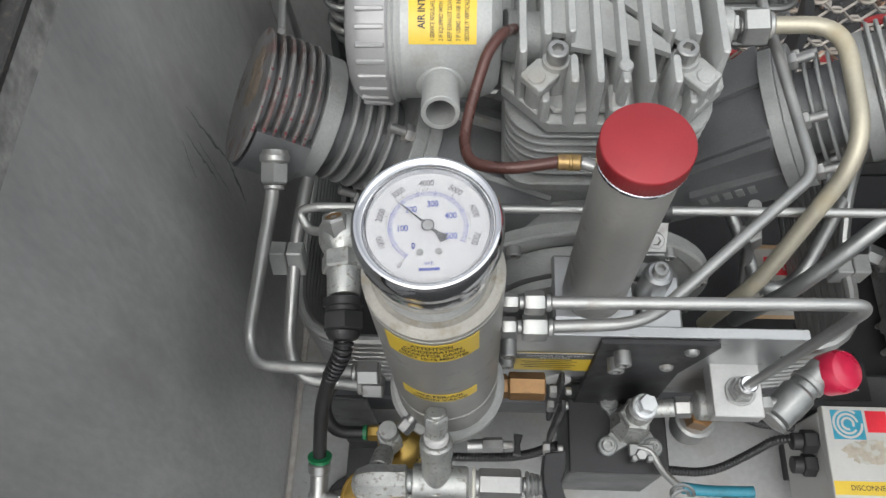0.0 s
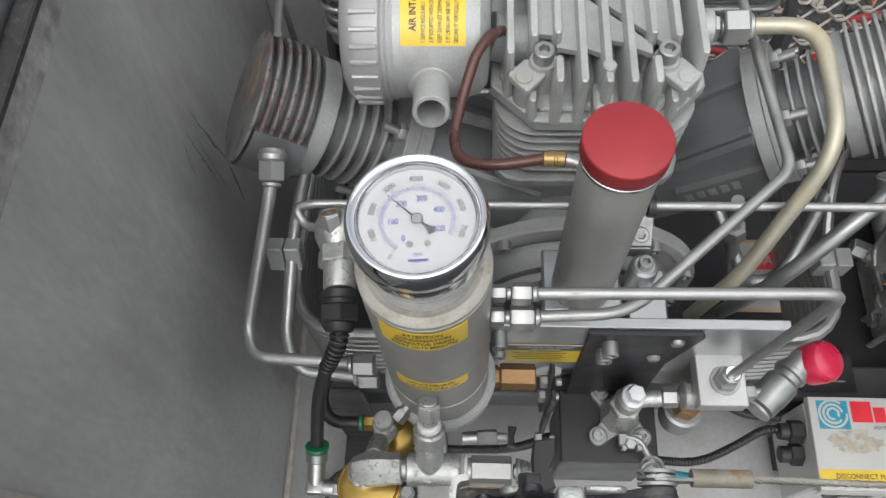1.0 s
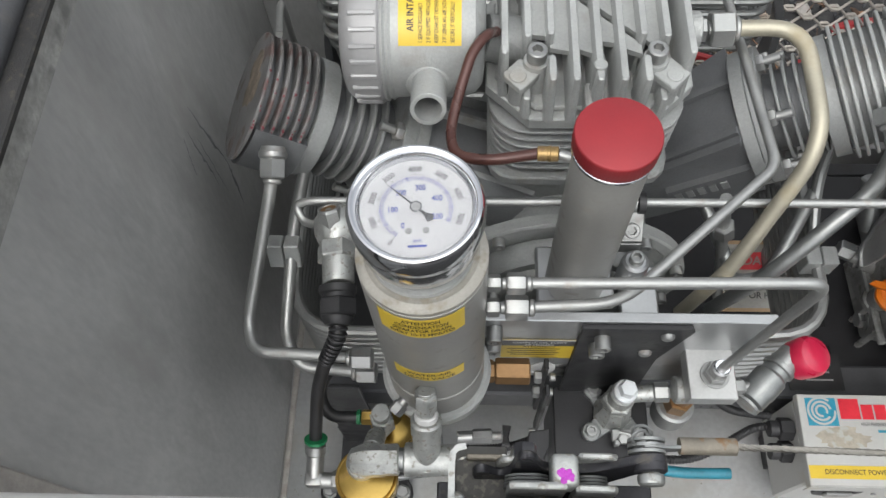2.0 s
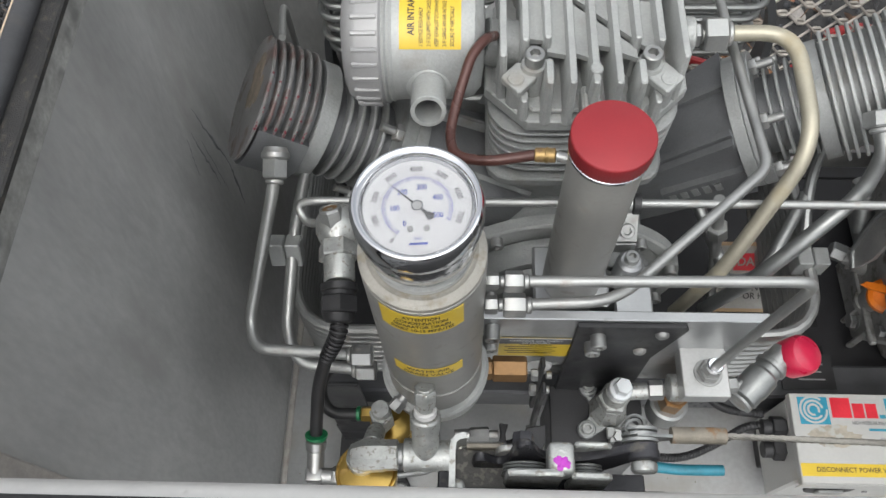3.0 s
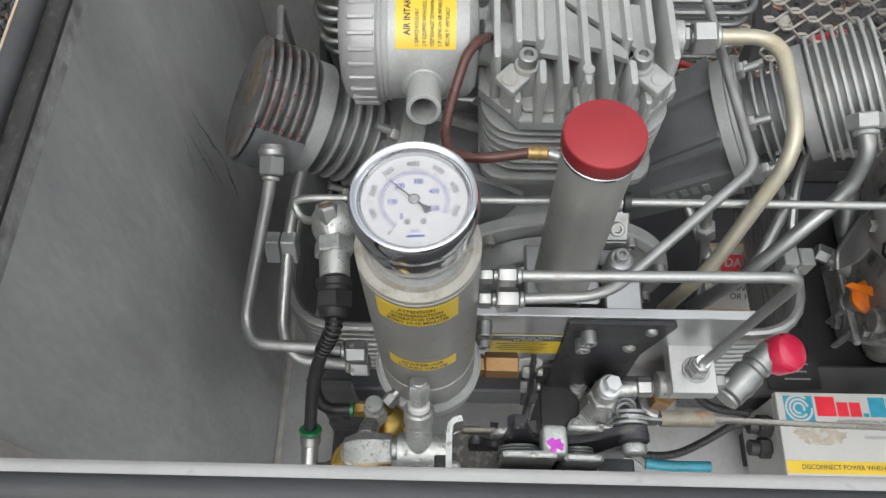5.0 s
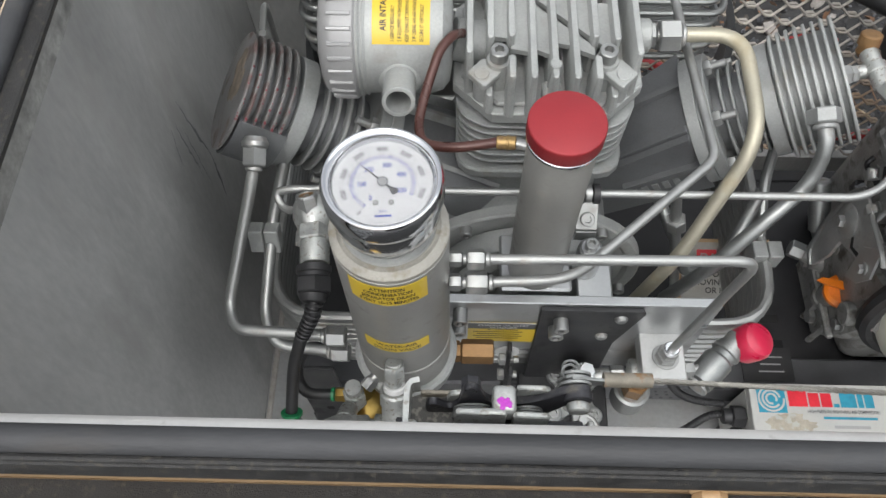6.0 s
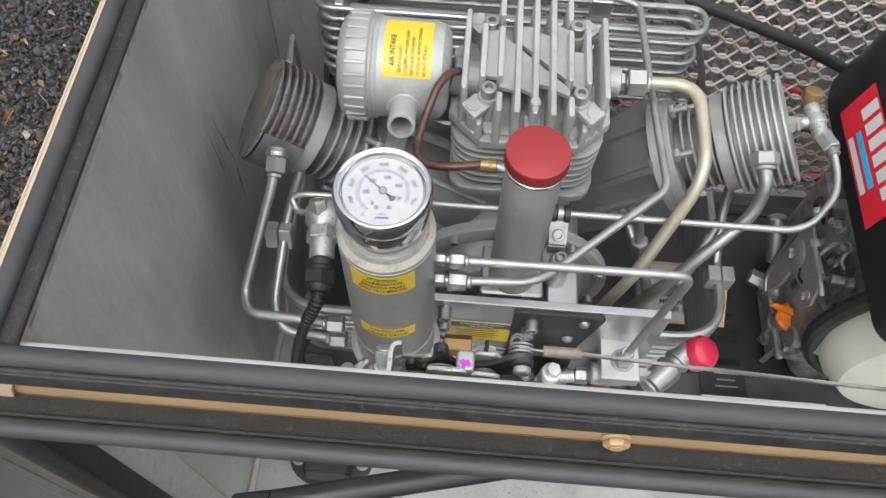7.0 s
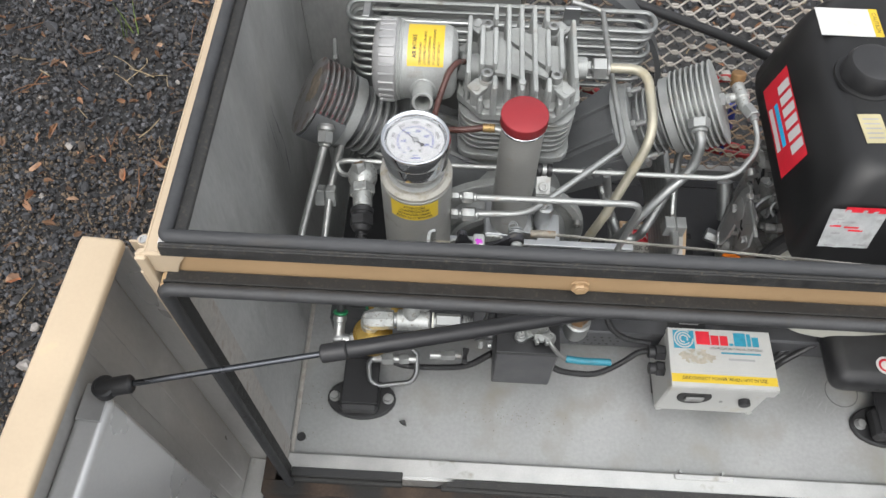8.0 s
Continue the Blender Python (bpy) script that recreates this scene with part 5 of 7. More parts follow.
pipe_thing("bent steel pipe from the side cylinder to the separator", [(-0.1182, 0.1080, 0.4800), (-0.1215, 0.0960, 0.4690), (-0.148, 0.028, 0.392), (-0.140, 0.004, 0.393), (-0.052, 0.0, 0.393)], 0.0047, STEEL, [0.010, 0.016, 0.012],
           [((-0.1177, 0.1190, 0.4862), (-0.02, -0.86, -0.46), 0.0172, 0.0145), ((-0.048, 0.0, 0.393), (-1, 0, 0), 0.016, 0.016)])
pipe_thing("bent steel pipe running down beside the wall", [(-0.100, 0.150, 0.455), (-0.118, 0.105, 0.405), (-0.122, 0.024, 0.372), (-0.112, 0.004, 0.356), (-0.052, 0.0, 0.355)], 0.0050, STEEL, [0.02, 0.016, 0.012],
           [((-0.049, 0.0, 0.355), (-1, 0, 0), 0.016, 0.016)])
pipe_thing("thin steel tube rising behind the side cylinder", [(-0.108, 0.184, 0.543), (-0.115, 0.222, 0.530), (-0.119, 0.240, 0.515), (-0.119, 0.243, 0.42)], 0.0026, STEEL, [0.012, 0.012])
pc = thing("pipe_clamp", (-0.13, 0.1, 0.36), "grey two-part pipe clamp block", "pipe clamp")
for s in (-1, 1):
    part("half", Build().box((-0.1240 + s * 0.0068 - 0.0062, 0.080, 0.386), (-0.1240 + s * 0.0068 + 0.0062, 0.094, 0.410), 0.001, Matrix.Rotation(radians(-20), 3, "X")), CAST_PALE, pc)
pipe_thing("thin steel pipe across the front of the pump", [(-0.080, 0.084, 0.452), (-0.100, 0.090, 0.440), (-0.108, 0.103, 0.447), (-0.095, 0.104, 0.451), (0.360, 0.104, 0.452), (0.380, 0.112, 0.454), (0.4030, 0.140, 0.459), (0.4075, 0.162, 0.463), (0.4050, 0.186, 0.468)], 0.0033, STEEL, [0.01, 0.008, 0.01, 0.014, 0.014, 0.014, 0.012])
pipe_thing("polished steel pipe from the separator to the valve block", [(0.050, 0.0, 0.538), (0.2365, 0.004, 0.534), (0.226, 0.008, 0.352)], 0.0036, STEEL, 0.016,
           [((0.036, 0.0, 0.538), (1, 0, 0), 0.0092, 0.008), ((0.0475, 0.0, 0.538), (1, 0, 0), 0.0118, 0.011)])
pipe_thing("steel pipe bending up past the filter tower", [(0.050, -0.006, 0.515), (0.118, -0.002, 0.514), (0.229, 0.099, 0.511), (0.2225, 0.225, 0.502), (0.2240, 0.350, 0.480), (0.181, 0.352, 0.492)], 0.0037, STEEL, [0.02, 0.012, 0.02, 0.011],
           [((0.036, -0.006, 0.515), (1, 0, 0), 0.0105, 0.008), ((0.0475, -0.006, 0.515), (1, 0, 0), 0.0138, 0.014)])
pipe_thing("thick gilded pipe leaving the cylinder head", [(0.212, 0.212, 0.517), (0.262, 0.208, 0.522), (0.266, 0.120, 0.508), (0.225, 0.070, 0.410), (0.205, 0.065, 0.33)], 0.0059, BEIGE_PIPE, [0.035, 0.03, 0.02],
           [((0.188, 0.212, 0.515), (1, 0, 0.02), 0.016, 0.007), ((0.197, 0.212, 0.5155), (1, 0, 0.05), 0.023, 0.017)])
pipe_thing("thick dull steel pipe from the other cylinder", [(0.3262, 0.1500, 0.4905), (0.3300, 0.1340, 0.4800), (0.3290, 0.1215, 0.4440), (0.2900, 0.0930, 0.4160), (0.262, 0.078, 0.370), (0.240, 0.08, 0.30)], 0.0062, STEEL_DULL, [0.012, 0.030, 0.030, 0.02],
           [((0.3252, 0.1580, 0.4955), (0.05, -0.80, -0.38), 0.0225, 0.0120)], nut_metal=CAST)
cl = thing("pipe_clip", (0.147, 0.104, 0.44), "rubber-lined steel pipe clip", "pipe clip")
for x in (0.1365, 0.1490):
    part("cushion", Build().lathe((x, 0.104, 0.451), (1, 0, 0), [(0, 0.0052), (0.0004, 0.0082), (0.0056, 0.0082), (0.006, 0.0052)], 24), BLACK, cl, "black rubber cushion")
tw = Vector((0, -0.62, 0.78)).normalized()
tu = Vector((0, 0.78, 0.62)).normalized()
tb = Vector((0.1455, 0.0965, 0.4440))
b = Build().lathe((0.1428, 0.104, 0.451), (1, 0, 0), [(0, 0.0050), (0.0003, 0.0074), (0.0051, 0.0074), (0.0054, 0.0050)], 24)
b.prism([tb + Vector((0.0088, 0, 0)) + tu * 0.004, tb - Vector((0.0088, 0, 0)) + tu * 0.004, tb - Vector((0.0085, 0, 0)) - tu * 0.019, tb + Vector((0.0085, 0, 0)) - tu * 0.019], tw * 0.0018, 0.0004)
b.box((0.1370, 0.0790, 0.4180), (0.1540, 0.0808, 0.4320), 0.0006)
part("strap", b, NICKEL, cl, "bent steel tab")
socket_bolt("bolt", tb - tu * 0.010 + tw * 0.0019, tw, 0.0058, 0.005, NICKEL, cl)
sp = thing("spacer_post", (0.150, 0.066, 0.40), "short round aluminium post with a bolt", "post")
part("post", Build().lathe((0.1495, 0.066, 0.3922), (0, 0.05, 1), [(0, 0.0108), (0.030, 0.0106), (0.034, 0.0098), (0.036, 0.0075)], 32), PLATE_ALU, sp)
part("foot", Build().box((0.142, 0.0385, 0.385), (0.172, 0.080, 0.392), 0.0015), PLATE_ALU, sp)
socket_bolt("bolt", (0.1495, 0.0675, 0.4280), (0, 0.05, 1), 0.0055, 0.007, NICKEL, sp)

tee = thing("relief_valve", (0.391, 0.223, 0.47), "zinc tee fitting with a brass relief cap", "valve")
part("tee", Build().cyl((0.3620, 0.222, 0.458), (0.3940, 0.226, 0.462), 0.0062).cyl((0.3922, 0.242, 0.467), (0.3985, 0.205, 0.464), 0.0076, 0.001).cyl((0.3950, 0.230, 0.4655), (0.3968, 0.219, 0.465), 0.0092, 0.002), ZINC, tee)
part("nut", Build().hexa((0.3640, 0.222, 0.458), (0.3760, 0.223, 0.4595), 0.0155).hexa((0.3765, 0.2232, 0.4596), (0.3815, 0.2238, 0.460), 0.0130), NICKEL, tee)
part("nut", Build().hexa((0.3995, 0.207, 0.464), (0.4045, 0.189, 0.4675), 0.0152).cyl((0.4045, 0.189, 0.4675), (0.4055, 0.182, 0.4682), 0.0052), NICKEL, tee)
part("stem", Build().cyl((0.3420, 0.216, 0.452), (0.3610, 0.222, 0.4575), 0.0050), NICKEL, tee)
part("cap", Build().lathe((0.3925, 0.246, 0.463), (0.0, 0.35, 1), [(-0.004, 0.006), (0.000, 0.0082), (0.004, 0.0072), (0.006, 0.0072), (0.007, 0.0092), (0.016, 0.0092), (0.017, 0.0082)], 24), BRONZE, tee, "weathered brass relief cap")

# cooling coils
coil = thing("cooling_coil", (0.1, 0.35, 0.3), "serpentine steel cooling coil behind the pump", "cooling coil")


def loop(x0, x1, y0, y1, z, corner, r):
    """One closed turn of pipe, lying flat."""
    m = (x0 + x1) / 2
    return Build().tube([(m, y0, z), (x1, y0, z), (x1, y1, z), (x0, y1, z), (x0, y0, z), (m, y0, z)], r, corner, 10, 6)


for k in range(8):
    part("turn", loop(-0.118 + 0.004 * (k % 2), 0.296 - 0.004 * (k % 3), 0.325, 0.362, 0.470 - 0.0150 * k, 0.0184, 0.0036), STEEL_DULL, coil)
part("bracket", Build().box((0.170, 0.330, 0.468), (0.192, 0.336, 0.500), 0.001), PLATE_ALU, coil)
part("bracket", Build().box((-0.098, 0.332, 0.38), (-0.088, 0.37, 0.47), 0.001), PLATE_ALU, coil)
shroud = thing("fan_shroud", (0.105, 0.375, 0.05), "dark grey sheet metal fan shroud ring", "fan shroud")
b = Build()
pr, n = [(0.370, 0.232), (0.370, 0.240), (0.404, 0.240), (0.404, 0.236)], 72
for i in range(n):
    t = 2 * math.pi * i / n
    b.v += [Vector((0.105 + r * math.cos(t), y, 0.285 + r * math.sin(t))) for y, r in pr]
for i in range(n):
    j = (i + 1) % n
    for k in range(4):
        k2 = (k + 1) % 4
        b.f.append([i * 4 + k, i * 4 + k2, j * 4 + k2, j * 4 + k])
part("ring", b, SHROUD, shroud)
lower = thing("cooling_coil", (0.1, 0.1, 0.1), "nested steel cooling pipes wrapped round the pump", "cooling coil")
for k in range(9):
    part("turn", loop(-0.138, 0.346, 0.056, 0.318, 0.296 - 0.0135 * k, 0.055, 0.0056), STEEL, lower)
part("front_riser", Build().tube([(0.232, 0.135, 0.405), (0.255, 0.132, 0.31), (0.278, 0.128, 0.215)], 0.0050, 0.03, 12).hexa((0.2475, 0.133, 0.345), (0.2425, 0.1335, 0.362), 0.0165), STEEL, lower, "steel riser with a hexagon union")
part("return_bend", Build().tube([(0.235, 0.190, 0.330), (0.262, 0.122, 0.305), (0.270, 0.120, 0.278), (0.296, 0.120, 0.276), (0.305, 0.124, 0.300), (0.345, 0.190, 0.322)], 0.0060, 0.016, 12), STEEL_DULL, lower)
part("riser", Build().tube([(0.346, 0.15, 0.296), (0.346, 0.20, 0.33), (0.340, 0.22, 0.42)], 0.0052, 0.03, 10), STEEL_DULL, lower)
for s in (-1, 1):
    part("clamp_half", Build().box((0.346 + s * 0.0075 - 0.007, 0.122, 0.286), (0.346 + s * 0.0075 + 0.007, 0.140, 0.310), 0.001), CAST, lower)


# ---------------------------------------------------------------- mounting plate and valves
plate = thing("mounting_plate", (0.15, 0.034, 0.25), "machined aluminium mounting plate with a black bracket", "mounting plate")
part("plate", Build().box((0.030, 0.030, 0.290), (0.260, 0.038, 0.398), 0.0008), PLATE_ALU, plate)
part("lower_plate", Build().box((0.150, 0.0302, 0.245), (0.232, 0.0375, 0.2896), 0.0008), PLATE_ALU, plate)
part("pale_cap", Build().lathe((0.0905, 0.0300, 0.2840), (0, -1, 0.1), [(0, 0.0115), (0.002, 0.0115), (0.0035, 0.009), (0.004, 0)], 24), WHITE, plate, "pale round cap under the label")
part("bracket", Build().prism([(0.112, 0.0298, 0.394), (0.196, 0.0298, 0.394), (0.199, 0.0298, 0.388), (0.184, 0.0298, 0.320), (0.184, 0.0298, 0.200), (0.112, 0.0298, 0.200)], (0, -0.004, 0), 0.0008), BLACK_STEEL, plate, "black painted steel bracket")
for x, z in ((0.1300, 0.374), (0.1275, 0.357)):
    socket_bolt("bolt", (x, 0.0257, z), (0, -1, 0), 0.0064, 0.011, NICKEL, plate)
for x, z in ((0.1800, 0.379), (0.1700, 0.340)):
    part("bolt", Build().lathe((x, 0.0257, z), (0, -1, 0), [(0, 0.0056), (0.002, 0.0052), (0.0034, 0.0036), (0.0036, 0.002)], 20), NICKEL, plate)
for x, z in ((0.0450, 0.382), (0.0440, 0.356)):
    socket_bolt("bolt", (x, 0.0298, z), (0, -1, 0), 0.0062, 0.013, NICKEL, plate)
lp = flat((0.083, 0.0295, 0.3335), (1, 0, 0), (0, 0, 1))
ol = part("label", sheet(lp, 0.062, 0.046, 0.0002), YELLOW, plate, "creased yellow oil change label")
part("band", sheet(lambda x, y, z: lp(x, y + 0.0145, z + 0.0003), 0.062, 0.012, 0.0001), BOX_DARK, ol, "black heading band")
lettering("text", "CHANGE OIL EVERY", 0.0052, lambda x, y, z: lp(x, y + 0.0172, z + 0.0004), WHITE, ol, stretch=0.95, bold=0.0001, depth=0.0004)
lettering("text", "50 HOURS", 0.0052, lambda x, y, z: lp(x, y + 0.0118, z + 0.0004), WHITE, ol, bold=0.0001, depth=0.0004)
lettering("text", "ATTENTION", 0.0048, lambda x, y, z: lp(x, y + 0.0058, z), INK, ol, bold=0.0001, depth=0.0004)
part("strip", sheet(lambda x, y, z: lp(x, y + 0.0216, z + 0.0002), 0.062, 0.0022, 0.0001), WHITE, ol, "pale top edge of the label")
for k in range(4):
    part("text_bar", sheet(lambda x, y, z, k=k: lp(x - 0.004, y + 0.001 - 0.005 * k, z + 0.0003), 0.044 - 0.006 * (k % 2), 0.0014, 0.0001), INK, ol)

BC = Vector((0.2235, 0.0105, 0.335))
block = thing("valve_block", (0.2235, 0.0105, 0.29), "square machined aluminium valve block", "valve block")
part("body", Build().box((0.2045, -0.0115, 0.318), (0.2430, 0.034, 0.335), 0.0008), BARE_ALU, block)
BN = BC + Vector((0.0025, -0.002, 0))
part("washer", Build().cyl(BN, BN + Vector((0, 0, 0.0016)), 0.0118, 0.0004, 32), NICKEL, block)
part("nut", Build().hexa(BN + Vector((0, 0, 0.0016)), BN + Vector((0, 0, 0.0080)), 0.0172, 0.2), NICKEL, block)
part("nut", Build().cyl(BN + Vector((0, 0, 0.008)), BN + Vector((0, 0, 0.0095)), 0.0068).hexa(BN + Vector((0, 0, 0.0095)), BN + Vector((0.0004, 0, 0.0180)), 0.0138, 0.45), NICKEL, block)
part("sleeve", Build().lathe(BN + Vector((0.0004, 0, 0.0180)), (0, 0, 1), [(0, 0.0068), (0.0035, 0.0066), (0.0045, 0.0058), (0.0045, 0.0040)], 28), CHROME, block, "bright pipe sleeve")

sv = thing("safety_valve", (0.28, 0.015, 0.29), "steel safety valve with a red plastic cap", "safety valve")
part("stem", Build().hexa((0.2442, 0.004, 0.312), (0.256, 0.005, 0.312), 0.0145).cyl((0.255, 0.005, 0.312), (0.266, 0.006, 0.312), 0.005), NICKEL, sv)
aw = Vector((0.62, 0.62, 0.10)).normalized()
ap = Vector((0.2600, -0.0060, 0.3060))
part("body", Build().lathe(ap, aw, [(0, 0.0095), (0.002, 0.0128), (0.012, 0.0132), (0.014, 0.0140), (0.030, 0.0140), (0.033, 0.0118), (0.038, 0.0118)], 40), STEEL_DULL, sv)
part("ring", Build().lathe(ap - aw * 0.004, aw, [(0, 0.0100), (0.0008, 0.0118), (0.0032, 0.0118), (0.0040, 0.0096)], 36), NICKEL, sv, "bright end ring")
part("collar", Build().lathe(ap + aw * 0.038, aw, [(0, 0.0112), (0.001, 0.0138), (0.0045, 0.0138), (0.0055, 0.0120), (0.010, 0.0120)], 40), NICKEL, sv, "polished ring")
part("neck", Build().lathe(ap + aw * 0.047, aw, [(0, 0.0105), (0.012, 0.0105)], 32), NICKEL, sv)
w = Vector((0.38, -0.06, 0.92)).normalized()
part("cap", Build().lathe(Vector((0.3070, 0.0320, 0.3040)), w, [(0, 0.0158), (0.0015, 0.0172), (0.014, 0.0178), (0.019, 0.0174), (0.0230, 0.0150), (0.0250, 0.0108), (0.0258, 0.005), (0.0260, 0)], 40), RED_PLASTIC, sv, "bright red domed plastic cap")
hb = thing("non_return_valve", (0.19, 0.004, 0.29), "round zinc valve body with rust below the block", "valve")
part("body", Build().cyl((0.199, 0.004, 0.306), (0.232, 0.004, 0.306), 0.0118, 0.0012), ZINC, hb)
part("rust_band", Build().cyl((0.206, 0.003, 0.298), (0.222, 0.003, 0.297), 0.0085, 0.001), BRONZE, hb, "rust stained underside")

vb = thing("drain_valve", (0.15, 0.0, 0.24), "bright steel drain valve on a black box", "valve")
part("body", Build().cyl((0.1600, 0.005, 0.250), (0.160, 0.005, 0.290), 0.0112, 0.0015).hexa((0.1600, 0.005, 0.258), (0.160, 0.005, 0.270), 0.0255, 0.2), ZINC, vb)
part("bolt", Build().cyl((0.160, 0.005, 0.290), (0.161, 0.005, 0.297), 0.0105, 0.001).hexa((0.161, 0.005, 0.297), (0.1622, 0.005, 0.306), 0.0138, 0.3), PALE_BOLT, vb, "bright hexagon bolt")
part("arm", Build().cyl((0.160, 0.005, 0.284), (0.186, 0.006, 0.288), 0.0075), ZINC, vb)
part("nut", Build().hexa((0.186, 0.006, 0.289), (0.199, 0.006, 0.291), 0.0155, 0.3).cyl((0.180, 0.006, 0.288), (0.206, 0.006, 0.292), 0.0055), NICKEL, vb)
b = Build()
lobes = ((0.1435, 0.026), (0.1400, -0.0145), (0.1800, -0.0150), (0.1810, 0.024))
for x, y in lobes:
    b.cyl((x, y, 0.2182), (x, y, 0.2260), 0.0088, 0.001, 24)
b.prism([(0.1435, 0.0345, 0.2184), (0.1520, 0.016, 0.2184), (0.1720, 0.016, 0.2184), (0.1810, 0.0325, 0.2184), (0.1890, 0.022, 0.2184), (0.1760, 0.005, 0.2184), (0.1880, -0.016, 0.2184), (0.1800, -0.0235, 0.2184), (0.1650, -0.009, 0.2184), (0.1420, -0.0230, 0.2184), (0.1320, -0.0150, 0.2184), (0.1480, 0.004, 0.2184), (0.1350, 0.027, 0.2184)], (0, 0, 0.0060), 0.0008)
part("flange", b, STEEL_DULL, vb, "cross-shaped steel flange")
for x, y in lobes:
    socket_bolt("bolt", (x, y, 0.2262), (0, 0, 1), 0.0056, 0.005, NICKEL, vb)
part("neck", Build().lathe((0.1610, 0.0050, 0.2240), (-0.02, 0, 1), [(0, 0.0190), (0.010, 0.0175), (0.022, 0.0140), (0.030, 0.0135)], 8, 0.3), ZINC, vb, "faceted valve neck")
part("lever", Build().tube([(0.1640, -0.0170, 0.2330), (0.1760, -0.0190, 0.2330), (0.1830, -0.0330, 0.2320), (0.1900, -0.0430, 0.2340), (0.2000, -0.0520, 0.2380)], 0.0032, 0.006, 10), STEEL, vb, "bent steel lever")
part("yoke", Build().box((0.1570, -0.0250, 0.2300), (0.1790, -0.0140, 0.2350), 0.001).box((0.1585, -0.0290, 0.2270), (0.1640, -0.0240, 0.2380), 0.001).box((0.1720, -0.0290, 0.2270), (0.1775, -0.0240, 0.2380), 0.001), NICKEL, vb)
part("lever_nut", Build().hexa((0.1665, -0.0240, 0.2350), (0.1665, -0.0245, 0.2420), 0.0085), NICKEL, vb)
part("grip", Build().tube([(0.199, -0.0515, 0.240), (0.220, -0.0535, 0.240), (0.259, -0.0530, 0.239)], 0.0049, 0.01, 12), TEAL, vb, "teal plastic lever grip")
mc = thing("drain_cup", (0.213, 0.016, 0.22), "dull steel drain cup with a bronze collar", "drain cup")
part("cup", Build().lathe((0.2195, 0.012, 0.2300), (0, -0.05, -1), [(0, 0.0155), (0.002, 0.0182), (0.030, 0.0176), (0.038, 0.0150), (0.042, 0.009), (0.042, 0)], 32), STEEL_DULL, mc)
part("collar", Build().cyl((0.2185, 0.010, 0.2962), (0.2195, 0.012, 0.2400), 0.0095).hexa((0.2190, 0.011, 0.256), (0.2195, 0.012, 0.2305), 0.0225), BRONZE, mc, "bronze hexagon collar")

bx = thing("switch_box", (0.145, -0.02, 0.10), "black steel switch box under the valve", "switch box")
part("case", Build().box((0.1075, -0.0355, 0.095), (0.1935, 0.028, 0.208), 0.002), BOX_DARK, bx)
part("lid", Build().box((0.1060, -0.0370, 0.2085), (0.1950, 0.030, 0.2180), 0.0012), BLACK_STEEL, bx)
for y in (-0.004, 0.018):
    part("strap", Build().box((0.0885, y - 0.004, 0.19), (0.0925, y + 0.006, 0.325), 0.001), BLACK_STEEL, bx)
for y, z in ((0.012, 0.31), (0.006, 0.285), (-0.020, 0.235), (-0.030, 0.222)):
    part("bolt", Build().hexa((0.087, y, z), (0.081, y, z), 0.010).cyl((0.094, y, z), (0.099, y, z), 0.0035), NICKEL, bx)
ribbed([(0.193, -0.010, 0.115), (0.212, -0.012, 0.094), (0.266, -0.014, 0.090), (0.305, 0.004, 0.098), (0.330, 0.018, 0.115), (0.345, 0.018, 0.122)], 0.0050, 0.03, "black ribbed cable to the control box")
ribbed([(0.262, 0.045, 0.25), (0.272, 0.040, 0.17), (0.300, 0.030, 0.135), (0.345, 0.028, 0.128)], 0.0046, 0.04, "black ribbed cable dropping to the control box")

bf = thing("brass_coupling", (0.06, 0.0, 0.36), "aged brass hexagon coupling on the separator", "coupling")
part("hexagon", Build().hexa((0.046, 0.004, 0.352), (0.074, 0.004, 0.352), 0.0185, 0.26), BRONZE, bf)
part("neck", Build().cyl((0.034, 0.003, 0.353), (0.047, 0.004, 0.352), 0.0075).hexa((0.040, 0.0035, 0.3525), (0.0455, 0.004, 0.352), 0.016, 0.26), BRONZE, bf)

# ---------------------------------------------------------------- pressure switch beside the separator
ps = thing("pressure_switch", (-0.07, 0.04, 0.44), "mottled zinc pressure switch with a black cable gland", "pressure switch")
part("body", Build().lathe((-0.074, 0.098, 0.452), (0.10, -1, 0.02), [(0, 0.004), (0.002, 0.010), (0.006, 0.0145), (0.012, 0.0172), (0.022, 0.0172), (0.029, 0.0145), (0.033, 0.0118), (0.062, 0.0113), (0.064, 0.0105)], 32), ZINC, ps)
part("collar", Build().hexa((-0.0712, 0.066, 0.4526), (-0.0700, 0.053, 0.4529), 0.0262, 0.15), ZINC, ps, "mottled zinc hexagon collar")
part("port", Build().cyl((-0.074, 0.088, 0.446), (-0.0755, 0.0865, 0.458), 0.0095), ZINC, ps)
b = Build().hexa((-0.0716, 0.0700, 0.4520), (-0.0765, 0.0855, 0.4715), 0.0152, 0.2).hexa((-0.0708, 0.0672, 0.4485), (-0.0722, 0.0717, 0.4541), 0.0195, 0.2)
part("plug", b, NICKEL, ps)
part("plug_rim", Build().lathe((-0.0765, 0.0855, 0.4715), (-0.19, 0.61, 0.77), [(0, 0.0080), (0.0012, 0.0078), (0.0012, 0.0060), (0.0002, 0.0058)], 24), NICKEL, ps)
part("plug_top", Build().lathe((-0.0765, 0.0855, 0.4714), (-0.19, 0.61, 0.77), [(0, 0.0057), (0.0007, 0.0057), (0.0003, 0.003), (0.0002, 0)], 20), BRONZE, ps, "rust-brown plug top")
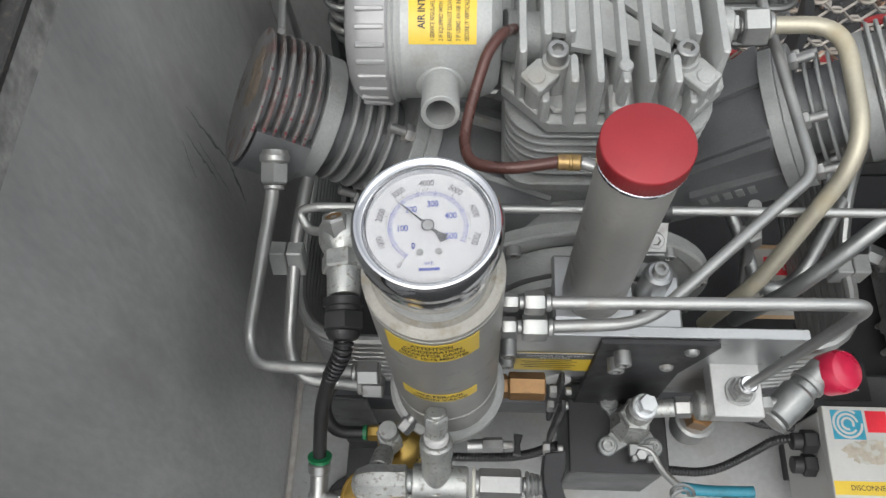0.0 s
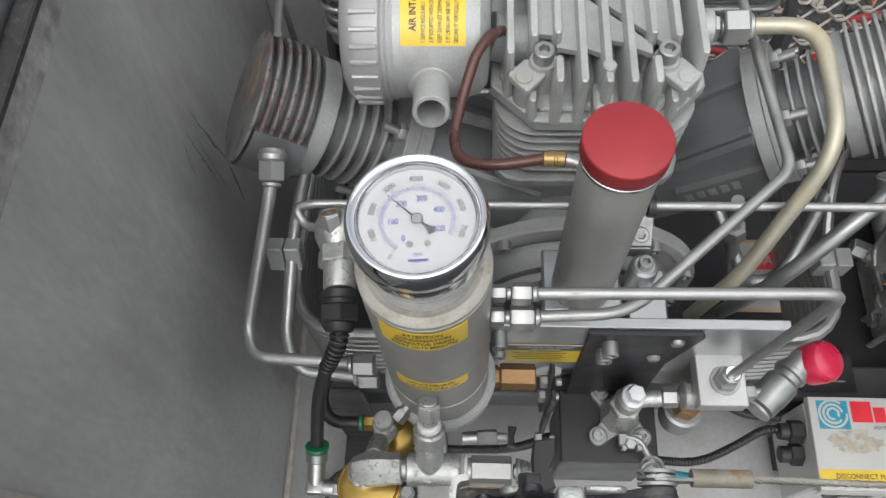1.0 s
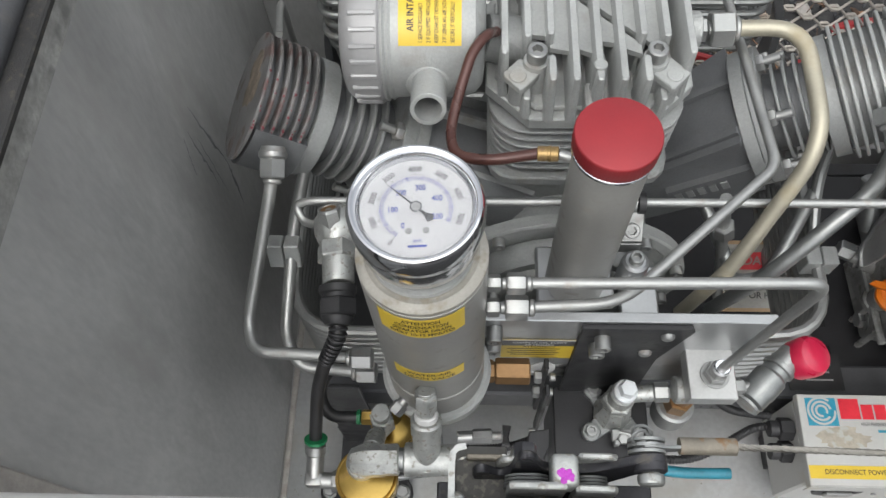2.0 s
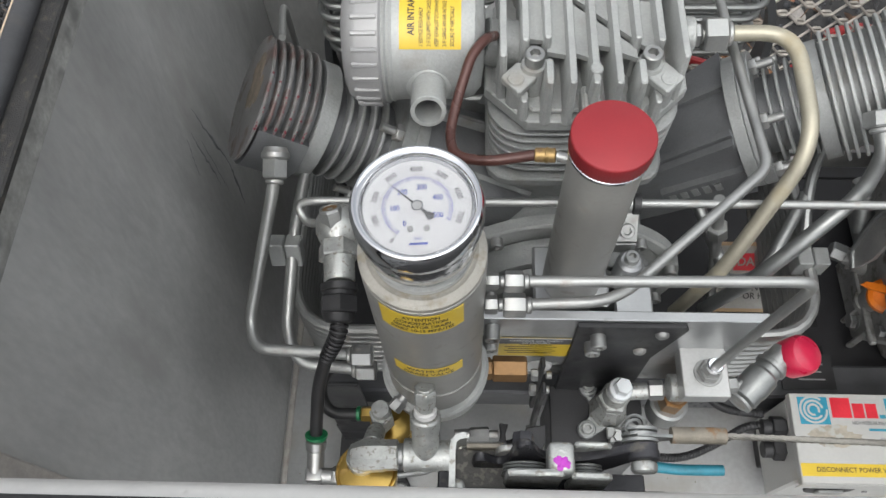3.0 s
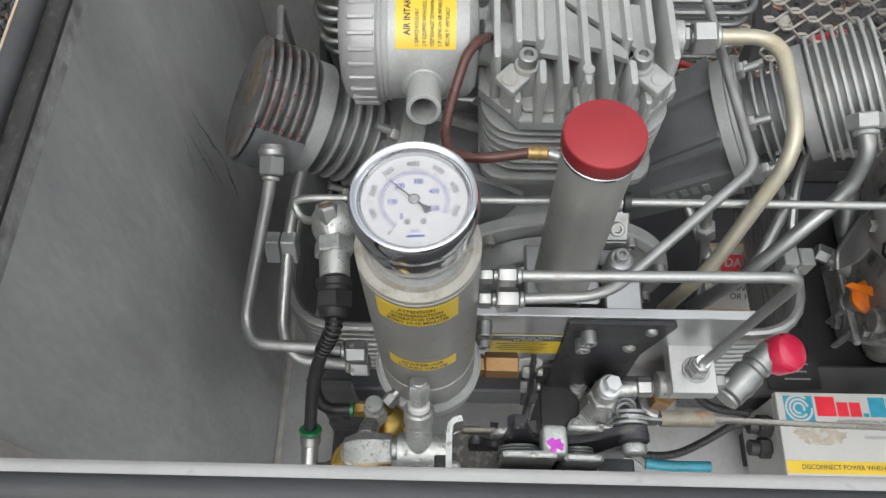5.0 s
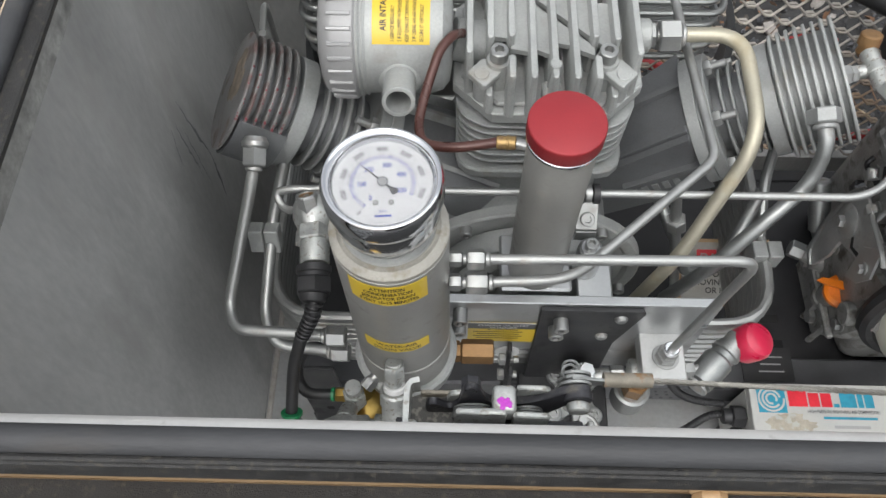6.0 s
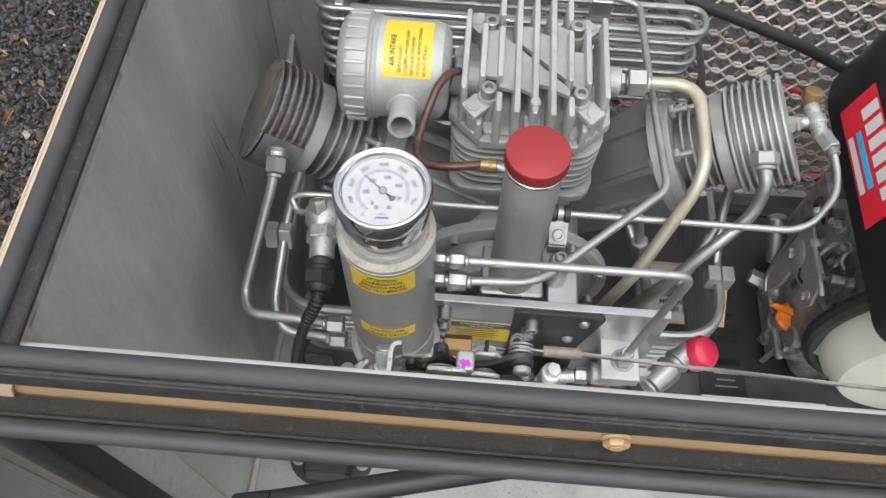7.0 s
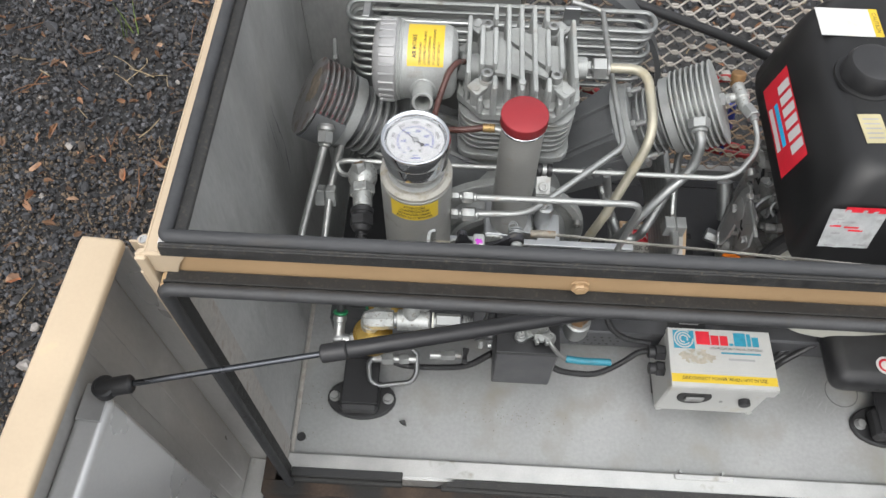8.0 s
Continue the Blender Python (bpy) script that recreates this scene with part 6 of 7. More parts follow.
part("gland", Build().lathe((-0.068, 0.034, 0.4535), (0.06, -1, -0.18), [(0, 0.011), (0.001, 0.0134), (0.006, 0.0134), (0.007, 0.0120), (0.010, 0.0120)], 32).hexa((-0.0675, 0.0245, 0.452), (-0.0668, 0.012, 0.4495), 0.0245, 0.3).lathe((-0.0668, 0.012, 0.4495), (0.02, -1, -0.25), [(0, 0.0115), (0.003, 0.0112), (0.006, 0.0090), (0.0068, 0.006)], 28), BLACK, ps, "black cable gland")
b = Build()
pts = fillet([(-0.0664, 0.008, 0.4480), (-0.0665, 0.000, 0.4440), (-0.0735, -0.008, 0.4300), (-0.0795, -0.0125, 0.4180)], 0.012, 8)
b.tube(pts, 0.0046, 0.0, 12, 1)
rings, last = [], pts[0]
for k in range(1, 60):
    f_at = k / 60 * (len(pts) - 1)
    a, c = pts[int(f_at)], pts[min(int(f_at) + 1, len(pts) - 1)]
    p = a.lerp(c, f_at - int(f_at))
    if (p - last).length > 0.0034:
        last = p
        rings.append(Build().torus(p, c - a, 0.0058 - 0.0012 * k / 60, 0.0014, 16, 6))
relief = part("strain_relief", b, BLACK, ps, "ribbed black bend relief")
for ring in rings:
    part("rib", ring, BLACK, relief)
single("air_hose", Build().tube([(-0.0785, -0.0117, 0.4200), (-0.0875, -0.0260, 0.3950), (-0.0930, -0.0540, 0.3565)], 0.0050, 0.03, 14), BLACK, (-0.093, -0.056, 0.352), "black plastic air hose", "hose")
el = thing("push_fitting", (-0.093, -0.07, 0.32), "nickel push-in elbow with a green ring", "elbow fitting")
part("ring", Build().lathe((-0.0926, -0.0535, 0.3575), (-0.02, -0.72, -0.70), [(0, 0.0052), (0.0003, 0.0090), (0.0022, 0.0090), (0.0030, 0.0070), (0.0055, 0.0068)], 28), GREEN, el, "green release ring")
part("elbow", Build().cyl((-0.0930, -0.0570, 0.3540), (-0.0932, -0.0640, 0.3490), 0.0082, 0.0012).cyl((-0.0932, -0.0635, 0.3492), (-0.0936, -0.0800, 0.3420), 0.0068, 0.0006).box((-0.1008, -0.0880, 0.3345), (-0.0866, -0.0765, 0.3480), 0.0026, segs=2).cyl((-0.0885, -0.0825, 0.3415), (-0.0770, -0.0830, 0.3410), 0.0062, 0.0006), NICKEL, el)
part("nut", Build().hexa((-0.0800, -0.0828, 0.3411), (-0.0700, -0.0832, 0.3408), 0.0140, 0.2).cyl((-0.0700, -0.0832, 0.3408), (-0.0640, -0.0834, 0.3406), 0.0058), NICKEL, el)

# drain tee under the separator
dt = thing("drain_tee", (-0.01, -0.066, 0.37), "mottled zinc drain tee with hexagon fittings", "tee fitting")
r0, rd = Vector((-0.0035, -0.0405, 0.4435)), Vector((-0.016, -0.49, -0.87)).normalized()
part("riser", Build().cyl(r0 - rd * 0.003, r0 + rd * 0.024, 0.0060).hexa(r0 - rd * 0.001, r0 + rd * 0.0150, 0.0142, 0.3), ZINC, dt)
part("tape", Build().cyl(r0 + rd * 0.0185, r0 + rd * 0.0245, 0.0082, 0.001), WHITE, dt, "white thread tape")
tc = Vector((-0.0046, -0.0735, 0.384))
part("tee", Build().cyl(r0 + rd * 0.0245, r0 + rd * 0.0390, 0.0110, 0.0014).cyl(r0 + rd * 0.038, tc, 0.0100, 0.001).lathe(tc + Vector((-0.0165, 0, 0)), (1, 0, 0), [(0, 0.0095), (0.001, 0.0122), (0.007, 0.0124), (0.009, 0.0116), (0.024, 0.0116), (0.0260, 0.0112), (0.037, 0.0112), (0.0385, 0.0098)], 28).lathe(tc + Vector((0, 0, -0.011)), (0, -0.1, 1), [(0, 0.004), (0.003, 0.0085), (0.010, 0.0112), (0.018, 0.0085), (0.021, 0.003)], 20), ZINC, dt)
part("thread", Build().cyl(tc + Vector((-0.021, 0, 0)), tc + Vector((-0.013, 0, 0)), 0.0085), STEEL_DULL, dt)
part("elbow", Build().lathe(tc + Vector((-0.020, 0, 0)), (-1, -0.05, 0), [(0, 0.0104), (0.001, 0.0116), (0.010, 0.0116), (0.012, 0.0124), (0.026, 0.0124), (0.035, 0.0090), (0.038, 0.004), (0.0385, 0)], 8, 0.39).cyl(tc + Vector((-0.048, -0.002, -0.004)), tc + Vector((-0.049, -0.003, -0.024)), 0.0115), ZINC, dt, sharp=25)
part("washer", Build().cyl(tc + Vector((0.0245, 0, 0)), tc + Vector((0.0268, 0, 0)), 0.0108), CREAM_PLASTIC, dt)
part("reducer", Build().hexa(tc + Vector((0.0290, 0, 0)), tc + Vector((0.0580, 0, 0)), 0.0178, 0.2).cyl(tc + Vector((0.025, 0, 0)), tc + Vector((0.030, 0, 0)), 0.0085), NICKEL, dt)
b = Build().cyl(tc + Vector((0.059, 0, 0)), tc + Vector((0.076, 0, 0)), 0.0050)
for k in range(4):
    b.torus(tc + Vector((0.0622 + k * 0.0032, 0, 0)), (1, 0, 0), 0.0078 - 0.0008 * k, 0.0014, 24, 6)
part("stem", b, NICKEL, dt)
kc = tc + Vector((0.074, 0.004, 0))
part("knob", Build().prism([kc + Vector((0, 0.016, 0.010)), kc + Vector((0.014, 0.018, 0.011)), kc + Vector((0.014, 0.006, 0.013)), kc + Vector((0.010, -0.004, 0.013)), kc + Vector((0.014, -0.016, 0.011)), kc + Vector((0.002, -0.020, 0.009)), kc + Vector((-0.002, -0.006, 0.013)), kc + Vector((-0.002, 0.006, 0.013))], (0, 0, -0.024), 0.0012), BLACK, dt, "black wing knob")

# gold coloured drain pots
dp = thing("drain_pot", (-0.05, -0.076, 0.33), "shiny brass drain valve pot", "drain valve")
part("pot", Build().lathe((-0.0500, -0.083, 0.371), (0, -0.12, -1), [(0, 0.012), (0.002, 0.0205), (0.006, 0.0225), (0.022, 0.0225), (0.026, 0.020), (0.034, 0.016), (0.034, 0)], 40), BRASS, dp)
part("rim", Build().torus((-0.0500, -0.0835, 0.366), (0, -0.12, -1), 0.0222, 0.0014, 48, 8), BRASS, dp)
dp = thing("drain_pot", (-0.04, -0.03, 0.30), "round brass valve body with zinc fittings", "drain valve")
part("pot", Build().lathe((-0.036, -0.034, 0.335), (0, -0.3, -1), [(-0.008, 0.0), (-0.007, 0.008), (0, 0.0145), (0.008, 0.0185), (0.020, 0.0185), (0.024, 0.015), (0.024, 0)], 36), BRASS, dp)
part("fitting", Build().cyl((-0.042, -0.036, 0.372), (-0.042, -0.040, 0.342), 0.0072).hexa((-0.042, -0.038, 0.364), (-0.042, -0.041, 0.346), 0.017, 0.2).cyl((-0.045, -0.052, 0.362), (-0.046, -0.066, 0.380), 0.0075), ZINC, dp)
part("side_nut", Build().hexa((-0.062, -0.030, 0.330), (-0.050, -0.030, 0.330), 0.011), BRASS, dp)
part("ring", Build().cyl((-0.066, -0.030, 0.330), (-0.0625, -0.030, 0.330), 0.0062), GREEN, dp, "green release ring")
single("air_hose", Build().tube([(-0.065, -0.030, 0.330), (-0.090, -0.030, 0.328), (-0.098, -0.012, 0.340), (-0.088, 0.006, 0.350), (-0.074, 0.010, 0.335)], 0.005, 0.014, 12), BLACK, (-0.065, -0.03, 0.33), "black looped plastic air hose", "hose")
lv = thing("lower_valve", (0.0, -0.04, 0.12), "nickel valve with a bent wire handle", "valve")
lv.location, lv.scale = (-0.0039, -0.0028, 0.0225), (1.09, 1.09, 1.09)
part("body", Build().hexa((-0.055, -0.035, 0.165), (-0.038, -0.034, 0.165), 0.016).cyl((-0.068, -0.035, 0.165), (-0.005, -0.033, 0.165), 0.006).hexa((-0.03, -0.034, 0.165), (-0.016, -0.033, 0.165), 0.014), NICKEL, lv)
part("handle", Build().tube([(-0.068, -0.034, 0.164), (-0.074, -0.040, 0.158), (-0.072, -0.060, 0.142), (-0.060, -0.066, 0.137), (-0.012, -0.060, 0.142), (-0.004, -0.050, 0.150), (-0.005, -0.024, 0.166), (-0.012, -0.020, 0.169)], 0.0038, 0.009, 12), TOOL_STEEL, lv)
part("outlet", Build().cyl((0.014, -0.028, 0.170), (0.030, -0.027, 0.170), 0.006).hexa((0.030, -0.027, 0.170), (0.050, -0.026, 0.170), 0.013).cyl((0.050, -0.026, 0.170), (0.060, -0.026, 0.170), 0.004), NICKEL, lv)
part("wing", Build().prism([(0.060, -0.036, 0.164), (0.068, -0.037, 0.164), (0.067, -0.027, 0.164), (0.070, -0.017, 0.164), (0.061, -0.016, 0.164), (0.062, -0.027, 0.164)], (0, 0, 0.014), 0.0012), BLACK, lv, "black wing knob")
ribbed([(-0.075, 0.030, 0.060), (-0.045, 0.006, 0.040), (0.000, 0.004, 0.040), (0.070, 0.004, 0.050), (0.1075, 0.008, 0.105)], 0.0052, 0.03, "black corrugated hose along the floor", "hose", "hose")

# ---------------------------------------------------------------- base frame and rubber mounts
frame_thing = thing("base_frame", (0.3, 0.1, 0.05), "black painted steel engine base frame", "base frame")
part("front_beam", Build().box((-0.150, 0.055, 0.045), (0.98, 0.095, 0.098), 0.003), BOX_DARK, frame_thing)
for k in range(21):
    hx, hz = 0.235 + 0.012 * (k % 7) + 0.004 * (k // 7 % 2), 0.056 + 0.012 * (k // 7)
    part("hole", Build().cyl((hx, 0.0546, hz), (hx, 0.0552, hz), 0.0022, n=10), INK, frame_thing, "small round hole")
part("deck", Build().box((-0.150, 0.0955, 0.060), (0.98, 0.36, 0.075), 0.002), BLACK_STEEL, frame_thing)
part("rear_beam", Build().box((-0.150, 0.3605, 0.045), (0.98, 0.380, 0.0745), 0.002), BLACK_STEEL, frame_thing)
for k in range(5):
    part("slot", Build().box((0.385, 0.115 + 0.034 * k, 0.0748), (0.448, 0.126 + 0.034 * k, 0.0756), 0.0003), GUARD_SLOT, frame_thing, "dark slot in the deck")


def rubber_mount(x, y):
    t = thing("rubber_mount", (x, y, 0), "black rubber foot with a steel bracket", "rubber mount", "rubber mounts")
    pts = [(x + 0.055 * math.cos(a) * (1 if abs(math.cos(a)) > 0 else 1), y + 0.034 * math.sin(a), 0.0005) for a in [2 * math.pi * i / 28 for i in range(28)]]
    part("base", Build().prism(pts, (0, 0, 0.011), 0.002), BLACK, t)
    part("block", Build().box((x - 0.032, y - 0.028, 0.0116), (x + 0.030, y + 0.022, 0.040), 0.006), BLACK, t)
    part("bracket", Build().box((x - 0.028, y - 0.020, 0.0402), (x + 0.028, y + 0.082, 0.0448), 0.001), BLACK_STEEL, t)
    part("upright", Build().box((x - 0.020, y + 0.050, 0.0985), (x + 0.022, y + 0.054, 0.28), 0.001).box((x - 0.024, y + 0.0525, 0.044), (x + 0.024, y + 0.0565, 0.11), 0.001), BLACK_STEEL, t)
    part("hole", Build().cyl((x + 0.002, y + 0.0490, 0.150), (x + 0.002, y + 0.0502, 0.150), 0.0045, n=16), GUARD_SLOT, t, "dark round hole")
    for s in (-1, 1):
        part("bolt", Build().cyl((x + s * 0.043, y, 0.0114), (x + s * 0.043, y, 0.0135), 0.009).hexa((x + s * 0.043, y, 0.0135), (x + s * 0.043, y, 0.0205), 0.013), NICKEL, t)
    return t


m1 = rubber_mount(-0.096, -0.042)
copy_thing(m1, pose(0.745, -0.042, 0))
single("floor_plug", Build().cyl((-0.1855, -0.108, 0.0002), (-0.1855, -0.108, 0.0035), 0.007), BLACK, (-0.193, -0.088, 0), "round black plug in the floor", "plug")
single("leaf", Build().add([(-0.034, -0.074, 0.002), (-0.029, -0.080, 0.006), (-0.020, -0.083, 0.002), (-0.024, -0.073, 0.005)], [[0, 1, 2], [0, 2, 3]]), BLACK, (0.006, -0.084, 0), "small dead leaf on the floor", "leaf")

# ---------------------------------------------------------------- control box
cb = thing("control_box", (0.45, 0.0, 0), "pale grey steel control box with a coloured logo", "control box")
cb.location, cb.scale = (0.437, -0.0145, 0.0385), (0.968, 0.968, 0.968)
for x in (0.395, 0.515):
    part("foot", Build().box((x - 0.008, 0.010, -0.0395), (x + 0.008, 0.050, -0.0002), 0.001), BLACK_STEEL, cb)
part("case", Build().box((0.378, -0.030, 0.0), (0.534, 0.060, 0.104), 0.0025), BOX_GREY, cb)
part("lid", Build().prism([(0.376, -0.034, 0.1045), (0.537, -0.034, 0.1045), (0.535, 0.062, 0.1045), (0.378, 0.062, 0.1045)], (0, 0, 0.0115), 0.001), BOX_GREY, cb, "lift-off lid with printed logo")
tp = flat((0.4565, 0.014, 0.1162), (1, 0, 0), (0, 1, 0))
part("stripe", sheet(lambda x, y, z: tp(x, y - 0.034, z), 0.158, 0.0135, 0.0002), YELLOW, cb, "yellow warning stripe")
lettering("text", "DISCONNECT POWER WHEN NOT IN USE", 0.0072, lambda x, y, z: tp(x, y - 0.034, z + 0.0004), INK, cb, stretch=0.92, bold=0.00005)
b = Build()
for k in range(3):
    rr = 0.0045 + 0.0042 * k
    for i in range(26):
        a, c = radians(-30 + 12 * i + 40 * k), radians(-30 + 12 * (i + 1) + 40 * k)
        q = [(r * math.cos(t), r * math.sin(t)) for r, t in ((rr, a), (rr + 0.0024, a), (rr + 0.0024, c), (rr, c))]
        b.add([tp(-0.055 + x, 0.030 + y, 0.0003) for x, y in q], [[0, 1, 2, 3]])
part("logo_patch", sheet(lambda u, v, z: tp(u - 0.055, v + 0.029, z + 0.0001), 0.032, 0.030, 0.0001), INK_TEAL, cb, "teal logo patch")
part("logo_mark", b, BOX_GREY, cb, "pale spiral mark")
x = -0.036
for w, h, m in ((0.021, 0.022, INK_RED), (0.012, 0.016, INK_RED), (0.012, 0.016, INK_RED), (0.006, 0.004, INK_TEAL), (0.018, 0.022, INK_TEAL), (0.006, 0.021, INK_TEAL), (0.010, 0.016, INK_TEAL)):
    part("logo_bar", sheet(lambda u, v, z, x=x, w=w, h=h: tp(x + w / 2 + u, 0.0215 + h / 2 + v, z + 0.0002), w, h, 0.0002), m, cb)
    x += w + 0.0018
random.seed(8)
pts = []
for i in range(40):
    t = 2 * math.pi * i / 40
    r = 1 + 0.35 * noise.noise((math.cos(t) * 1.6, math.sin(t) * 1.6, 4.2)) + 0.12 * random.uniform(-1, 1)
    pts.append(tp(-0.040 + 0.026 * r * math.cos(t), 0.001 + 0.013 * r * math.sin(t), 0.0004))
part("stain", Build().prism(pts, (0, 0, 0.0001)), OLD_GLUE, cb, "patch of old tan glue")
lettering("text", "HIGH PRESSURE BREATHING AIR COMPRESSORS", 0.0052, lambda x, y, z: tp(x + 0.024, y + 0.0160, z + 0.0003), INK_SOFT, cb, stretch=0.72, bold=0.00008)
part("text_bar", sheet(lambda u, v, z: tp(u + 0.030, v + 0.009, z + 0.0002), 0.060, 0.0028, 0.0001), INK_TEAL, cb)
part("text_bar", sheet(lambda u, v, z: tp(u + 0.030, v - 0.001, z + 0.0002), 0.040, 0.0034, 0.0001), INK_GREY, cb)
part("switch", Build().lathe((0.424, -0.0302, 0.066), (0, -1, 0), [(0, 0.026), (0.002, 0.026), (0.002, 0)], 32), INK, cb, "round black switch bezel")
part("toggle", Build().box((0.410, -0.036, 0.058), (0.438, -0.0325, 0.072), 0.001), NICKEL, cb)
part("knob", Build().cyl((0.502, -0.0302, 0.062), (0.502, -0.040, 0.062), 0.009, 0.001), BLACK, cb, "small black knob")
part("screw", Build().cyl((0.470, -0.0302, 0.050), (0.470, -0.032, 0.050), 0.003), INK_GREY, cb)
part("lid_lip", Build().box((0.3765, -0.0352, 0.0925), (0.5365, -0.0342, 0.1150), 0.0004), BOX_GREY, cb)
for x in (0.384, 0.529):
    part("tab", Build().box((x - 0.004, -0.0318, 0.0005), (x + 0.004, -0.0302, 0.010), 0.0005), BOX_GREY, cb)
part("gland", Build().hexa((0.3775, 0.008, 0.078), (0.364, 0.008, 0.078), 0.021).cyl((0.364, 0.008, 0.078), (0.354, 0.008, 0.078), 0.009), BLACK, cb, "black cable gland")
part("gland", Build().hexa((0.3775, 0.03, 0.090), (0.362, 0.03, 0.090), 0.022).cyl((0.362, 0.03, 0.090), (0.352, 0.03, 0.090), 0.009), BLACK, cb, "black cable gland")

# ---------------------------------------------------------------- latch and wire rope
latch = thing("latch", (0.06, -0.128, 0.66), "dark rotary latch with a zinc spring plate", "latch")


def bent_strip(pts, z0, z1, thick):
    """A flat strip standing on edge along a bent line of (x, y) points."""
    path = [Vector((x, y, 0)) for x, y in pts]
    sides = ([], [])
    for k, p in enumerate(path):
        d = (path[min(k + 1, len(path) - 1)] - path[max(k - 1, 0)]).normalized()
        q = Vector((-d.y, d.x, 0)) * thick / 2
        sides[0].append((p.x + q.x, p.y + q.y, z0))
        sides[1].append((p.x - q.x, p.y - q.y, z0))
    n = len(path)
    low = sides[0] + sides[1]
    top = [(x, y, z1) for x, y, _ in low]
    m = 2 * n
    f = []
    for k in range(n - 1):
        a, c, e, g = k, k + 1, n + k + 1, n + k
        f += [[a, c, e, g], [m + a, m + g, m + e, m + c], [a, m + a, m + c, c], [g, e, m + e, m + g]]
    f += [[0, n, m + n, m], [n - 1, m + n - 1, m + 2 * n - 1, 2 * n - 1]]
    return Build().add(low + top, f)


part("plate", Build().box((0.014, -0.1395, 0.628), (0.104, -0.1375, 0.6490), 0.0006).box((0.014, -0.1375, 0.628), (0.100, -0.1280, 0.630), 0.0006), LATCH_BLACK, latch)
part("hook", bent_strip([(0.0206, -0.1400), (0.0206, -0.1330), (0.0206, -0.1262), (0.0211, -0.1228), (0.0227, -0.1211), (0.0258, -0.1204)], 0.6500, 0.6640, 0.0024), ZINC, latch, "mottled bent zinc bracket")
part("hook_foot", Build().lathe((0.0225, -0.1385, 0.6560), (0, -0.3, 1), [(0, 0.0030), (0.004, 0.0030), (0.005, 0.0022), (0.0052, 0)], 18), ZINC, latch)
part("base_wedge", Build().prism([(0.0216, -0.1400, 0.640), (0.0216, -0.1224, 0.640), (0.0255, -0.1210, 0.640), (0.0380, -0.1215, 0.640), (0.0420, -0.1320, 0.640), (0.0420, -0.1400, 0.640)], (0, 0, 0.004), 0.0005), LATCH_WORN, latch, "mottled dark base plate")


def upright(profile, y0, y1, lean=0.0, bevel=0.0006):
    """A plate standing in the x-z plane between two depths; its top may lean back."""
    return Build().prism([(x, y0 + lean * (z - 0.65), z) for x, z in profile], (0, y1 - y0, 0), bevel)


def curve(knots, steps=5):
    """A smooth line through (x, z) knots."""
    out = []
    for k in range(len(knots) - 1):
        p = [Vector(knots[max(0, min(len(knots) - 1, k + d))]) for d in (-1, 0, 1, 2)]
        for i in range(steps):
            t = i / steps
            v = 0.5 * (2 * p[1] + (p[2] - p[0]) * t + (2 * p[0] - 5 * p[1] + 4 * p[2] - p[3]) * t * t + (3 * p[1] - p[0] - 3 * p[2] + p[3]) * t ** 3)
            out.append((v.x, v.y))
    return out + [knots[-1]]


part("back_bar", Build().box((0.0258, -0.1222, 0.6380), (0.0400, -0.1200, 0.6480), 0.0005), FERRULE, latch, "brownish worn bar")
part("cam", upright(curve([(0.0290, 0.6420), (0.0282, 0.6480), (0.0292, 0.6515), (0.0325, 0.6520), (0.0360, 0.6490), (0.0395, 0.6480), (0.0428, 0.6520), (0.0438, 0.6600), (0.0452, 0.6670), (0.0485, 0.6690), (0.0515, 0.6665), (0.0545, 0.6590), (0.0600, 0.6540)]) + [(0.0600, 0.6320), (0.0400, 0.6320)], -0.1282, -0.1250, 0.14), LATCH_BLACK, latch)
part("cam_pin", Build().hexa((0.0479, -0.1243, 0.6610), (0.0479, -0.1185, 0.6610), 0.0075, 0.2), LATCH_BLACK, latch)
part("arm", upright(curve([(0.0630, 0.6560), (0.0700, 0.6570), (0.0780, 0.6610), (0.0860, 0.6675), (0.0920, 0.6705), (0.0965, 0.6695), (0.0982, 0.6655), (0.0965, 0.6610), (0.0900, 0.6560), (0.0800, 0.6450)]) + [(0.0760, 0.6320), (0.0630, 0.6320)], -0.1290, -0.1255, 0.14), LATCH_BLACK, latch)
for cx, rr in ((0.0490, 0.0088), (0.0725, 0.0068)):
    spring = part("spring_drum", Build().cyl((cx, -0.1332, 0.6510), (cx, -0.1288, 0.6510), rr * 0.86, 0.0006, 28), LATCH_BLACK, latch)
    for k in range(4):
        part("coil", Build().torus((cx, -0.1332 + 0.0013 * k, 0.6510), (0, 1, 0), rr - 0.0002 * k, 0.0005, 40, 6), STEEL_DULL, spring)
part("flat", upright(curve([(0.0408, 0.6580), (0.0412, 0.6640), (0.0435, 0.6668), (0.0600, 0.6672), (0.0628, 0.6655)], 3) + [(0.0628, 0.6400), (0.0408, 0.6400)], -0.1358, -0.1332), ZINC, latch)
part("flat", upright([(0.0655, 0.6400), (0.0655, 0.6640), (0.0670, 0.6650), (0.0795, 0.6638), (0.0810, 0.6620), (0.0810, 0.6400)], -0.1362, -0.1336), ZINC, latch)
part("flat", upright([(0.0672, 0.6400), (0.0672, 0.6650), (0.0685, 0.6660), (0.0790, 0.6655), (0.0815, 0.6635), (0.0815, 0.6400)], -0.1247, -0.1224), ZINC, latch)
part("flat", upright(curve([(0.0375, 0.6480), (0.0385, 0.6530), (0.0410, 0.6555), (0.0440, 0.6560)], 4) + [(0.0440, 0.6400), (0.0375, 0.6400)], -0.1245, -0.1220), ZINC, latch)
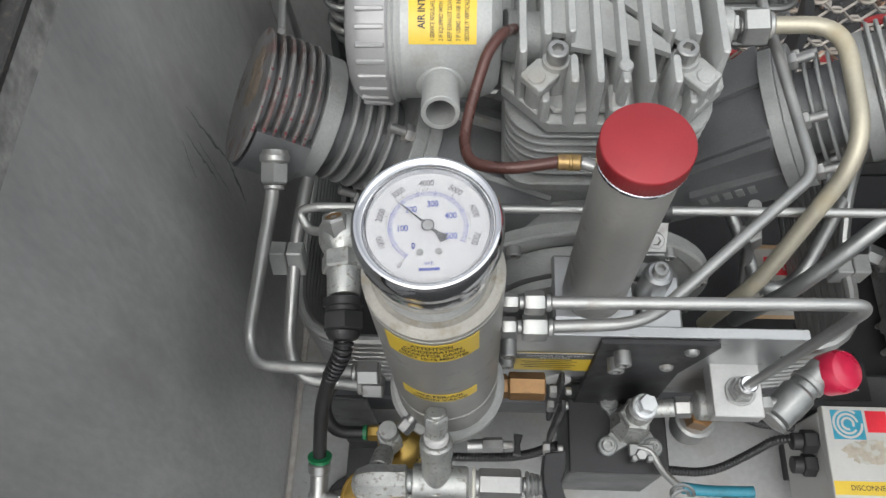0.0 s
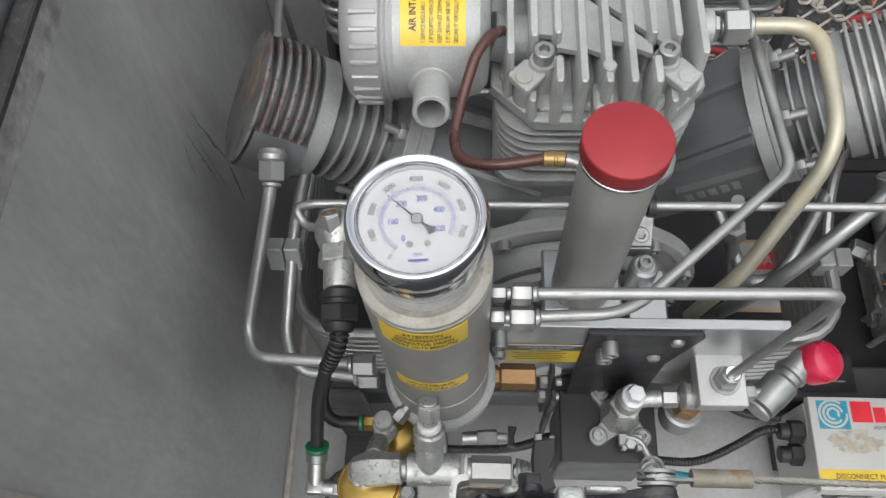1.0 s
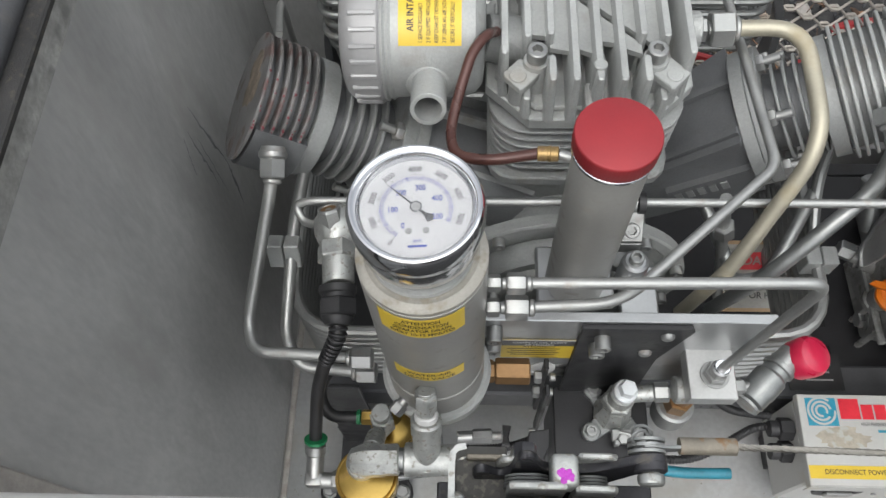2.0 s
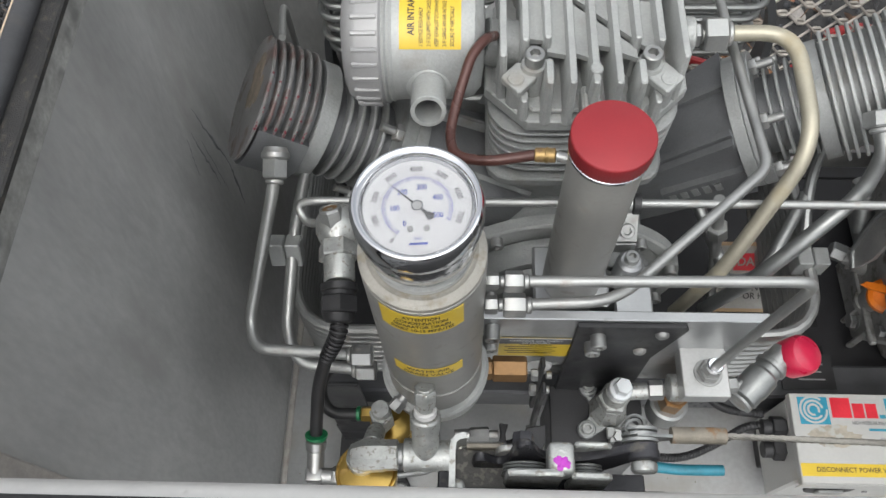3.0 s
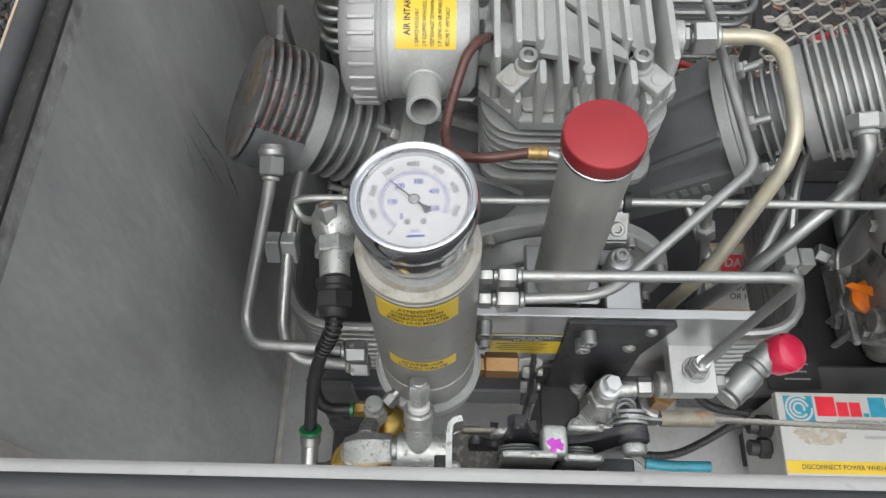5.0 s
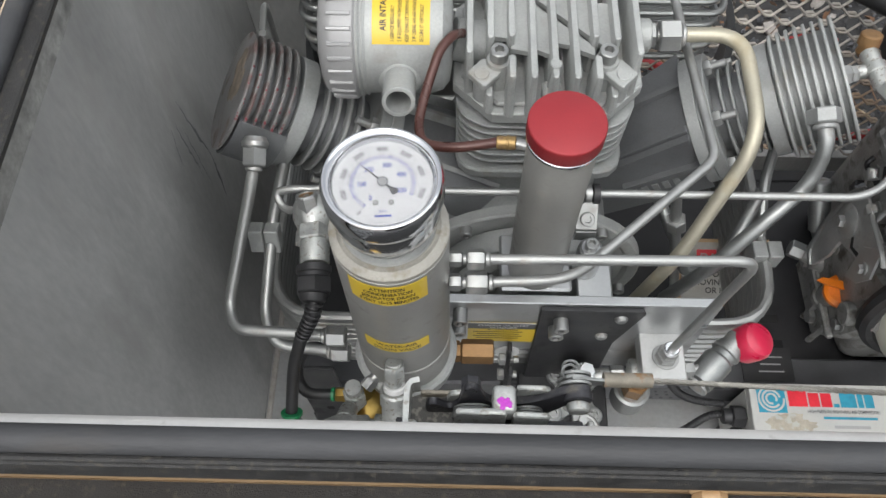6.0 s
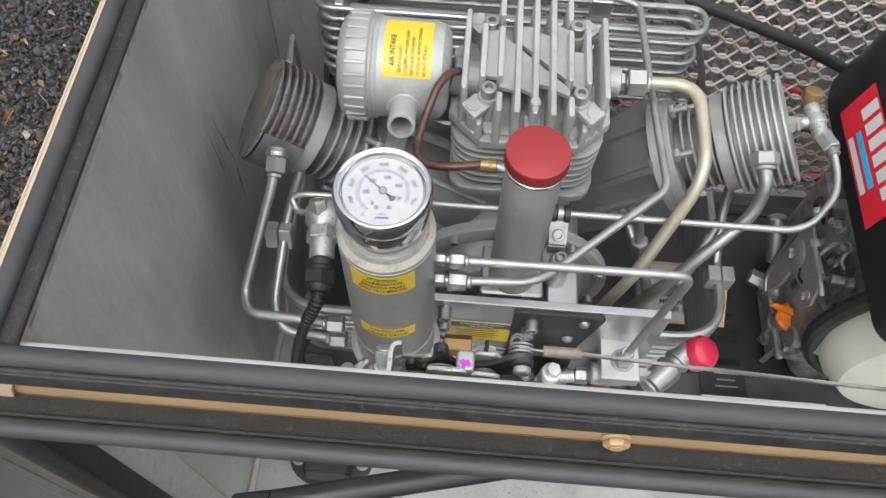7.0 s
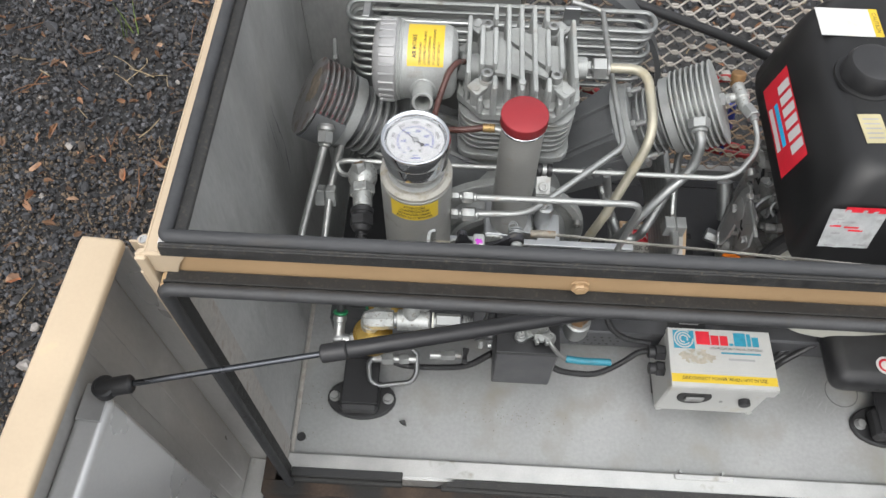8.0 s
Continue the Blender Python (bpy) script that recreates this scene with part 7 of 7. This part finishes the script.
part("tab", Build().box((0.0568, -0.1350, 0.6540), (0.0668, -0.1228, 0.6672), 0.0022, segs=3), ZINC, latch)
b = Build()
random.seed(3)
for k in range(16):
    b.lathe((0.0620 + random.uniform(-0.0026, 0.0026), -0.1308 + random.uniform(-0.0018, 0.0016), 0.6671), (0, 0, 1), [(0, random.uniform(0.0008, 0.0016)), (0.0003, 0.0008), (0.0004, 0)], 8)
part("paint_mark", b, PURPLE, latch, "purple paint mark")
part("pin", Build().lathe((0.0928, -0.1175, 0.6645), (0, -1, -0.06), [(0, 0.0034), (0.0118, 0.0034), (0.0120, 0.0046), (0.0132, 0.0050), (0.0152, 0.0048), (0.0160, 0.0040), (0.0162, 0)], 28), ZINC, latch, "zinc headed pin")
part("bush", Build().lathe((0.0928, -0.1255, 0.6645), (0, -1, 0), [(0, 0.0060), (0.0030, 0.0060), (0.0036, 0.0052), (0.0036, 0.0034)], 28), LATCH_BLACK, latch, "black bush round the pin")
for y in (-0.1222, -0.1200, -0.1180):
    part("washer", Build().lathe((0.0920, y, 0.6640), (0, 1, 0.05), [(0, 0.0034), (0.0001, 0.0068), (0.0012, 0.0068), (0.0013, 0.0034)], 28), STEEL_DULL, latch)
rope = thing("wire_rope", (0.1, -0.12, 0.66), "steel wire rope with a crimped rusty eye", "wire rope")
part("thimble", Build().prism([(0.0870, -0.1212, 0.6650), (0.0900, -0.1212, 0.6705), (0.0940, -0.1212, 0.6712), (0.1000, -0.1208, 0.6680), (0.1050, -0.1205, 0.6665), (0.1050, -0.1205, 0.6612), (0.0960, -0.1210, 0.6600), (0.0890, -0.1212, 0.6600)], (0, 0.0013, 0), 0.0003), STEEL_DULL, rope, "flattened steel eye")
part("cotter", Build().torus((0.0885, -0.1175, 0.6705), (0.3, -0.8, 0.7), 0.0030, 0.0006, 24, 6).torus((0.0895, -0.1160, 0.6700), (-0.2, -0.8, 0.7), 0.0034, 0.0006, 24, 6), STEEL_DULL, rope, "small twisted wire ring")
part("ferrule", Build().tube([(0.1040, -0.1190, 0.6640), (0.112, -0.1190, 0.6640), (0.1245, -0.1190, 0.6640)], 0.0032, 0.006, 16), FERRULE, rope, "rusty crimped ferrule")
p0, p1 = Vector((0.1235, -0.1190, 0.664)), Vector((0.98, -0.122, 0.608))
d = p1 - p0
n = 220
for s in range(6):
    pts = []
    for i in range(n + 1):
        t = i / n
        a = 2 * math.pi * (s / 6 + t * 55)
        pts.append(p0 + d * t + Vector((0, math.cos(a), math.sin(a))) * 0.00085 - Vector((0, 0, 0.006)) * math.sin(math.pi * t))
    part("strand", Build().tube(pts, 0.0006, 0.0, 5, 1), CABLE_STEEL, rope)

# ---------------------------------------------------------------- engine with its fuel tank
eng = thing("engine", (0.6, 0.2, 0.1), "dark diesel engine with silver brackets", "engine")
part("block", Build().box((0.505, 0.10, 0.076), (0.80, 0.32, 0.36), 0.02, segs=3), ENGINE_CAST, eng)
part("crankcase_cover", Build().prism([(0.482, 0.232, 0.077), (0.482, 0.135, 0.077), (0.482, 0.100, 0.15), (0.482, 0.088, 0.21), (0.482, 0.105, 0.265), (0.482, 0.170, 0.235), (0.482, 0.212, 0.20), (0.482, 0.235, 0.15)], (0.03, 0, 0), 0.005), ENGINE_CAST, eng)
for y, z, fl in ((0.150, 0.098, 0.017), (0.116, 0.155, 0.012), (0.112, 0.222, 0.012), (0.200, 0.185, 0.011), (0.216, 0.115, 0.013)):
    hex_bolt("bolt", (0.4820, y, z), (-1, 0, 0), fl, 0.007, NICKEL, eng)
part("rib", Build().box((0.474, 0.108, 0.128), (0.4825, 0.205, 0.136), 0.002), ENGINE_CAST, eng)
for y in (0.125, 0.156):
    part("rib", Build().box((0.474, y - 0.003, 0.078), (0.4825, y + 0.003, 0.1278), 0.002), ENGINE_CAST, eng)
part("round_pad", Build().cyl((0.472, 0.118, 0.182), (0.484, 0.118, 0.182), 0.014, 0.002), ENGINE_CAST, eng)
part("boss", Build().cyl((0.485, 0.205, 0.140), (0.462, 0.215, 0.142), 0.0105, 0.001).cyl((0.500, 0.195, 0.138), (0.475, 0.209, 0.141), 0.013, 0.002), ENGINE_CAST, eng)
part("boss_nut", Build().hexa((0.463, 0.2145, 0.142), (0.4475, 0.221, 0.1435), 0.019, 0.2), STEEL_DULL, eng)
part("filler_neck", Build().cyl((0.487, 0.161, 0.130), (0.484, 0.156, 0.156), 0.0145, 0.002).cyl((0.489, 0.163, 0.12), (0.488, 0.162, 0.134), 0.018, 0.003), ENGINE_CAST, eng)
part("filler_cap", Build().lathe((0.488, 0.154, 0.160), (-0.25, -0.2, 1), [(0, 0.0180), (0.003, 0.0200), (0.009, 0.0195), (0.012, 0.015), (0.012, 0)], 32).prism([(0.458, 0.164, 0.1700), (0.464, 0.167, 0.1715), (0.482, 0.161, 0.1755), (0.500, 0.154, 0.176), (0.500, 0.147, 0.176), (0.482, 0.150, 0.175), (0.464, 0.159, 0.1712)], (-0.002, -0.002, 0.0065), 0.0008), ORANGE, eng, "orange oil filler cap with a wing tab")
b = Build().prism([(0.458, 0.186, 0.166), (0.458, 0.204, 0.172), (0.458, 0.213, 0.215), (0.458, 0.213, 0.285), (0.458, 0.203, 0.308), (0.458, 0.176, 0.304), (0.458, 0.141, 0.308), (0.458, 0.134, 0.268), (0.458, 0.158, 0.252), (0.458, 0.180, 0.236), (0.458, 0.178, 0.205)], (0.004, 0, 0), 0.0008)
part("bracket_plate", b, BRACKET_STEEL, eng, "dull curved steel bracket plate")
part("plate_edge", Build().tube([(0.4570, 0.187, 0.165), (0.4570, 0.205, 0.172), (0.4570, 0.214, 0.215), (0.4570, 0.214, 0.285), (0.4570, 0.203, 0.309)], 0.0028, 0.02, 10), STEEL_DULL, eng)
part("plate_slot", Build().prism([(0.4574, 0.148, 0.262), (0.4574, 0.163, 0.254), (0.4574, 0.172, 0.262), (0.4574, 0.170, 0.266), (0.4574, 0.162, 0.259), (0.4574, 0.149, 0.267)], (0.0008, 0, 0)), GUARD_SLOT, eng, "dark curved slot")
part("plate_bolt", Build().lathe((0.4582, 0.190, 0.264), (-1, 0, 0), [(0, 0.019), (0.002, 0.019), (0.005, 0.015), (0.007, 0.010), (0.007, 0)], 32).hexa((0.4515, 0.190, 0.264), (0.4455, 0.190, 0.264), 0.0125), STEEL, eng, "large domed washer and bolt")
part("control_rod", Build().tube([(0.450, 0.174, 0.322), (0.450, 0.160, 0.318), (0.449, 0.120, 0.320), (0.452, 0.112, 0.312)], 0.0030, 0.006, 10), STEEL, eng, "thin control rod")
part("rod_nut", Build().hexa((0.450, 0.176, 0.322), (0.450, 0.166, 0.320), 0.0095).cyl((0.450, 0.206, 0.340), (0.450, 0.196, 0.336), 0.006), NICKEL, eng)
part("tab", Build().prism([(0.449, 0.1340, 0.246), (0.449, 0.1450, 0.292), (0.449, 0.1250, 0.322), (0.449, 0.1100, 0.288), (0.449, 0.1180, 0.262)], (0.003, 0, 0), 0.0006), STEEL, eng, "pale triangular steel tab")
hex_bolt("tab_bolt", (0.4488, 0.124, 0.284), (-1, 0, 0), 0.0095, 0.005, NICKEL, eng)
part("head_casting", Build().box((0.478, 0.180, 0.272), (0.520, 0.250, 0.362), 0.006, segs=2).box((0.482, 0.170, 0.300), (0.515, 0.181, 0.345), 0.003).box((0.456, 0.200, 0.345), (0.480, 0.245, 0.362), 0.005), ENGINE_CAST, eng)
for y, z in ((0.192, 0.287), (0.228, 0.300), (0.196, 0.338)):
    hex_bolt("bolt", (0.4778, y, z), (-1, 0, 0), 0.011, 0.007, NICKEL, eng)
for x, y in ((0.462, 0.228), (0.486, 0.205), (0.500, 0.190)):
    hex_bolt("bolt", (x, y, 0.3622), (0, 0, 1), 0.011, 0.007, NICKEL, eng)
part("governor_pad", Build().box((0.500, 0.148, 0.235), (0.532, 0.206, 0.275), 0.003).box((0.505, 0.120, 0.222), (0.540, 0.150, 0.244), 0.003), CAST, eng)
hex_bolt("bolt", (0.507, 0.185, 0.2752), (-0.2, -0.1, 1), 0.012, 0.006, NICKEL, eng)
part("lever", Build().prism([(0.498, 0.150, 0.262), (0.510, 0.140, 0.260), (0.532, 0.158, 0.268), (0.530, 0.168, 0.270), (0.512, 0.162, 0.266)], (0, 0, 0.004), 0.0006), STEEL_DULL, eng, "small stop lever")
part("bar", Build().tube([(0.500, 0.160, 0.215), (0.535, 0.120, 0.235), (0.575, 0.110, 0.27)], 0.008, 0.01, 12), ENGINE_CAST, eng)
random.seed(44)
for k in range(34):
    y, z = random.uniform(0.125, 0.245), random.uniform(0.205, 0.352)
    x = 0.500 - 0.020 * ((z - 0.2) / 0.15) + random.uniform(-0.010, 0.004)
    if k % 4 == 0:
        hex_bolt("bolt", (x, y, z), (-1, random.uniform(-0.5, 0.2), random.uniform(0, 0.8)), random.uniform(0.008, 0.012), 0.006, NICKEL, eng)
    elif k % 4 == 1:
        d = Vector((random.uniform(-0.5, 0.5), random.uniform(-1, 1), random.uniform(-1, 1))).normalized() * random.uniform(0.008, 0.018)
        part("small_pipe", Build().tube([Vector((x - 0.003, y, z)) - d, Vector((x - 0.009, y, z)), Vector((x - 0.003, y, z)) + d], random.uniform(0.0016, 0.0030), 0.006, 8), STEEL_DULL if k % 8 == 1 else BLACK, eng)
    else:
        h = Vector((random.uniform(0.004, 0.010), random.uniform(0.003, 0.012), random.uniform(0.003, 0.012)))
        p = Vector((x + 0.004, y, z))
        part("casting_lug", Build().box(p - h, p + h, 0.0015, Euler((random.uniform(-0.6, 0.6), random.uniform(-0.4, 0.4), random.uniform(-0.4, 0.4))).to_matrix()), (ENGINE_CAST, CAST_DARK, BLACK_STEEL)[k % 3], eng)
part("post", Build().cyl((0.466, 0.222, 0.185), (0.456, 0.262, 0.232), 0.0120, 0.002, 28), STEEL_DULL, eng, "grey round post")
part("side_cover", Build().lathe((0.625, 0.098, 0.250), (0, -1, 0), [(0, 0.140), (0.02, 0.138), (0.045, 0.124), (0.055, 0.085), (0.055, 0)], 56), CREAM_PLASTIC, eng, "cream recoil starter cover")
part("cowl", Build().torus((0.632, 0.100, 0.262), (0, 1, 0), 0.158, 0.011, 56, 10, 0, 360), BLACK, eng, "black cooling cowl")

tank = thing("fuel_tank", (0.6, 0.17, 0.42), "large black rounded fuel tank with labels", "fuel tank")
tank.location, tank.scale = (0.6167, 0.1887, 0.3965), (1.03, 1.03, 1.03)


def tank_ring(z, inset, grow=0.0):
    """One level of the shell: a rounded oblong whose front leans back as it rises."""
    x0, x1, y0, y1 = 0.4290 + inset + 0.22 * max(0.0, z - 0.436), 0.82 - inset, -0.006 + inset * 0.8 + 0.346 * (z - 0.425), 0.345 - inset
    pts = []
    for cx, cy, a0, r in ((x1, y1, 0, 0.060), (x0, y1, 90, 0.085), (x0, y0, 180, 0.026), (x1, y0, 270, 0.026)):
        sx, sy = (1 if a0 in (0, 270) else -1), (1 if a0 in (0, 90) else -1)
        for i in range(9):
            a = radians(a0 + 90 * i / 8)
            pts.append((cx - sx * r + r * math.cos(a), cy - sy * r + r * math.sin(a), z))
    return pts


b = Build()
LEVELS = [(0.425, 0.012), (0.429, 0.004), (0.436, 0.0), (0.507, 0.0), (0.520, 0.001), (0.532, 0.003), (0.542, 0.0065), (0.549, 0.011), (0.5535, 0.017), (0.555, 0.023)]
rings = [tank_ring(z, d) for z, d in LEVELS]
m = len(rings[0])
b.add([p for r in rings for p in r], [[k * m + i, k * m + (i + 1) % m, (k + 1) * m + (i + 1) % m, (k + 1) * m + i] for k in range(len(rings) - 1) for i in range(m)] + [list(range(m))[::-1], list(range((len(rings) - 1) * m, len(rings) * m))])
part("shell", b, TANK_BLACK, tank, sharp=60)
part("top_panel", Build().prism([Vector((0.642 + (x - 0.642) * 0.80, 0.185 + (y - 0.185) * 0.70, z)) for x, y, z in tank_ring(0.5551, 0.023)], (0, 0, 0.0003)), TANK_BLACK, tank, "shallow raised panel")
part("filler_cap", Build().lathe((0.500, 0.180, 0.5535), (0, 0, 1), [(0, 0.029), (0.003, 0.031), (0.020, 0.0305), (0.026, 0.027), (0.028, 0.020), (0.028, 0)], 40), BLACK, tank, "black round filler cap")
part("cap_skirt", Build().lathe((0.500, 0.180, 0.5535), (0, 0, 1), [(0, 0.037), (0.003, 0.036), (0.004, 0.031)], 40), TANK_BLACK, tank)
part("label", sheet(flat((0.497, 0.266, 0.5560), (1, 0, 0), (0, 1, 0)), 0.072, 0.046, 0.0003), WHITE, tank, "white label on the tank top")
yl = flat((0.5295, 0.266, 0.5565), (0, -1, 0), (1, 0, 0))
part("label", sheet(yl, 0.046, 0.010, 0.0002), YELLOW, tank, "yellow caution edge of the label")
lettering("text", "CAUTION", 0.0075, lambda x, y, z: yl(x, y, z + 0.0003), INK, tank)
gp = flat((0.490, 0.104, 0.5556), (1, 0.06, 0), (-0.06, 1, 0))
part("label", sheet(gp, 0.026, 0.040, 0.0003), LABEL_PALE, tank, "small cream label")
for k in range(5):
    part("text_bar", sheet(lambda x, y, z, k=k: gp(x, y + 0.013 - 0.0065 * k, z + 0.0003), 0.018, 0.002, 0.0001), INK_GREY, tank)
rl = flat((0.4372, 0.1775, 0.476), (0, -1, 0), (0.22, 0, 1))
red = part("label", sheet(rl, 0.138, 0.050, 0.0003), INK_RED, tank, "red maker's label with white lettering bars")
for k in range(6):
    part("logo_bar", sheet(lambda x, y, z, k=k: rl(x - 0.046 + 0.0185 * k, y + 0.012, z + 0.0003), 0.013, 0.022, 0.0001), WHITE, red)
part("logo_bar", sheet(lambda x, y, z: rl(x, y - 0.008, z + 0.0003), 0.066, 0.007, 0.0001), INK_SKY, red)
part("logo_bar", sheet(lambda x, y, z: rl(x, y - 0.019, z + 0.0003), 0.066, 0.007, 0.0001), WHITE, red)
fp = flat((0.476, 0.0150, 0.492), (1, 0, 0), (0, 0.36, 1))
flat_fp = fp


def fp(x, y, z):
    """The crumpled label's surface."""
    return flat_fp(x + 0.10 * y * (x > 0.02), y, z + 0.0006 + 0.0011 * abs(noise.noise((x * 130, y * 130, 0.3))) + 0.0006 * abs(noise.noise((x * 320, y * 320, 1.7))))


wl = part("label", sheet(fp, 0.058, 0.052, 0.0004, 26, 24), CRUMPLED, tank, "crumpled white instruction label")
part("strip", sheet(lambda x, y, z: fp(x + 0.008, y + 0.026, z + 0.0004), 0.046, 0.007, 0.0002), INK_RED, wl)
random.seed(12)
for k in range(9):
    px, py = random.uniform(-0.022, 0.022), random.uniform(-0.024, 0.016)
    part("text_bar", sheet(lambda x, y, z, px=px, py=py: fp(x + px, y + py, z + 0.0005), random.uniform(0.008, 0.02), 0.0022, 0.0001), INK_GREY if k % 3 else INK_RED, wl)
part("drain_boss", Build().cyl((0.515, 0.03, 0.426), (0.515, 0.03, 0.408), 0.022, 0.006), BLACK, tank)

warn = thing("warning_plate", (0.345, 0.17, 0.18), "cream warning plate with a red heading", "warning plate")
wp = flat((0.3490, 0.1700, 0.1740), (1, 0, 0), (0, 0.85, 0.5))
part("plate", sheet(wp, 0.104, 0.078, 0.002), TAN, warn)
part("panel", sheet(lambda x, y, z: wp(x, y, z + 0.0021), 0.095, 0.070, 0.0003), SHADED_PLATE, warn)
part("heading", sheet(lambda x, y, z: wp(x, y + 0.017, z + 0.0026), 0.062, 0.019, 0.0002), INK_RED, warn)
lettering("text", "DANGER", 0.0135, lambda x, y, z: wp(x, y + 0.017, z + 0.0029), SHADED_PLATE, warn, bold=0.0003)
lettering("text", "RISK OF INJURY", 0.0095, lambda x, y, z: wp(x, y - 0.002, z + 0.0026), INK, warn, bold=0.0001)
lettering("text", "MOVING PARTS", 0.0095, lambda x, y, z: wp(x, y - 0.0115, z + 0.0026), INK, warn, bold=0.0001)
lettering("text", "OR HEAT", 0.0095, lambda x, y, z: wp(x, y - 0.021, z + 0.0026), INK, warn, bold=0.0001)
name_plate = thing("name_plate", (0.35, 0.10, 0.10), "black data plate with pale printed lines", "name plate")
npl = flat((0.413, 0.0850, 0.1005), (1, 0, 0), (0, 1, 0))
part("plate", sheet(npl, 0.060, 0.042, 0.001), BLACK, name_plate)
for k in range(3):
    part("text_bar", sheet(lambda x, y, z, k=k: npl(x + 0.004, y + 0.009 - 0.009 * k, z + 0.0012), 0.030 - 0.006 * (k % 2), 0.0018, 0.0001), INK_GREY, name_plate)
guard = thing("belt_guard", (0.66, 0.03, 0.09), "dark rounded engine guard with an oval label", "engine guard")
part("shell", Build().box((0.612, -0.026, 0.098), (0.89, 0.085, 0.150), 0.02, segs=4), BLACK_STEEL, guard)
part("label", Build().lathe((0.684, 0.002, 0.150), (0, 0, 1), [(0, 0.014), (0.0006, 0.014), (0.0006, 0)], 28), WHITE, guard, "round white and red label")
part("label_ring", Build().torus((0.684, 0.002, 0.1507), (0, 0, 1), 0.0088, 0.0018, 28, 4), INK_RED, guard)
for zz, yy in ((0.10, 0.04), (0.085, 0.055)):
    single("cable", Build().tube([(0.53, yy, zz), (0.55, yy - 0.02, 0.06), (0.575, yy, 0.055), (0.62, yy + 0.02, 0.09)], 0.005, 0.02, 10), BLACK, (0.53, yy, zz), "black cable leaving the control box", "cable")
random.seed(31)
b = Build()
for _ in range(210):
    cx, cy, sp = random.choice(((-0.130, -0.02, 0.025), (-0.135, -0.04, 0.03), (0.10, -0.055, 0.022), (0.15, -0.060, 0.030), (0.19, -0.050, 0.04), (0.30, -0.07, 0.09), (-0.188, -0.105, 0.012), (-0.188, -0.05, 0.02)))
    x, y, r = random.gauss(cx, sp), random.gauss(cy, sp * 0.45), random.uniform(0.0003, 0.0010)
    if -0.135 < y < 0.05 and -0.2 < x < 0.75:
        b.lathe((x, y, 0.0001), (0, 0, 1), [(0, r), (r * 0.5, r * 0.7), (r * 0.6, 0)], 5)
single("floor_debris", b, BROWN_SCALE, (0, 0, 0), "rust specks and dirt on the metal floor", "debris", kind="stuff")
b = Build()
for k, (x, y, a, h) in enumerate(((0.632, 0.002, 70, 0.006), (0.640, -0.004, 30, 0.005), (0.648, 0.000, 65, 0.006), (0.628, 0.012, 60, 0.010), (0.636, 0.004, 40, 0.012), (0.644, 0.010, 80, 0.009), (0.652, -0.006, 50, 0.012), (0.660, -0.012, 70, 0.010), (0.668, -0.020, 45, 0.011), (0.676, -0.026, 75, 0.008))):
    d, sd = Vector((math.cos(radians(a)), math.sin(radians(a)), 0)) * h, Vector((-math.sin(radians(a)), math.cos(radians(a)), 0)) * 0.0009
    p = Vector((x, y, 0.0005))
    b.add([p - d - sd, p + d - sd, p + d + sd, p - d + sd], [[0, 1, 2, 3]])
single("floor_marking", b, INK_GREY, (0.65, 0, 0), "faded pen strokes on the metal floor", "marking")
single("floor_ring", Build().torus((0.690, 0.016, 0.0004), (0, 0, 1), 0.026, 0.0006, 40, 4), INK_SOFT, (0.68, 0.018, 0), "thin black ring drawn on the floor", "marking")
